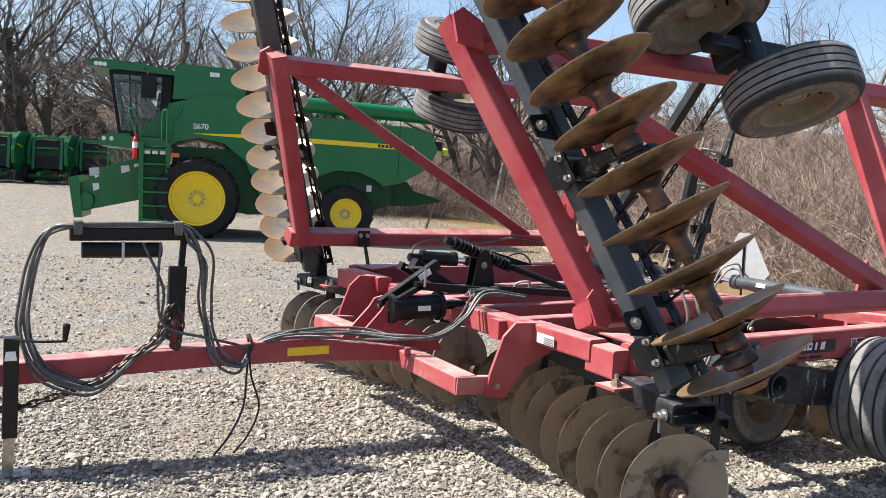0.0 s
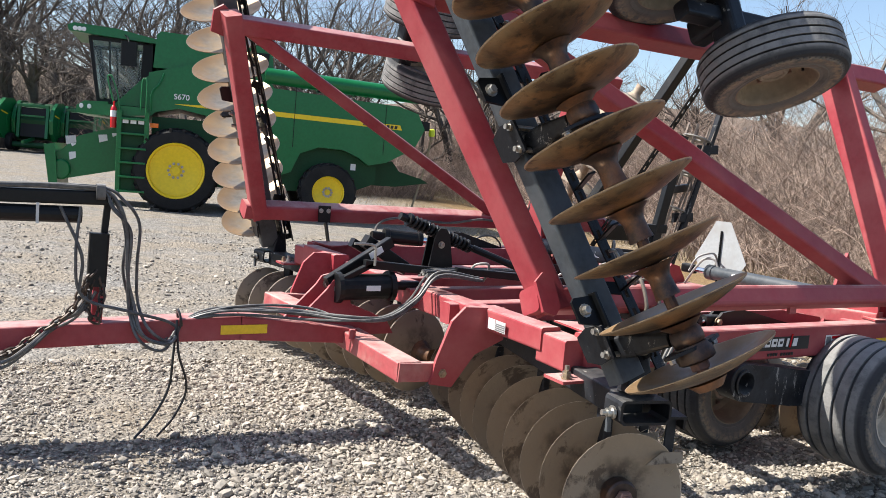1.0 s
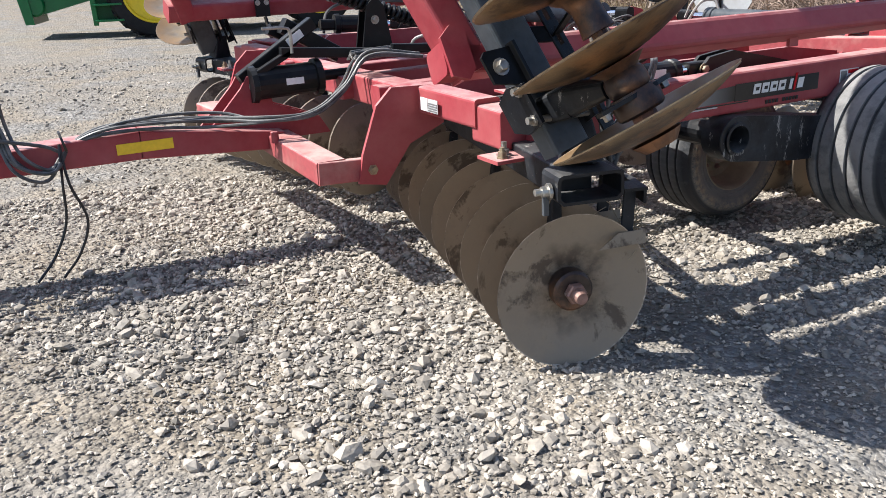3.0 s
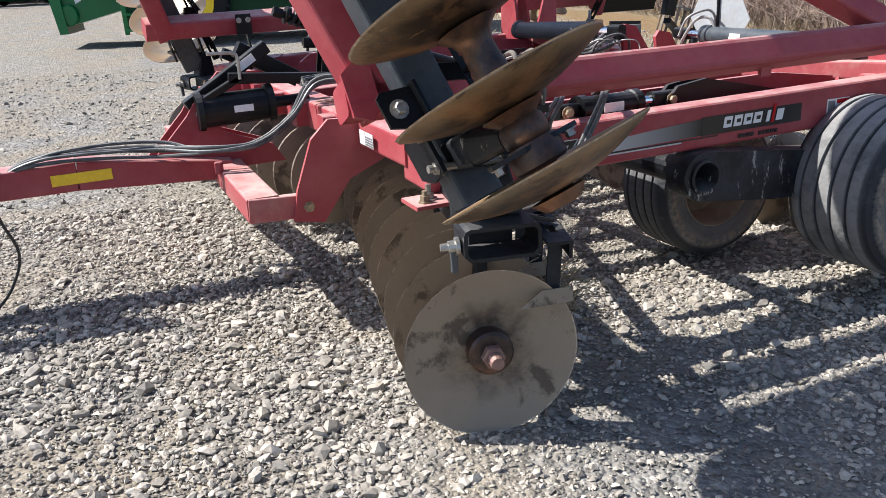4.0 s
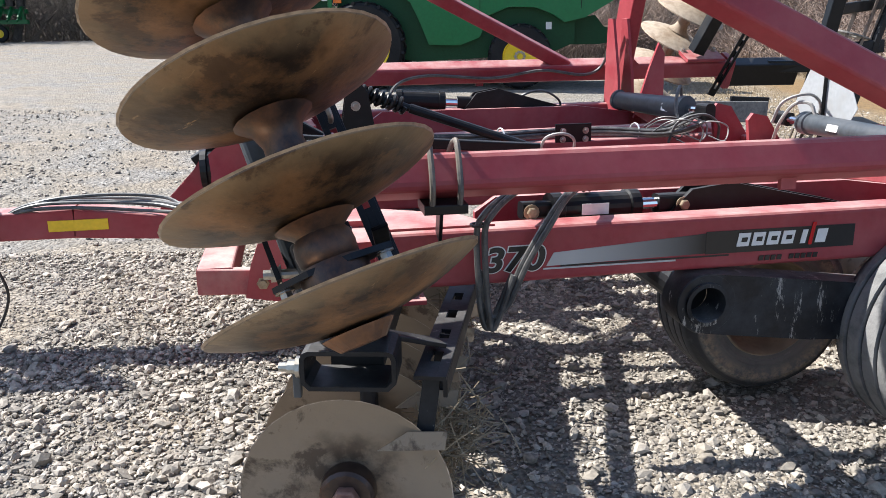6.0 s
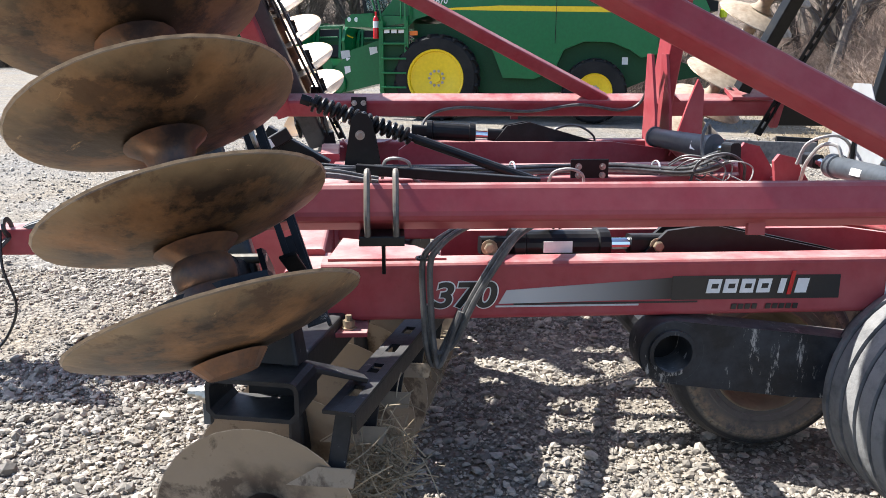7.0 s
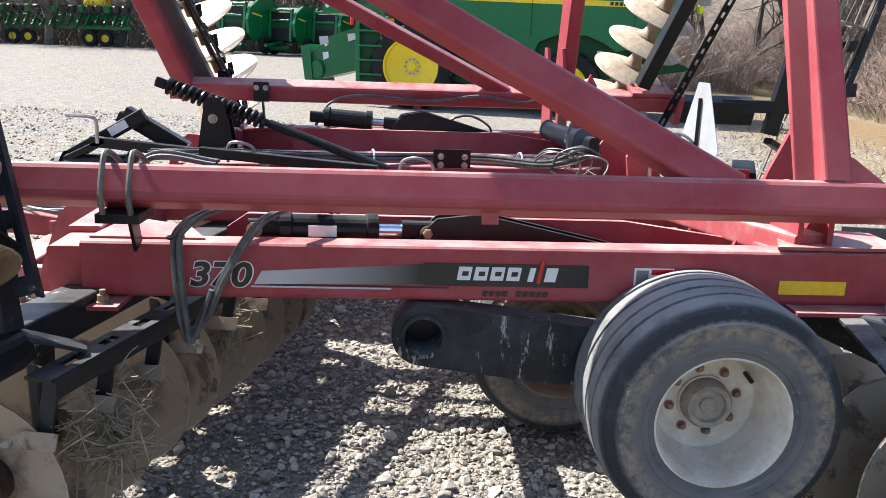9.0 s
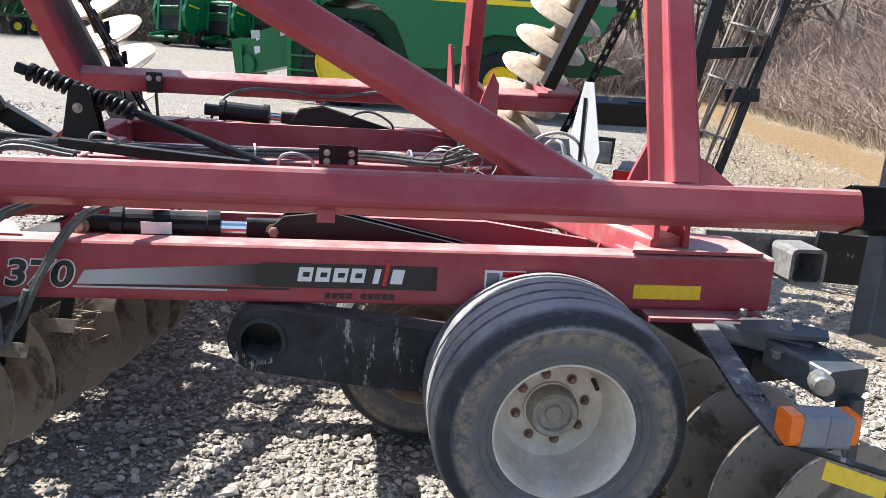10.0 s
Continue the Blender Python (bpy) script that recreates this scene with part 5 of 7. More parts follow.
for f in (None, YC):
    for zb, kb in ((0.065, 0.5), (1.06, 4.5)):
        gang_hanger(GANG_BASE + GANG_D * zb, GANG_RIM + GANG_F * (0.257 * kb - 0.02), f)
    for zb in (0.22, 1.30):
        q = GANG_BASE + GANG_D * zb
        bm = N()
        plate(bm, [(-0.19, -0.06), (-0.05, -0.075), (-0.05, 0.075), (-0.17, 0.06), (-0.19, 0.04)], (1, 0, 0), GANG_D, q + WW * 0.062, 0.014)
        beam(bm, q - GANG_D * 0.085 + V((-0.055, 0, 0)) + WW * 0.07, q + GANG_D * 0.085 + V((-0.055, 0, 0)) + WW * 0.07, 0.016, 0.05, up=WW, c=0.003)
        cl = part("clamp_plate", bm, BLACK, harrow, "black clamp plate with a hex bolt", f)
        bm = N()
        bolt(bm, q + V((-0.135, 0, 0)) + WW * 0.069, WW, 0.021, 0.022)
        part("bolt", bm, STEEL, cl, "", f)
    b0 = V((3.985, 3.155, 0.88))
    bd_ = V((-0.38, 0.451, 1.0)).normalized()
    bm = N()
    slotted_bar(bm, b0, b0 + bd_ * 2.75, 0.056, 0.010, WW)
    beam(bm, b0 + V((0.03, 0, 0)) - WW * 0.02, b0 + V((0.03, 0, 0)) - WW * 0.02 + bd_ * 2.75, 0.010, 0.045, up=WW, c=0.002)
    bar = part("scraper_bar", bm, BLACK_WORN, harrow, "slotted black scraper bar", f)
    for k in range(10):
        q = b0 + bd_ * (0.14 + 0.257 * k)
        bm = N()
        beam(bm, q, q + V((-0.02, 0, 0.03)) + WW * 0.13, 0.045, 0.010, up=GANG_F, c=0.003)
        part("scraper", bm, BLACK, bar, "", f)
    for k in (0.55, 1.05, 1.75, 2.25):
        q = b0 + bd_ * k
        bm = N()
        tube(bm, [q + WW * 0.02 - bd_ * 0.035, q + WW * 0.05 - bd_ * 0.03, q + WW * 0.06, q + WW * 0.05 + bd_ * 0.03, q + WW * 0.02 + bd_ * 0.035], 0.008, 6, 4)
        part("u_bolt", bm, STEEL, bar, "", f)
    for k in (0.35, 1.45):
        bm = N()
        beam(bm, GANG_BASE + GANG_D * k + V((0.08, 0, 0)), b0 + bd_ * (k + 0.05), 0.06, 0.014, up=WW, c=0.003)
        part("bar_bracket", bm, BLACK, harrow, "", f)
    bm = N()
    lathe(bm, [(0, -0.035), (0.055, -0.035), (0.075, -0.012), (0.085, 0.0), (0, 0.01)], GANG_RIM - GANG_F * 0.085, GANG_F, 18)
    part("end_washer", bm, SPOOL, harrow, "", f)
    bm = N()
    if f is None:
        beam(bm, W(7.02, 0.0, -0.01), W(7.35, 0.0, -0.01), 0.15, 0.10, up=WW, c=0.01)
    else:
        beam(bm, W(7.39, -0.045, -0.01), W(8.0, -0.05, -0.01), 0.15, 0.13, up=WW, c=0.012)
    part("beam_stub", bm, BLACK, harrow, "", f)
    # rear gang scraper bar
    gr = V((0.30, 0.40, 0.866)).normalized()
    b1 = V((7.22, 3.44, 0.85)) if f is None else V((7.22, 3.60, 0.95))
    bm = N()
    slotted_bar(bm, b1, b1 + gr * 2.2, 0.06, 0.012, (0, 1, 0))
    part("scraper_bar", bm, BLACK, harrow, "", f)
    if f is not None:
        bm = N()
        beam(bm, W(7.36, -0.03, -0.005), W(7.405, -0.03, -0.005), 0.21, 0.17, up=WW, c=0.03)
        part("beam_flange", bm, RED, harrow, "", f)
        bm = N()
        beam(bm, W(6.98, 0.085, -0.01), W(7.30, 0.085, -0.01), 0.03, 0.16, up=WW, c=0.01)
        part("gang_clamp", bm, RED, harrow, "", f)
        for x in (7.01, 7.27):
            bm = N()
            bolt(bm, W(x, 0.10, 0.05), WV, 0.016, 0.02)
            part("bolt", bm, STEEL, harrow, "", f)
    # rear post base gusset
    bm = N()
    plate(bm, [(0.0, -0.02), (0.145, -0.02), (0.040, 0.07), (0.0, 0.075)], (1, 0, 0), WV, W(6.46, 0.06, 0.0), 0.13)
    part("post_gusset", bm, RED, harrow, "", f)

# rolling basket behind the far wing
bk0, bk1 = V((8.20, 7.75, 0.50)), V((8.74, 7.6, 2.45))
bd, ba, bb = basis(bk1 - bk0)
for k in range(5):
    bm = N()
    lathe(bm, [(0.05, -0.007), (0.172, -0.007), (0.172, 0.007), (0.05, 0.007)], bk0 + bd * (0.12 + k * 0.44), bd, 24, closed=True)
    part("basket_ring", bm, BASKET, harrow)
for k in range(7):
    q = 2 * math.pi * k / 7 + 0.3
    bm = N()
    off = (ba * math.cos(q) + bb * math.sin(q)) * 0.162
    twist = (ba * math.cos(q + 0.5) + bb * math.sin(q + 0.5)) * 0.162
    beam(bm, bk0 + off, bk1 + twist, 0.030, 0.012, up=off, c=0.002)
    part("basket_bar", bm, REEL, harrow)
bm = N()
beam(bm, bk0 + V((0.20, -0.12, -0.06)), bk1 + V((0.20, -0.12, 0.3)), 0.055, 0.075, up=(0, 1, 0), c=0.008)
part("basket_frame", bm, BLACK_WORN, harrow, "worn grey basket frame rail")
for k in (0.0, 0.86, 1.72):
    bm = N()
    beam(bm, bk0 + bd * (k + 0.02) + V((-0.02, -0.10, 0)), bk0 + bd * (k + 0.02) + V((0.26, -0.13, 0.02)), 0.11, 0.05, up=(0, 1, 0), c=0.01)
    part("basket_bearing", bm, BLACK_WORN, harrow)
bm = N()
beam(bm, (7.55, 7.45, 1.22), (8.10, 7.4, 1.22), 0.12, 0.10, c=0.01)
beam(bm, (7.95, 7.4, 1.0), (8.2, 7.35, 2.3), 0.12, 0.08, up=(0, 1, 0), c=0.01)
beam(bm, (8.05, 7.4, 1.66), (8.75, 7.7, 1.72), 0.07, 0.09, c=0.01)
beam(bm, (7.95, 7.4, 0.95), (8.45, 7.75, 0.72), 0.07, 0.05, c=0.01)
part("basket_arm", bm, BLACK, harrow)

# hose carrier, chain, jack and hoses on the tongue
YT = YC - 0.22
bm = N()
beam(bm, (1.80, YT, 0.70), (1.82, YT, 1.18), 0.06, 0.06, up=(1, 0, 0), c=0.006)
carrier = part("hose_carrier", bm, RED, harrow, "upright hose carrier on the tongue")
bm = N()
beam(bm, (1.82, YT, 1.10), (1.845, YT, 1.42), 0.035, 0.035, up=(1, 0, 0), c=0.005)
beam(bm, (1.79, YT - 0.05, 0.93), (1.80, YT - 0.05, 1.22), 0.07, 0.10, up=(1, 0, 0), c=0.015)
beam(bm, (1.22, YT, 1.405), (1.835, YT, 1.41), 0.09, 0.075, c=0.012)
part("carrier_arm", bm, MACHINE_BLACK, carrier)
bm = N()
rod(bm, (1.28, YT - 0.02, 1.315), (1.71, YT - 0.02, 1.315), 0.045, 16)
part("manual_tube", bm, MACHINE_BLACK, carrier, "black plastic manual tube")
bm = N()
plate(bm, [(1.485, -0.06), (1.50, -0.06), (1.50, 0.05), (1.485, 0.05)], (1, 0, 0), (0, 0, 1), (0, YT - 0.068, 1.325), 0.002)
part("sticker", bm, SILVER, carrier)
for x in (1.235, 1.775):
    bm = N()
    beam(bm, (x, YT - 0.04, 1.445), (x + 0.045, YT - 0.04, 1.445), 0.08, 0.085, c=0.02)
    part("hose_clip", bm, HOSE, carrier)
rng = random.Random(4)
LEFT = ((1.80, 1.46), (1.5, 1.465), (1.23, 1.45), (1.11, 1.40), (1.04, 1.25), (1.00, 1.05), (0.99, 0.86), (1.07, 0.67), (1.22, 0.56), (1.36, 0.54), (1.48, 0.62), (1.60, 0.71), (1.72, 0.78), (1.78, 0.88))
RIGHT = ((1.23, 1.455), (1.5, 1.465), (1.80, 1.46), (1.89, 1.38), (1.96, 1.24), (1.97, 1.02), (1.99, 0.81), (2.04, 0.67), (2.17, 0.61), (2.27, 0.71), (2.45, 0.77), (2.73, 0.775), (3.0, 0.75))
for side_, count in ((LEFT, 6), (RIGHT, 6)):
    for k in range(count):
        dy, dz, wide = rng.uniform(-0.06, 0.05), 0.006 * k, rng.uniform(-1, 1)
        pts = []
        for q, (x, z) in enumerate(side_):
            free = 0.25 if z > 1.42 or abs(x - 2.27) < 0.05 else 1.0
            sway = (0.028 * wide + rng.uniform(-0.014, 0.014)) * free
            pts.append((x + sway, YT + dy * free - (0.12 if z < 0.7 else 0.03), z + dz * free + sway * 0.8))
        if side_ is RIGHT:
            drop = rng.uniform(0, 0.10)
            pts += [(3.2, 5.06 + dy, 0.76 + dz - drop * 0.3), (3.45, 5.0 + dy, 0.82 + dz - drop), (3.64, 5.0 + dy, 0.93 + dz - drop), (3.80, 5.02 + dy, 1.02 + dz), (4.11, 5.05 + dy * 2, 1.0 + dz * 0.5)]
        bm = N()
        tube(bm, pts, 0.0088, 7, 7)
        part("hydraulic_hose", bm, HOSE, harrow, "grey hydraulic hose along the tongue")
for k in range(2):
    bm = N()
    tube(bm, [(1.70 - 0.1 * k, YT - 0.06, 1.36), (1.68 + 0.03 * k, YT - 0.1, 1.1), (1.72, YT - 0.1, 0.88), (1.95, YT - 0.12, 0.80), (2.15, YT - 0.1, 0.74), (2.22, YT - 0.1, 0.70)], 0.009, 6, 6)
    part("hydraulic_hose", bm, HOSE, harrow)
for k in range(2):
    bm = N()
    tube(bm, [(2.22, YT - 0.10, 0.74), (2.20 + 0.03 * k, YT - 0.14, 0.55), (2.18 + 0.10 * k, YT - 0.15, 0.36), (2.10 + 0.12 * k, YT - 0.16, 0.20), (2.0 + 0.12 * k, YT - 0.18, 0.09)], 0.007, 6, 6)
    part("loose_cord", bm, DECAL_BLACK, harrow)
bm = N()
lathe(bm, [(0.03, -0.006), (0.055, -0.006), (0.055, 0.006), (0.03, 0.006)], (2.24, YT - 0.06, 0.745), (1, 0, 0.2), 12, closed=True)
part("hose_tie", bm, DECAL_BLACK, harrow)


CHAIN = mat("dark_chain_steel", (0.035, 0.026, 0.022), 0.5, metal=0.3, vary=0.35, tint=(0.13, 0.075, 0.045), tint_scale=14, tint_at=0.60)


def chain(pts, n, name="safety_chain"):
    path = curve_points(pts, 24)
    length = sum((path[i + 1] - path[i]).length for i in range(len(path) - 1))
    bm = N()
    acc, target, k = 0.0, 0.0, 0
    for i in range(len(path) - 1):
        seg = path[i + 1] - path[i]
        while target <= acc + seg.length and k < n:
            c = path[i] + seg * ((target - acc) / max(seg.length, 1e-6))
            d, s, u = basis(seg)
            side = s if k % 2 else u
            loop = []
            for q in range(10):
                a = 2 * math.pi * q / 10
                loop.append(c + d * 0.034 * math.cos(a) + side * 0.017 * math.sin(a))
            tube(bm, loop + [loop[0]], 0.0072, 5, smooth=False)
            k += 1
            target += length / n
        acc += seg.length
    return part(name, bm, CHAIN, harrow, "dark rusty steel safety chain")


chain([(1.78, YT - 0.06, 1.0), (1.74, YT - 0.09, 0.85), (1.79, YT - 0.10, 0.75), (1.82, YT - 0.08, 0.90), (1.79, YT - 0.07, 1.02), (1.72, YT - 0.09, 0.92), (1.66, YT - 0.10, 0.80), (1.50, YT - 0.12, 0.68), (1.38, YT - 0.13, 0.60), (1.15, YT - 0.13, 0.52), (0.9, YT - 0.13, 0.47), (0.5, YT - 0.1, 0.5)], 46)
bm = N()
beam(bm, (0.93, YT - 0.14, 0.86), (0.92, YT - 0.14, 0.32), 0.075, 0.075, up=(1, 0, 0), c=0.008)
jack = part("parking_jack", bm, BLACK, harrow, "black square parking jack")
bm = N()
beam(bm, (0.92, YT - 0.14, 0.34), (0.91, YT - 0.14, 0.12), 0.055, 0.055, up=(1, 0, 0), c=0.004)
beam(bm, (0.80, YT - 0.14, 0.118), (1.02, YT - 0.14, 0.118), 0.16, 0.012, c=0.003)
part("jack_leg", bm, STEEL, jack, "bare steel jack leg and foot")
bm = N()
plate(bm, [(-0.03, 0), (0.03, 0), (0.022, 0.05), (-0.022, 0.05)], (1, 0, 0), (0, 0, 1), (0.925, YT - 0.179, 0.74), 0.002)
part("sticker", bm, WHITE, jack)
bm = N()
tube(bm, [(0.93, YT - 0.2, 0.86), (1.05, YT - 0.25, 0.85), (1.18, YT - 0.25, 0.845)], 0.007, 6, 4)
lathe(bm, [(0, 0), (0.012, 0), (0.02, 0.09), (0.016, 0.1), (0, 0.1)], (1.18, YT - 0.25, 0.84), (0.1, 0, 1), 10)
part("jack_crank", bm, MACHINE_BLACK, jack)
bm = N()
lathe(bm, [(0, 0), (0.022, 0), (0.022, 0.055), (0.018, 0.06), (0, 0.06)], (3.26, 5.05, 0.62), (0, 0, 1), 14)
part("pin", bm, RED, harrow)

# hoses, looms and loops over the frame
rng = random.Random(9)
for k in range(13):
    dy = rng.uniform(-0.07, 0.07)
    dz = rng.uniform(0, 0.05)
    bm = N()
    tube(bm, [(3.75, 5.1 + dy, 1.0 + dz), (4.1, 5.2 + dy, 1.0 + dz), (4.6, 5.45 + dy, 0.96 + dz), (5.1, 5.80 + dy * 0.4, 0.925 + dz), (5.5, 5.80 + dy * 0.4, 0.93 + dz), (5.85, 5.72 + dy, 0.92 + dz), (6.02, 5.7 + dy * 2, 0.95 + dz * 2), (6.15, 5.9 + dy * 3, 0.99 + dz)], 0.008, 6, 6)
    part("hydraulic_hose", bm, HOSE_PALE if k % 4 == 0 else HOSE, harrow)
for c, r in (((6.05, 5.6, 0.95), 0.16), ((4.2, 5.1, 1.05), 0.075), ((6.45, 5.2, 1.1), 0.14), ((5.1, 5.3, 0.95), 0.10), ((5.5, 7.1, 0.97), 0.2)):
    bm = N()
    tube(bm, [V(c) + V((-r, 0.05, -0.06)), V(c) + V((-r * 0.8, 0, r * 0.4)), V(c) + V((0, -0.05, r * 0.7)), V(c) + V((r * 0.8, 0, r * 0.3)), V(c) + V((r, 0.05, -0.05)), V(c) + V((r * 1.6, 0.15, -0.1))], 0.0085, 7, 7)
    part("hydraulic_hose", bm, HOSE_PALE if r < 0.15 else HOSE, harrow)
# thin wiring and white ties where the looms meet
for k in range(5):
    e = V((6.0 + rng.gauss(0, 0.08), 5.65 + rng.gauss(0, 0.08), 0.98))
    r = rng.uniform(0.07, 0.14)
    bm = N()
    tube(bm, [e + V((-r * 1.6, 0.1, -0.02)), e + V((-r, 0, r * 0.5)), e + V((0, -0.06, r * 0.55)), e + V((r * 0.9, -0.04, 0)), e + V((r * 0.3, -0.08, -r * 0.9)), e + V((-r * 0.8, -0.05, -r * 0.5))], 0.0045, 5, 6)
    part("wire", bm, HOSE_PALE if k % 2 else HOSE, harrow)
for x, y, z in ((4.85, 5.62, 0.965), (5.72, 5.76, 0.95)):
    bm = N()
    lathe(bm, [(0.050, -0.005), (0.053, -0.005), (0.053, 0.005), (0.050, 0.005)], (x, y, z), (1, 0.2, 0), 14, closed=True)
    part("cable_tie", bm, WHITE, harrow)
bm = N()
tube(bm, [(4.35, 7.2, 1.0), (4.45, 7.33, 1.16), (4.7, 7.36, 1.22), (5.2, 7.36, 1.19), (5.6, 7.36, 1.24), (5.95, 7.36, 1.2), (6.1, 7.33, 1.3), (6.1, 7.2, 1.6)], 0.012, 7, 7)
part("hydraulic_hose", bm, HOSE, harrow, "hose along the wing beam")

# dry stalks caught between the blades
bm = N()
rng = random.Random(12)
for k in range(340):
    c = V((4.13 + rng.gauss(0, 0.05), 3.30 + rng.gauss(0, 0.08), 0.38 + rng.gauss(0, 0.07))) if k < 220 else V((4.30 + rng.gauss(0, 0.035), 4.16 + rng.gauss(0, 0.03), 0.42 + rng.gauss(0, 0.07)))
    d = V((rng.gauss(0.3, 1), rng.gauss(-0.3, 1), rng.gauss(-0.1, 0.7))).normalized() * rng.uniform(0.04, 0.12)
    tube(bm, [c - d, c + V((0, 0, rng.uniform(-0.02, 0.02))), c + d], 0.0022, 4, 3)
straw = part("stalk_clump", bm, STRAW, harrow, "dry straw caught between the blades", kind="stuff")


# ---- combine ----
HEAD = math.atan2(-0.745, 3.473)
combine = thing("combine_harvester", "green combine harvester with yellow wheels, parked without its header", "combine")
combine.matrix_basis = Matrix.Translation((5.09, 19.90, 0.19)) @ Matrix.Rotation(HEAD, 4, "Z")


def cpart(name, bm, m, label="", smooth=False, parent=None):
    """A part of the combine; x runs to its rear from the front axle, y away from the harrow, z from the ground."""
    if name not in ("wheel", "rim", "wheel_nut", "lug"):
        for v in bm.verts:
            if v.co.x < -0.5:
                v.co.x = -0.5 + (v.co.x + 0.5) * 0.83
            if v.co.z > 2.45:
                v.co.z = 2.45 + (v.co.z - 2.45) * 0.86
    ob = part(name, bm, m, None, label, smooth=smooth)
    ob.parent = parent or combine
    return ob


def side(bm, pts, y0, y1):
    return plate(bm, pts, (1, 0, 0), (0, 0, 1), (0, (y0 + y1) / 2, 0), abs(y1 - y0))


bm = N()
side(bm, [(-0.75, 2.1), (-0.72, 3.30), (0.2, 3.60), (1.95, 3.55), (2.15, 3.22), (5.25, 3.06), (5.75, 2.9), (5.95, 2.45), (5.7, 1.95), (5.0, 1.55), (4.55, 1.45), (4.3, 1.62), (3.9, 1.78), (3.3, 1.80), (2.85, 1.62), (2.65, 1.15), (2.2, 0.98), (1.5, 1.0),
          (1.30, 1.5), (1.10, 1.92), (0.6, 2.32), (0.0, 2.42), (-0.5, 2.3)], 0.32, 3.1)
cpart("body", bevel(bm, 0.06), GREEN, "glossy green side panels")
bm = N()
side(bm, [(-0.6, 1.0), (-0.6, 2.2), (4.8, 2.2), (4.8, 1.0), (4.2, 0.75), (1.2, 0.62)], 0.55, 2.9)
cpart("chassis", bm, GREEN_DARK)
bm = N()
side(bm, [(-0.62, 3.45), (-0.56, 4.32), (-0.45, 4.42), (2.05, 4.32), (2.15, 3.5)], 0.42, 3.0)
cpart("grain_tank", bevel(bm, 0.05), GREEN)
bm = N()
side(bm, [(1.05, 3.6), (1.15, 4.15), (2.0, 4.15), (2.0, 3.6)], 0.405, 0.42)
cpart("tank_screen", bm, MACHINE_BLACK)
bm = N()
side(bm, [(0.24, 4.12), (0.46, 4.12), (0.46, 4.24), (0.24, 4.24)], 0.412, 0.42)
cpart("sticker", bm, WHITE)
bm = N()
side(bm, [(-2.0, 2.25), (-2.04, 2.52), (-0.98, 2.52), (-0.92, 4.12), (-0.66, 4.12), (-0.66, 2.25)], 0.75, 2.75)
cab = cpart("cab", bm, MACHINE_BLACK, "dark cab frame with large windows")
for y in (0.78, 2.72):
    for a, b, w, h in (((-2.04, y, 2.45), (-2.30, y, 4.15), 0.06, 0.10), ((-1.72, y, 2.45), (-1.80, y, 4.15), 0.05, 0.06)):
        bm = N()
        beam(bm, a, b, w, h, up=(1, 0, 0), c=0.015)
        cpart("cab_post", bm, MACHINE_BLACK, parent=cab)
    bm = N()
    beam(bm, (-2.28, y, 4.1), (-0.7, y, 4.1), 0.06, 0.12, c=0.015)
    cpart("roof_rail", bm, MACHINE_BLACK, parent=cab)
bm = N()
beam(bm, (-1.25, 1.75, 2.5), (-1.25, 1.75, 2.95), 0.5, 0.5, up=(1, 0, 0), c=0.05)
beam(bm, (-1.08, 1.75, 2.95), (-0.98, 1.75, 3.7), 0.5, 0.14, up=(1, 0, 0), c=0.05)
cpart("operator_seat", bm, MACHINE_BLACK, parent=cab)
bm = N()
side(bm, [(-2.04, 2.5), (-2.27, 4.08), (-0.92, 4.08), (-0.97, 2.5)], 0.752, 0.764)
cpart("side_window", bm, GLASS, "tinted cab side window", parent=cab)
bm = N()
side(bm, [(-1.62, 2.40), (-0.74, 2.40), (-0.74, 3.25), (-0.95, 3.10)], 0.70, 0.745)
cpart("door_panel", bm, GREEN, parent=cab)
bm = N()
plate(bm, [(-0.93, -0.85), (0.93, -0.85), (0.93, 0.80), (-0.93, 0.80)], (0, 1, 0), (-0.16, 0, 1), (-2.20, 1.75, 3.3), 0.012)
cpart("windscreen", bm, GLASS, parent=cab)
bm = N()
side(bm, [(-2.55, 2.14), (-2.55, 2.30), (-2.35, 2.42), (-1.75, 2.44), (-1.75, 2.10)], 0.45, 2.6)
nose = cpart("nose_deck", bevel(bm, 0.04), GREEN)
for k in range(2):
    bm = N()
    lathe(bm, [(0, 0), (0.05, 0), (0.055, 0.02), (0, 0.03)], (-2.42 + 0.2 * k, 0.45, 2.30), (0, -1, 0), 12)
    cpart("work_lamp", bm, WHITE, parent=nose)
bm = N()
side(bm, [(-2.82, 4.20), (-2.86, 4.34), (-2.7, 4.42), (-1.6, 4.38), (-0.55, 4.22), (-0.55, 4.10), (-2.0, 4.16)], 0.62, 2.88)
cpart("cab_roof", bevel(bm, 0.04), GREEN)
for k in range(3):
    bm = N()
    lathe(bm, [(0, 0), (0.055, 0), (0.06, 0.02), (0, 0.03)], (-2.66 + 0.11 * k, 0.615, 4.27), (0, -1, 0), 12)
    cpart("work_lamp", bm, WHITE)
bm = N()
beam(bm, (-1.02, 0.45, 3.42), (-1.02, 0.45, 4.05), 0.08, 0.42, up=(1, 0, 0), c=0.04)
tube(bm, [(-1.02, 0.5, 4.0), (-1.1, 0.6, 4.2), (-1.3, 0.7, 4.3)], 0.02, 6, 4)
mir = cpart("mirror", bm, MACHINE_BLACK, "tall black wing mirror")
mir.location = (-0.2, 0, 0)
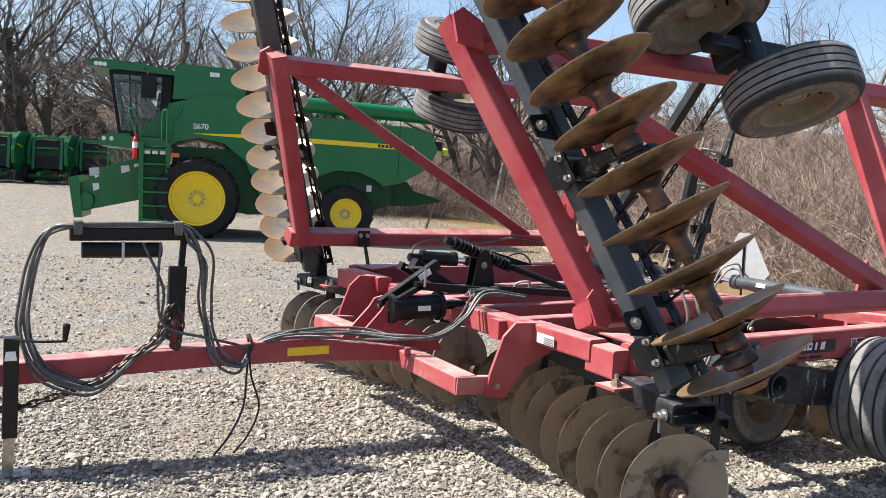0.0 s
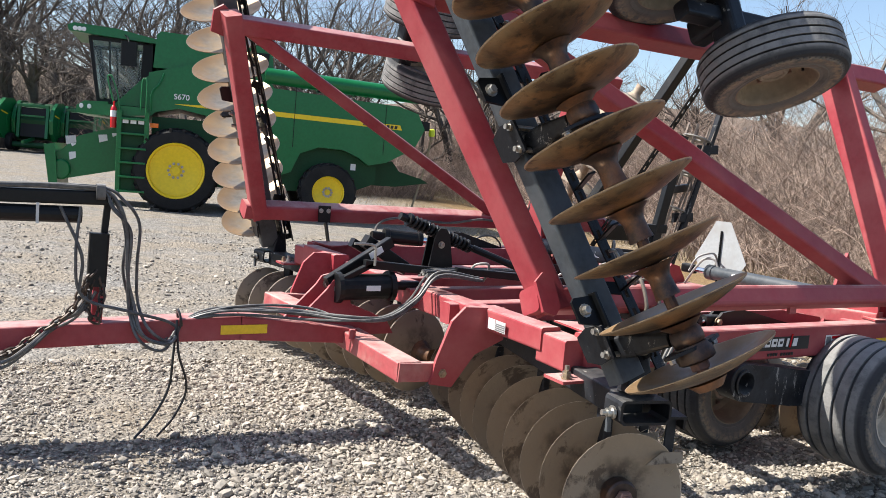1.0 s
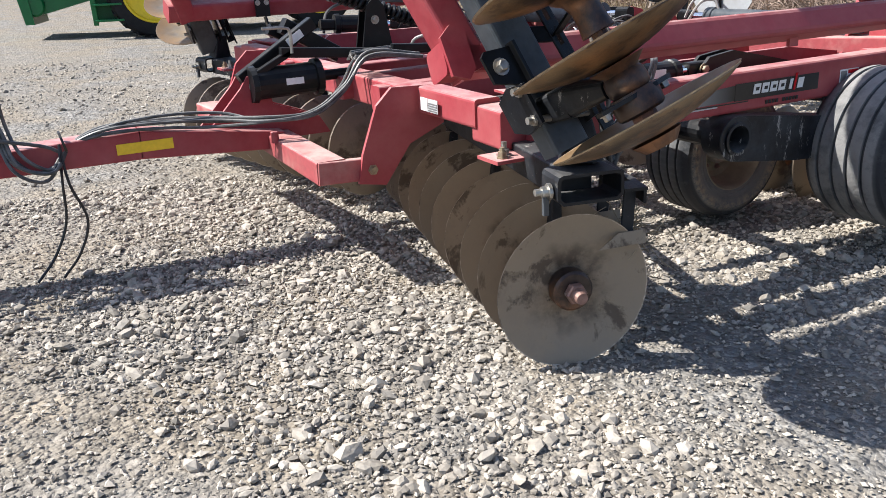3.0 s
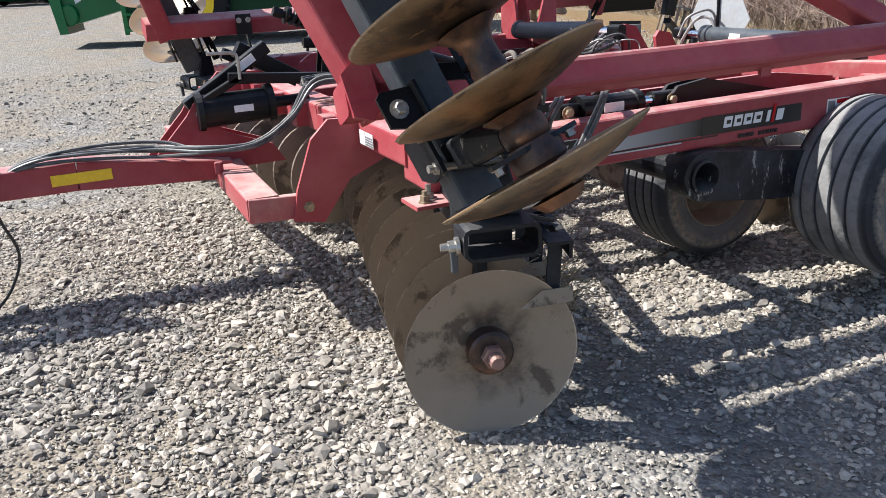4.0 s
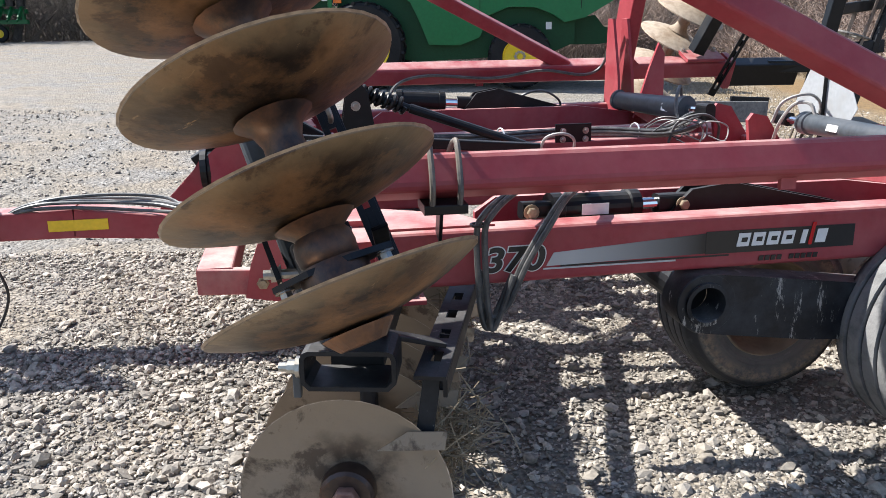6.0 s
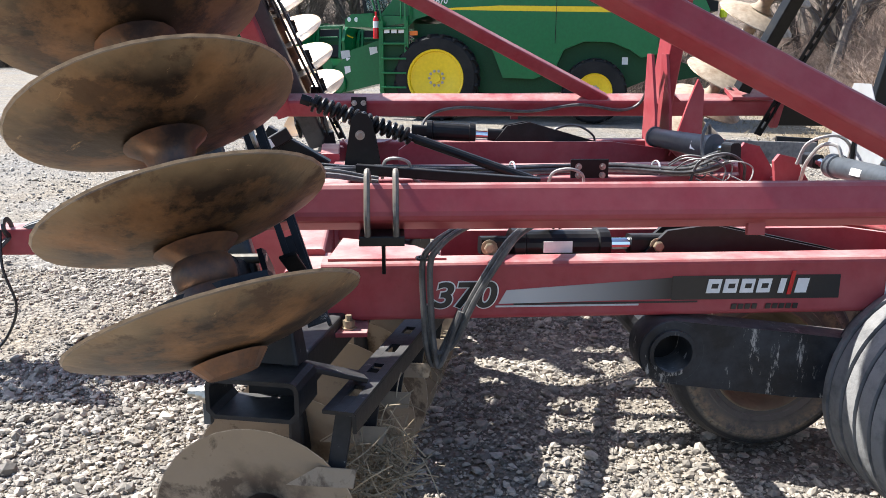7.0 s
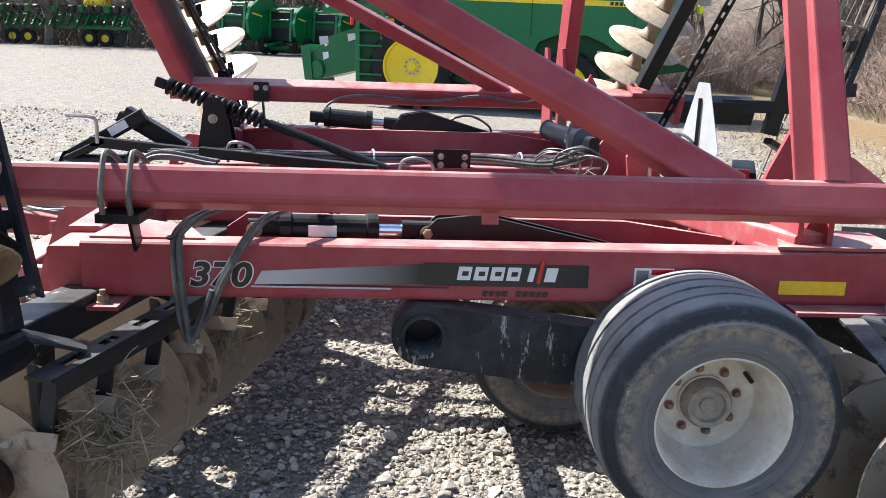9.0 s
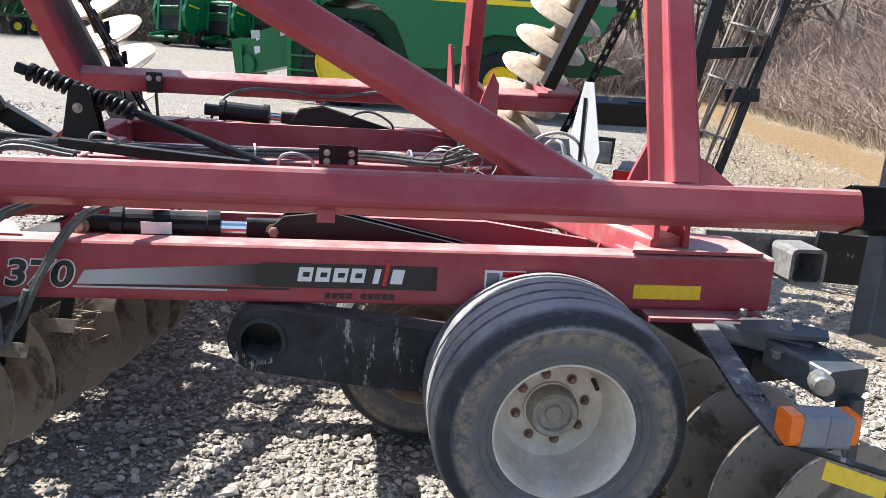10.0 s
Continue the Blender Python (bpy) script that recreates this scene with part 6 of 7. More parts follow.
# front window post band and platform
bm = N()
side(bm, [(-2.12, 2.12), (-2.10, 2.38), (-0.70, 2.36), (-0.70, 2.20), (-1.5, 2.12)], 0.2, 0.74)
cpart("platform", bevel(bm, 0.02), GREEN)
# ladder
bm = N()
for x in (-1.40, -0.70):
    beam(bm, (x, 0.08, 0.36), (x, 0.02, 2.25), 0.05, 0.12, up=(1, 0, 0), c=0.01)
for z in (0.45, 0.78, 1.10, 1.42, 1.75, 2.08):
    beam(bm, (-1.40, 0.06, z), (-0.70, 0.06, z), 0.16, 0.045, c=0.01)
lad = cpart("ladder", bm, GREEN, "green boarding ladder")
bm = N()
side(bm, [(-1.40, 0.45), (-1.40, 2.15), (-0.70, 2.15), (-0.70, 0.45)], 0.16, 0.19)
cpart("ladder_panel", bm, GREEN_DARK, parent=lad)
for k in range(3):
    bm = N()
    side(bm, [(-1.32 + k * 0.2, 1.98), (-1.17 + k * 0.2, 1.98), (-1.17 + k * 0.2, 2.06), (-1.32 + k * 0.2, 2.06)], 0.035, 0.04)
    cpart("sticker", bm, WHITE, parent=lad)
for x0, x1 in ((-1.62, -1.40), (-0.74, -0.74)):
    bm = N()
    tube(bm, [(x1, 0.1, 2.1), (x1 + (x0 - x1) * 0.3, 0.1, 2.6), (x0, 0.1, 3.05), (x0 - 0.05, 0.12, 3.1), (x0 - 0.12, 0.14, 3.02), (x1 - 0.14, 0.15, 2.3)], 0.022, 6, 5)
    cpart("handrail", bm, GREEN, parent=lad)
bm = N()
tube(bm, [(-0.62, 0.2, 2.3), (-0.62, 0.2, 2.75), (-0.45, 0.25, 3.0), (-0.35, 0.3, 3.3)], 0.022, 6, 5)
cpart("handrail", bm, GREEN, parent=lad)
bm = N()
lathe(bm, [(0, 0), (0.075, 0.0), (0.08, 0.03), (0.08, 0.42), (0.05, 0.48), (0.025, 0.5), (0.03, 0.58), (0, 0.6)], (-1.56, 0.1, 1.86), (0, 0, 1), 16)
cpart("fire_extinguisher", bm, RED_LENS, "red fire extinguisher", smooth=True)
bm = N()
lathe(bm, [(0.082, 0.24), (0.083, 0.24), (0.083, 0.38), (0.082, 0.38)], (-1.56, 0.1, 1.86), (0, 0, 1), 16, closed=True)
cpart("extinguisher_label", bm, WHITE)
bm = N()
beam(bm, (-0.62, 0.1, 1.98), (-0.42, 0.1, 1.98), 0.04, 0.10, c=0.01)
cpart("lamp_lens", bm, AMBER)
# feeder house
bm = N()
side(bm, [(-1.2, 1.35), (-1.2, 2.0), (-2.55, 1.62), (-3.0, 1.25), (-3.28, 1.2), (-3.22, 0.62), (-2.9, 0.6), (-1.3, 0.92)], 1.0, 2.5)
feeder = cpart("feeder_house", bevel(bm, 0.03), GREEN, "empty green feeder house")
bm = N()
side(bm, [(-3.24, 0.42), (-3.40, 1.36), (-3.12, 1.42), (-3.02, 0.42)], 0.85, 2.65)
cpart("feeder_face", bevel(bm, 0.03), GREEN, parent=feeder)
bm = N()
lathe(bm, [(0, 0), (0.12, 0), (0.20, 0.0), (0.24, -0.03), (0.24, -0.1), (0, -0.1)], (-2.95, 0.9, 0.82), (0, -1, 0), 24)
cpart("drive_cover", bm, GREEN, parent=feeder)
for (x, z, w, h) in ((-2.75, 1.05, 0.16, 0.2), (-2.7, 1.36, 0.1, 0.08), (-2.0, 1.5, 0.22, 0.2), (-1.65, 1.65, 0.12, 0.1), (-2.85, 1.4, 0.26, 0.22)):
    bm = N()
    side(bm, [(x, z), (x + w, z + 0.06), (x + w * 0.9, z + h), (x - 0.03, z + h * 0.9)], 0.985, 0.99)
    cpart("sticker", bm, WHITE if w != 0.26 else SILVER, parent=feeder)
# auger, stripe, lettering, rear
bm = N()
rod(bm, (1.9, 0.35, 3.55), (5.75, 0.45, 3.42), 0.22, 24)
cpart("unloading_auger", bm, GREEN, "long green unloading auger tube", smooth=True)
bm = N()
for k in range(6):
    beam(bm, (3.2 + 0.3 * k, 0.5, 3.25), (3.3 + 0.3 * k, 0.5, 3.38), 0.2, 0.08, c=0.01)
cpart("engine_deck", bm, MACHINE_BLACK)
bm = N()
side(bm, [(-0.12, 2.53), (1.4, 2.60), (5.3, 2.52), (5.35, 2.39), (1.4, 2.47), (0.3, 2.50)], 0.312, 0.318)
cpart("side_stripe", bm, MACHINE_YELLOW, "yellow side stripe")
for k in range(9):
    if k != 4:
        bm = N()
        x = 4.35 + k * 0.1
        side(bm, [(x, 2.435 - k * 0.003), (x + 0.07, 2.433 - k * 0.003), (x + 0.08, 2.515 - k * 0.003), (x + 0.01, 2.518 - k * 0.003)], 0.304, 0.308)
        cpart("badge", bm, DECAL_BLACK)
t670 = lettering("S670", 0.18, (-0.12, 0.305, 2.63), (1, 0, 0), (0, 0, 1), WHITE, None, "model_number", thick=0.003)
t670.parent = combine
for x in (2.65, 4.9):
    bm = N()
    side(bm, [(x, 1.75), (x + 0.012, 1.75), (x + 0.03, 3.4), (x + 0.018, 3.4)], 0.31, 0.316)
    cpart("panel_gap", bm, MACHINE_BLACK)
bm = N()
side(bm, [(4.6, 0.95), (4.6, 1.5), (5.3, 1.6), (5.5, 1.35), (6.1, 1.2), (6.3, 1.1), (5.4, 0.95)], 0.9, 2.7)
cpart("chopper", bm, GREEN_DARK)
bm = N()
side(bm, [(4.15, 1.30), (4.28, 1.30), (4.28, 1.46), (4.15, 1.46)], 0.545, 0.549)
cpart("sticker", bm, WHITE)
bm = N()
side(bm, [(5.6, 2.4), (5.65, 2.75), (6.15, 2.7), (6.15, 2.45)], 0.6, 2.9)
cpart("rear_hood", bevel(bm, 0.05), MACHINE_BLACK)


def lug_tyre(xx, yy, r, w, rr):
    bm = N()
    lathe(bm, [(rr, -w / 2), (rr * 1.08, -w * 0.52), (r * 0.90, -w / 2), (r * 0.955, -w * 0.40), (r * 0.955, w * 0.40), (r * 0.90, w / 2), (rr * 1.08, w * 0.52), (rr, w / 2)], (xx, yy, r), (0, -1, 0), 48, closed=True)
    return bm


def tyre_lugs(xx, yy, r, w, lugs):
    bm = N()
    for k in range(lugs):
        for sgn in (-1, 1):
            a = 2 * math.pi * (k + (0.5 if sgn > 0 else 0)) / lugs
            b = a + 0.16 * 1.03 / r
            p = [V((xx + math.cos(q) * rad, yy + sgn * off, r + math.sin(q) * rad)) for q, rad, off in ((a, r * 0.97, 0.0), (b, r * 0.95, w * 0.49))]
            out = V((math.cos(a), 0, math.sin(a)))
            beam(bm, p[0], p[1], 0.07 * r, 0.07 * r, up=out, c=0.006)
    return bm


for xx, r, w, rr, lugs in ((0, 0.985, 0.62, 0.635, 20), (3.553, 0.72, 0.50, 0.39, 18)):
    for yy in (0.31, 3.1):
        wh = cpart("wheel", lug_tyre(xx, yy, r, w, rr), TYRE_FAR, "lugged black tractor tyre")
        lug = cpart("lug", tyre_lugs(xx, yy, r, w, lugs), TYRE_FAR, parent=wh)
        tagged(lug, kind="stuff")
        bm = N()
        lathe(bm, [(rr * 1.02, w * 0.50), (rr * 1.0, w * 0.53), (rr * 0.95, w * 0.50), (rr * 0.92, w * 0.36), (rr * 0.55, w * 0.30), (rr * 0.38, w * 0.22), (rr * 0.16, w * 0.22), (rr * 0.15, w * 0.30), (0, w * 0.30)], (xx, yy, r), (0, -1, 0), 40)
        rim = cpart("rim", bm, MACHINE_YELLOW, "yellow steel rim", parent=wh, smooth=True)
        bm = N()
        for k in range(10):
            a = 2 * math.pi * k / 10
            bolt(bm, (xx + math.cos(a) * rr * 0.26, yy - w * 0.225, r + math.sin(a) * rr * 0.26), (0, -1, 0), 0.022, 0.03)
        tagged(cpart("wheel_nut", bm, STEEL, parent=wh), kind="stuff")

# lime marker on a stake beyond the combine
bm = N()
lathe(bm, [(0, 0), (0.07, 0), (0.085, 0.05), (0.08, 0.17), (0.03, 0.2), (0, 0.2)], (0, 0, 2.05), (0, 0, 1), 14)
marker = thing("marker_post", "lime yellow plastic marker on a leaning wooden stake", "marker", at=(11.5, 19.56, 0.25))
mk = part("cap", bm, LIME)
mk.parent = marker
mk.location = (0, 0, 0.22)
bm = N()
tube(bm, [(-0.5, 0.1, 0.0), (-0.15, 0.0, 1.4), (0, 0, 2.3)], 0.03, 6, 4)
lathe(bm, [(0, 0), (0.06, 0), (0.04, -0.16), (0, -0.16)], (0, 0, 2.28), (0, 0, 1), 10)
mk = part("stake", bm, STRAW)
mk.parent = marker


# ---- round balers ----
def baler():
    t = thing("round_baler", "green round baler with a rounded side shield, parked in a row", "baler", "row of balers")

    def bp(name, bm, m, label="", smooth=False):
        ob = part(name, bm, m, None, label, smooth=smooth)
        ob.parent = t
        return ob

    bm = N()
    pts = [(-1.3, 0.75), (-1.35, 1.9), (-1.15, 2.45), (-0.5, 2.75), (0.4, 2.7), (1.05, 2.3), (1.3, 1.7), (1.2, 1.0), (0.7, 0.6), (-0.6, 0.55)]
    for y in (-0.95, 0.95):
        plate(bm, pts, (1, 0, 0), (0, 0, 1), (0, y, 0), 0.18)
    bp("side_shield", bevel(bm, 0.04), GREEN)
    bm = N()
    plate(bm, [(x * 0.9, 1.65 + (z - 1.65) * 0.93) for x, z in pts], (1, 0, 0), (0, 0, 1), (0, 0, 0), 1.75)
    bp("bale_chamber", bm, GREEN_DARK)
    for y in (-0.72, 0.72):
        bm = N()
        beam(bm, (1.25, y, 0.75), (1.05, y, 2.5), 0.16, 0.16, up=(1, 0, 0), c=0.02)
        bp("front_post", bm, GREEN)
    bm = N()
    beam(bm, (1.07, -0.8, 2.45), (1.07, 0.8, 2.45), 0.2, 0.14, c=0.02)
    bp("front_header", bm, GREEN)
    # Flat black plate painted in for the shade inside the open front.
    bm = N()
    plate(bm, [(-0.62, 0.8), (0.62, 0.8), (0.62, 2.35), (-0.62, 2.35)], (0, 1, 0), (-0.1, 0, 1), (1.28, 0, 0.0), 0.02)
    bp("opening_shade", bm, MACHINE_BLACK)
    bm = N()
    beam(bm, (1.24, -0.6, 1.9), (1.24, 0.6, 1.9), 0.05, 0.09, c=0.01)
    bp("roller", bm, GREEN)
    bm = N()
    plate(bm, [(-1.30, 0.9), (-1.30, 1.9), (-1.12, 2.4)] + [(-1.02, 2.36), (-1.2, 1.9), (-1.2, 0.9)], (1, 0, 0), (0, 0, 1), (-0.05, 0, 0), 1.7)
    bp("tailgate", bm, GREEN)
    bm = N()
    lathe(bm, [(0, 0.02), (0.45, 0.02), (0.5, 0.0), (0.5, -0.04)], (-0.1, 1.04, 1.5), (0, 1, 0), 28)
    bp("drive_cover", bm, GREEN)
    bm = N()
    plate(bm, [(-0.2, 1.85), (0.95, 2.05), (0.97, 1.98), (-0.2, 1.78)], (1, 0, 0), (0, 0, 1), (0, 1.045, 0), 0.006)
    bp("side_stripe", bm, MACHINE_YELLOW)
    for y in (-1.2, 1.2):
        bm = N()
        lathe(bm, [(0.2, -0.14), (0.42, -0.14), (0.45, -0.08), (0.45, 0.08), (0.42, 0.14), (0.2, 0.14)], (0.15, y, 0.45), (0, -1, 0), 24, closed=True)
        wv = bp("wheel", bm, TYRE_FAR)
        bm = N()
        lathe(bm, [(0.21, 0.12), (0.18, 0.05), (0, 0.05)], (0.15, y, 0.45), (0, -1, 0), 20)
        rr = part("rim", bm, MACHINE_YELLOW)
        rr.parent = wv
    bm = N()
    beam(bm, (1.0, 0, 0.7), (2.6, 0, 0.5), 0.16, 0.16, c=0.02)
    bp("drawbar", bm, GREEN)
    bm = N()
    rod(bm, (1.5, -0.85, 0.35), (1.5, 0.85, 0.35), 0.16, 14)
    bp("pickup", bm, GREEN_DARK)
    return t


first = baler()
BALERS = ((-2.7, 42.2), (-0.65, 42.5), (1.4, 42.8), (3.5, 43.1), (5.5, 43.5))
for i, (x, y) in enumerate(BALERS):
    m = Matrix.Translation((x, y, ground_z(x, y))) @ Matrix.Rotation(radians(240 + 3 * i), 4, "Z") @ Matrix.Scale(0.92, 4)
    if i == 0:
        first.matrix_basis = m
    else:
        copy_thing(first, m)

# ---- planter ----
planter = thing("row_planter", "folded green row planter with a yellow tank, far across the lot", "planter", at=(0, 0, 0))
planter.matrix_basis = Matrix.Translation((-12.8, 46.0, ground_z(-12.8, 46.0))) @ Matrix.Rotation(radians(-12), 4, "Z")


def pp(name, bm, m, label="", smooth=False):
    ob = part(name, bm, m, None, label, smooth=smooth)
    ob.parent = planter
    return ob


bm = N()
beam(bm, (-3.6, 0, 1.45), (3.6, 0, 1.45), 0.25, 0.22, c=0.02)
beam(bm, (-3.6, 0, 0.95), (3.6, 0, 0.95), 0.2, 0.2, c=0.02)
for x in (-3.4, -1.7, 0.0, 1.7, 3.4):
    beam(bm, (x, 0, 0.9), (x, 0, 1.55), 0.15, 0.15, up=(1, 0, 0), c=0.02)
beam(bm, (0.4, 0.2, 1.0), (0.8, 3.5, 0.6), 0.25, 0.25, c=0.02)
pp("frame", bm, GREEN)
bm = N()
lathe(bm, [(0, -0.65), (0.28, -0.62), (0.40, -0.48), (0.42, 0.48), (0.28, 0.62), (0, 0.65)], (1.5, 0.4, 2.15), (1, 0, 0), 24)
pp("seed_tank", bm, MACHINE_YELLOW, "yellow seed tank", smooth=True)
for k in range(15):
    x = -3.5 + k * 0.5
    bm = N()
    lathe(bm, [(0, 0), (0.2, 0), (0.22, 0.3), (0.15, 0.36), (0, 0.38)], (x, -0.3, 1.68), (0, 0, 1), 12)
    pp("seed_hopper", bm, DECAL_BLACK if k % 3 else GREEN)
    bm = N()
    beam(bm, (x, -0.2, 1.65), (x, -0.7, 1.1), 0.10, 0.2, c=0.02)
    beam(bm, (x, -0.3, 1.35), (x, -0.9, 0.95), 0.06, 0.10, c=0.02)
    pp("row_unit", bm, GREEN)
for x in (-3.0, -2.1, 1.4, 2.3):
    bm = N()
    lathe(bm, [(0.20, -0.13), (0.38, -0.13), (0.41, 0.0), (0.38, 0.13), (0.20, 0.13)], (x, -0.35, 0.41), (0.25, -1, 0), 20, closed=True)
    wv = pp("wheel", bm, TYRE_FAR)
    bm = N()
    lathe(bm, [(0.21, 0.1), (0.18, 0.04), (0, 0.06)], (x, -0.35, 0.41), (0.25, -1, 0), 16)
    q = part("rim", bm, MACHINE_YELLOW)
    q.parent = wv


# ---- woods ----
class Twigs:
    """Gathers thin tapered sticks and makes one mesh of them."""

    def __init__(self):
        self.v, self.f = [], []

    def stick(self, pts, radii, n=3):
        base = len(self.v)
        for i, p in enumerate(pts):
            d = (pts[min(i + 1, len(pts) - 1)] - pts[max(i - 1, 0)]).normalized()
            s = d.orthogonal().normalized()
            u = d.cross(s)
            for k in range(n):
                a = 2 * math.pi * k / n
                self.v.append(p + (s * math.cos(a) + u * math.sin(a)) * radii[i])
        for i in range(len(pts) - 1):
            for k in range(n):
                j = (k + 1) % n
                a, b = base + i * n, base + (i + 1) * n
                self.f.append((a + k, a + j, b + j, b + k))

    def mesh(self, name, m):
        me = bpy.data.meshes.new(name)
        me.from_pydata([tuple(p) for p in self.v], [], self.f)
        me.materials.append(m)
        return me


def grow(tw, limbs, rng, p, d, length, r, depth, spread):
    """One limb and, from along it, its smaller limbs."""
    pts, radii = [p], [r]
    q = p
    seg = 4 if depth > 1 else (3 if depth else 2)
    for i in range(seg):
        d = (d + V((rng.gauss(0, 0.16), rng.gauss(0, 0.16), rng.gauss(0.04, 0.10)))).normalized()
        q = q + d * (length / seg)
        pts.append(q)
        radii.append(r * (1 - 0.75 * (i + 1) / seg) if depth == 0 else r * (1 - 0.5 * (i + 1) / seg))
    (limbs if depth >= 3 else tw).stick(pts, radii, 6 if depth >= 3 else (4 if depth == 2 else 3))
    if depth == 0:
        return
    for i in range(rng.choice((4, 5, 6))):
        t = rng.uniform(0.35, 1.0) * (len(pts) - 1)
        k = min(int(t), len(pts) - 2)
        o = pts[k].lerp(pts[k + 1], t - k)
        side_ = V((rng.gauss(0, 1), rng.gauss(0, 1), rng.gauss(0, 0.45))).normalized()
        nd = (d * rng.uniform(0.5, 1.0) + side_ * spread).normalized()
        grow(tw, limbs, rng, o, nd, length * rng.uniform(0.5, 0.75), radii[k] * rng.uniform(0.4, 0.6), depth - 1, spread)


tree_kinds = []
for k in range(5):
    rng = random.Random(100 + k)
    tw, limbs = Twigs(), Twigs()
    h = rng.uniform(3.6, 5.0)
    grow(tw, limbs, rng, V((0, 0, -0.3)), V((rng.gauss(0, 0.08), rng.gauss(0, 0.08), 1)).normalized(), h, rng.uniform(0.16, 0.26), 4, rng.uniform(0.55, 0.85))
    tree_kinds.append((limbs.mesh("trunk", BARK), tw.mesh("crown", BARK)))


def tree(x, y, k, turn, size):
    t = thing("bare_tree", "leafless grey-brown winter tree at the lot's edge", "tree", "bare trees round the lot")
    for nm, me in zip(("trunk", "crown"), tree_kinds[k]):
        ob = new(nm, me)
        ob.parent = t
    t.matrix_basis = Matrix.Translation((x, y, ground_z(x, y))) @ Matrix.Rotation(turn, 4, "Z") @ Matrix.Scale(size, 4)
    return t


rng = random.Random(21)
spots = []
for i in range(40):
    spots.append((-40 + 54 * (i + rng.random()) / 40, rng.uniform(47, 62), rng.uniform(1.25, 1.8)))
for i in range(26):
    spots.append((-38 + 34 * (i + rng.random()) / 15, rng.uniform(45.5, 50), rng.uniform(1.15, 1.5)))
for i in range(28):
    x = rng.uniform(6, 26)
    spots.append((x, 31 + rng.uniform(0, 12) - max(0, x - 12) * 0.5, rng.uniform(0.8, 1.25)))
for i in range(10):
    y = rng.uniform(8, 32)
    spots.append((15.5 + y * 0.25 + rng.uniform(5, 13), y, rng.uniform(0.7, 1.1)))
for x, y, size in spots:
    tree(x, y, rng.randrange(5), rng.uniform(0, 6.28), size)

# brush: one tangle of stems along the edge
tw, thicket = Twigs(), Twigs()
rng = random.Random(33)
for i in range(22000):
    if i < 13500:
        y = rng.uniform(6, 46)
        f = 12.5 + abs(rng.gauss(0, 4.5))
        h = min(5.6, 0.9 + 0.5 * (f - 12.4)) * rng.uniform(0.5, 1.2)
        f -= 0.10 * max(0.0, y - 9.0)
        x = (f + 0.24 * y) / 0.97
    elif i < 17000:
        x, y = rng.uniform(6, 17), 29 + abs(rng.gauss(0, 4))
        h = rng.uniform(0.8, 2.6)
    else:
        x, y = rng.uniform(-42, 10), 46 + abs(rng.gauss(0, 6))
        h = rng.uniform(1.2, 3.0) + rng.random() ** 2 * 5.0
    b = V((x, y, ground_z(x, y) - 0.05))
    lean = V((rng.gauss(0, 0.5), rng.gauss(0, 0.5), 1)).normalized()
    bend = V((rng.gauss(0, 0.5), rng.gauss(0, 0.5), -0.25))
    pts = [b, b + lean * h * 0.55 + bend * 0.15 * h, b + lean * h + bend * 0.7 * h]
    r = rng.uniform(0.006, 0.016) * (2.0 if i >= 17000 else 1)
    # Far stems go to a darker material that stands for the shade among them.
    dest = tw if i < 17000 else thicket
    dest.stick(pts, [r, r * 0.8, r * 0.35])
    for j in range(3):
        o = pts[1].lerp(pts[2], rng.random())
        d = (lean + V((rng.gauss(0, 0.8), rng.gauss(0, 0.8), rng.gauss(0, 0.4)))).normalized() * h * rng.uniform(0.2, 0.45)
        dest.stick([o, o + d], [r * 0.55, r * 0.2])
brush = new("brush", tw.mesh("brush", BRUSH))
tagged(brush, "dense tangle of bare tan and grey brush", "brush", kind="stuff")
thicket_ob = new("thicket", thicket.mesh("thicket", BARK))
tagged(thicket_ob, "leafless thicket under the far trees, shade put into its dark colour", "brush", kind="stuff")

# dead grass along the lane
tw = Twigs()
rng = random.Random(35)
for i in range(16000):
    y = rng.uniform(5, 46)
    f = rng.choice((rng.uniform(7.6, 10.2), 12.2 + abs(rng.gauss(0, 2.0)), 12.2 + abs(rng.gauss(0, 2.0)), 12.2 + abs(rng.gauss(0, 2.0))))
    x = (f - 0.10 * max(0.0, y - 9.0) + 0.24 * y) / 0.97
    b = V((x, y, ground_z(x, y) - 0.01))
    h = rng.uniform(0.05, 0.16) * (2.2 if f > 12 else 1)
    d = V((rng.gauss(0, 0.5), rng.gauss(0, 0.5), 1)).normalized() * h
    tw.stick([b, b + d + V((d.x, d.y, 0)) * 0.4], [0.006, 0.002])
grass = new("dead_grass", tw.mesh("dead_grass", GRASS))
tagged(grass, "short dead tan grass beside the dirt lane", "grass", kind="stuff")

# wooded rise in the distance
bm = N()
ridge = []
for i in range(90):
    a = radians(-75 + i * 150 / 89)
    rad = 84
    top = 8.6 + 1.8 * noise.noise((i * 0.31, 0, 0)) + 1.1 * noise.noise((i * 0.9, 3, 0))
    row = []
    for j, (dr, hh) in enumerate(((0, -2), (2, top * 0.55), (5, top * 0.9), (9, top))):
        row.append(bm.verts.new((5 + (rad + dr) * math.sin(a), (rad + dr) * math.cos(a), hh)))
    ridge.append(row)
for i in range(89):
    for j in range(3):
        bm.faces.new((ridge[i][j], ridge[i][j + 1], ridge[i + 1][j + 1], ridge[i + 1][j]))
FARWOOD = mat("far_bare_woods", (0.055, 0.044, 0.038), 0.95, vary=0.5, scale=0.2, tint=(0.10, 0.08, 0.067), tint_scale=0.35, tint_at=0.52, tint_soft=0.08, bump=1.0, bump_scale=1.5)
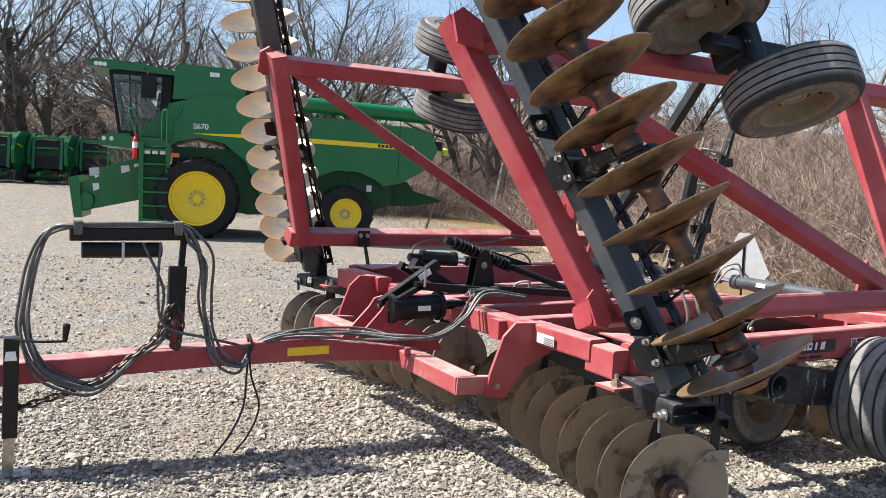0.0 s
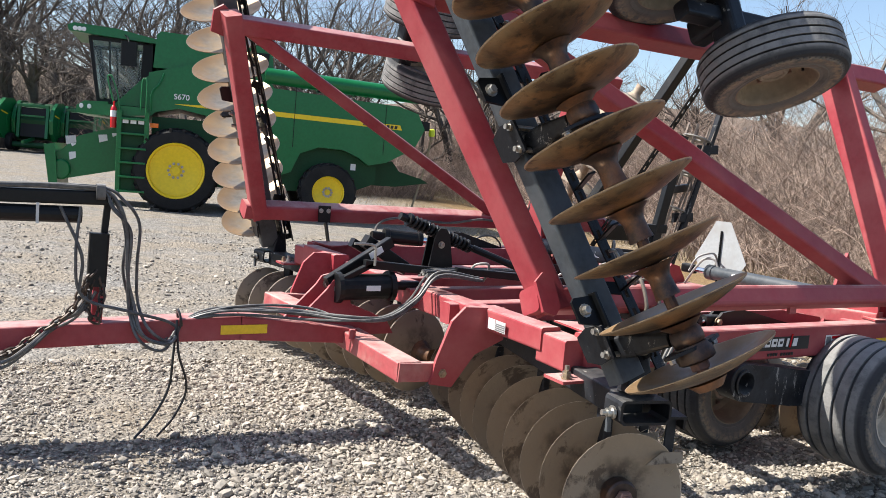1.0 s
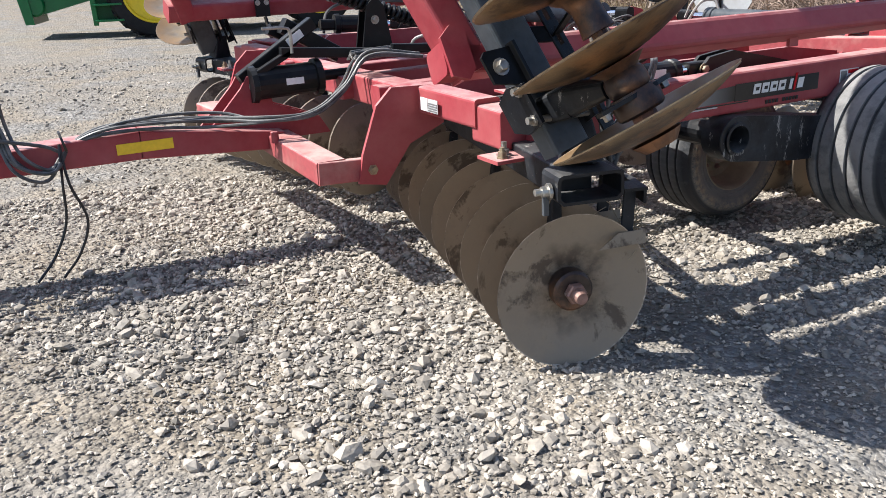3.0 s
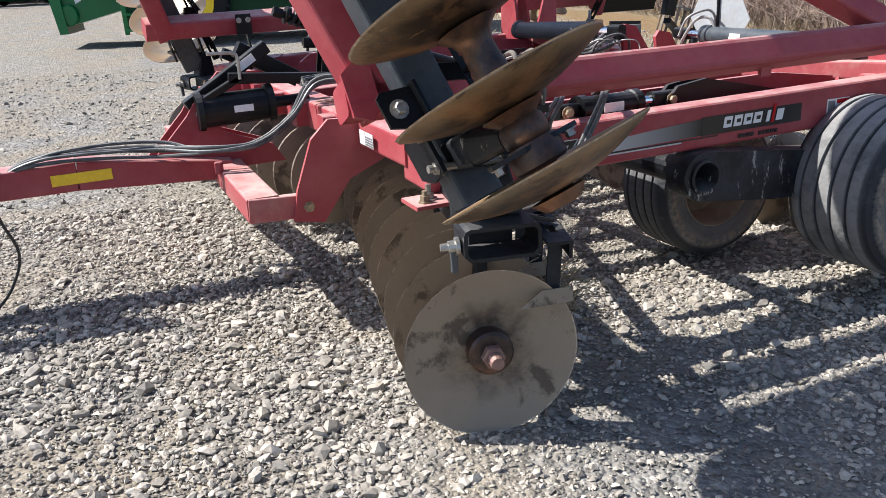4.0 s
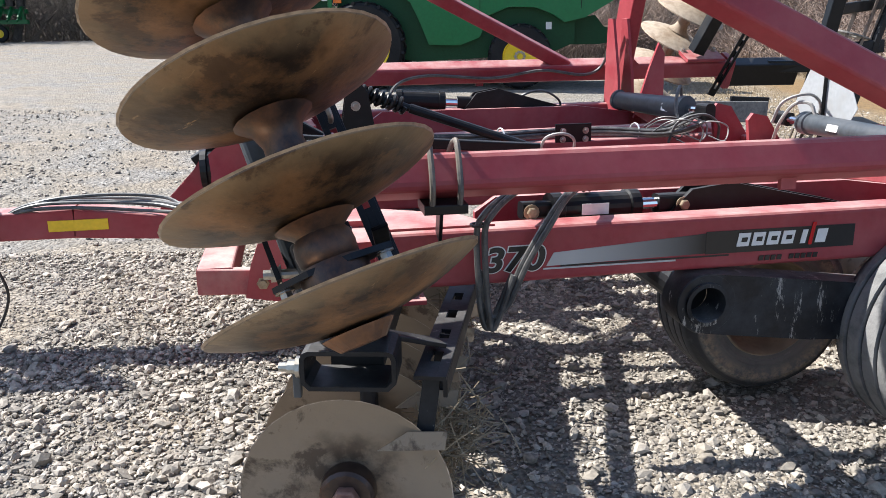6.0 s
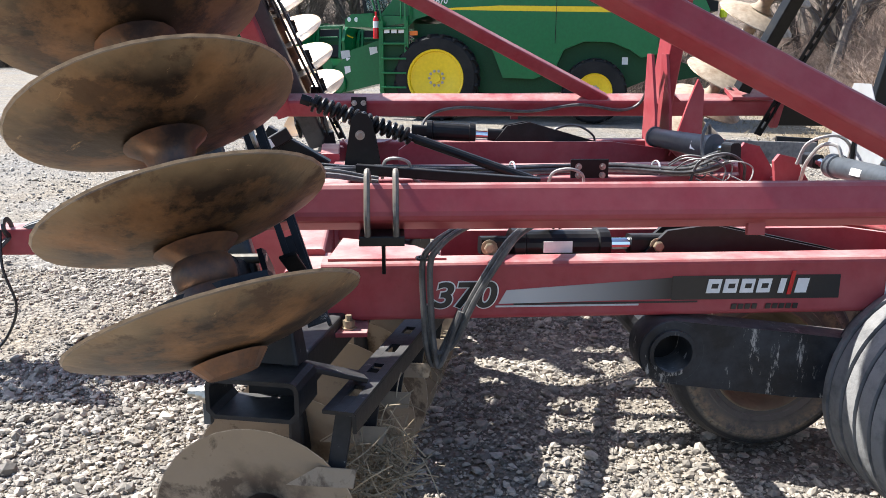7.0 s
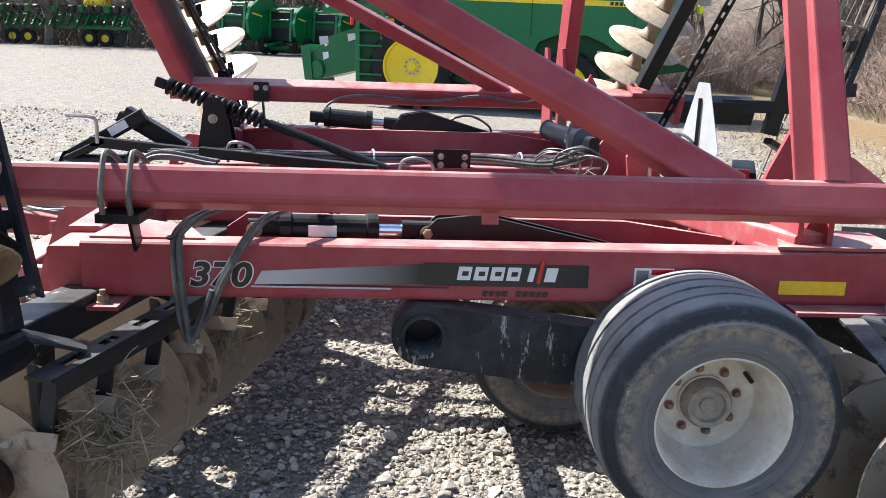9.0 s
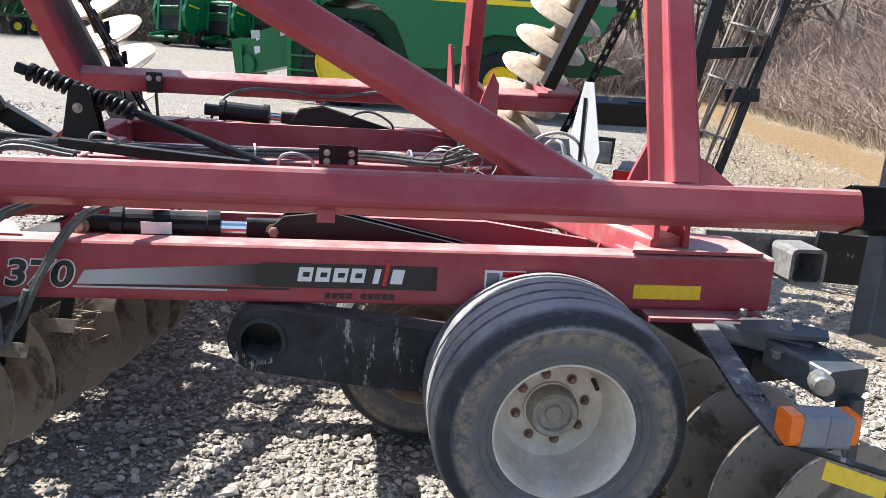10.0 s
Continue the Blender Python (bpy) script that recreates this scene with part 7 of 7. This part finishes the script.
tagged(part("backdrop", bm, FARWOOD, smooth=True), "distant grey-brown leafless woods", "woods", kind="structure")


# ---- gravel ----
def gravel():
    """Loose crushed stones over the part of the lot that the camera passes, in one mesh: angular stones and, between them, small chips."""
    r = np.random.default_rng(7)
    forms = []
    ico = bmesh.new()
    bmesh.ops.create_icosphere(ico, subdivisions=1, radius=1.0)
    ico.verts.ensure_lookup_table()
    forms.append((np.array([v.co[:] for v in ico.verts]), np.array([[v.index for v in f.verts] for f in ico.faces])))
    ico.free()
    octa = np.array([(1, 0, 0), (0, 1, 0), (-1, 0, 0), (0, -1, 0), (0, 0, 1), (0, 0, -1)], float)
    forms.append((octa, np.array([(0, 1, 4), (1, 2, 4), (2, 3, 4), (3, 0, 4), (1, 0, 5), (2, 1, 5), (3, 2, 5), (0, 3, 5)])))
    verts, faces, base = [], [], 0
    for (iv, fi), near, far, mid, sigma, lo, hi, bias in ((forms[0], 36000, 17000, 0.0138, 0.38, 0.008, 0.036, 0.06), (forms[1], 125000, 24000, 0.0074, 0.40, 0.004, 0.020, 0.45)):
        x = np.concatenate([r.uniform(0.2, 8.6, near), r.uniform(-3.5, 12.5, far), r.uniform(9.0, 15.5, 5000)])
        y = np.concatenate([r.uniform(1.3, 7.0, near), r.uniform(0.8, 16.0, far), r.uniform(6.0, 17.0, 5000)])
        patch = np.array([noise.noise((a * 0.8, b * 0.8, 5.0)) for a, b in zip(x, y)])
        packed = np.clip((3.7 - y) / 1.0, 0, 1) * np.clip((4.9 - x) / 1.2, 0, 1)
        keep = r.uniform(-0.55, 0.35, len(x)) < patch + bias - (0.34 if bias < 0.2 else 0.10) * packed
        keep &= (0.97 * x - 0.24 * y + 0.10 * np.maximum(y - 9.0, 0)) < 10.6
        x, y = x[keep], y[keep]
        n = len(x)
        size = np.clip(r.lognormal(math.log(mid), sigma, n), lo, hi)
        z = np.array([ground_z(a, b) for a, b in zip(x, y)]) - 0.010
        pts = iv[None] * r.uniform(0.62, 1.25, (n, len(iv), 1))
        pts = pts * (size[:, None] * np.stack([r.uniform(0.9, 1.5, n), r.uniform(0.7, 1.1, n), r.uniform(0.45, 0.85, n)], 1))[:, None, :]
        a = r.uniform(0, 2 * np.pi, n)
        t = r.normal(0, 0.3, n)
        ct, st = np.cos(t)[:, None], np.sin(t)[:, None]
        px, pz = pts[..., 0] * ct - pts[..., 2] * st, pts[..., 0] * st + pts[..., 2] * ct
        ca, sa = np.cos(a)[:, None], np.sin(a)[:, None]
        out = np.stack([px * ca - pts[..., 1] * sa + x[:, None], px * sa + pts[..., 1] * ca + y[:, None], pz + (z + size * 0.35)[:, None]], -1)
        verts.append(out.reshape(-1, 3))
        faces.append((fi[None] + (np.arange(n) * len(iv))[:, None, None]).reshape(-1, 3) + base)
        base += n * len(iv)
    verts, faces = np.concatenate(verts), np.concatenate(faces)
    me = bpy.data.meshes.new("gravel")
    me.vertices.add(len(verts))
    me.vertices.foreach_set("co", verts.astype(np.float32).ravel())
    me.loops.add(faces.size)
    me.loops.foreach_set("vertex_index", faces.astype(np.int32).ravel())
    me.polygons.add(len(faces))
    me.polygons.foreach_set("loop_start", np.arange(0, faces.size, 3, dtype=np.int32))
    me.update(calc_edges=True)
    me.shade_flat()
    me.materials.append(STONE)
    return tagged(new("gravel", me), "loose pale crushed limestone chips", "gravel", kind="stuff")


gravel()
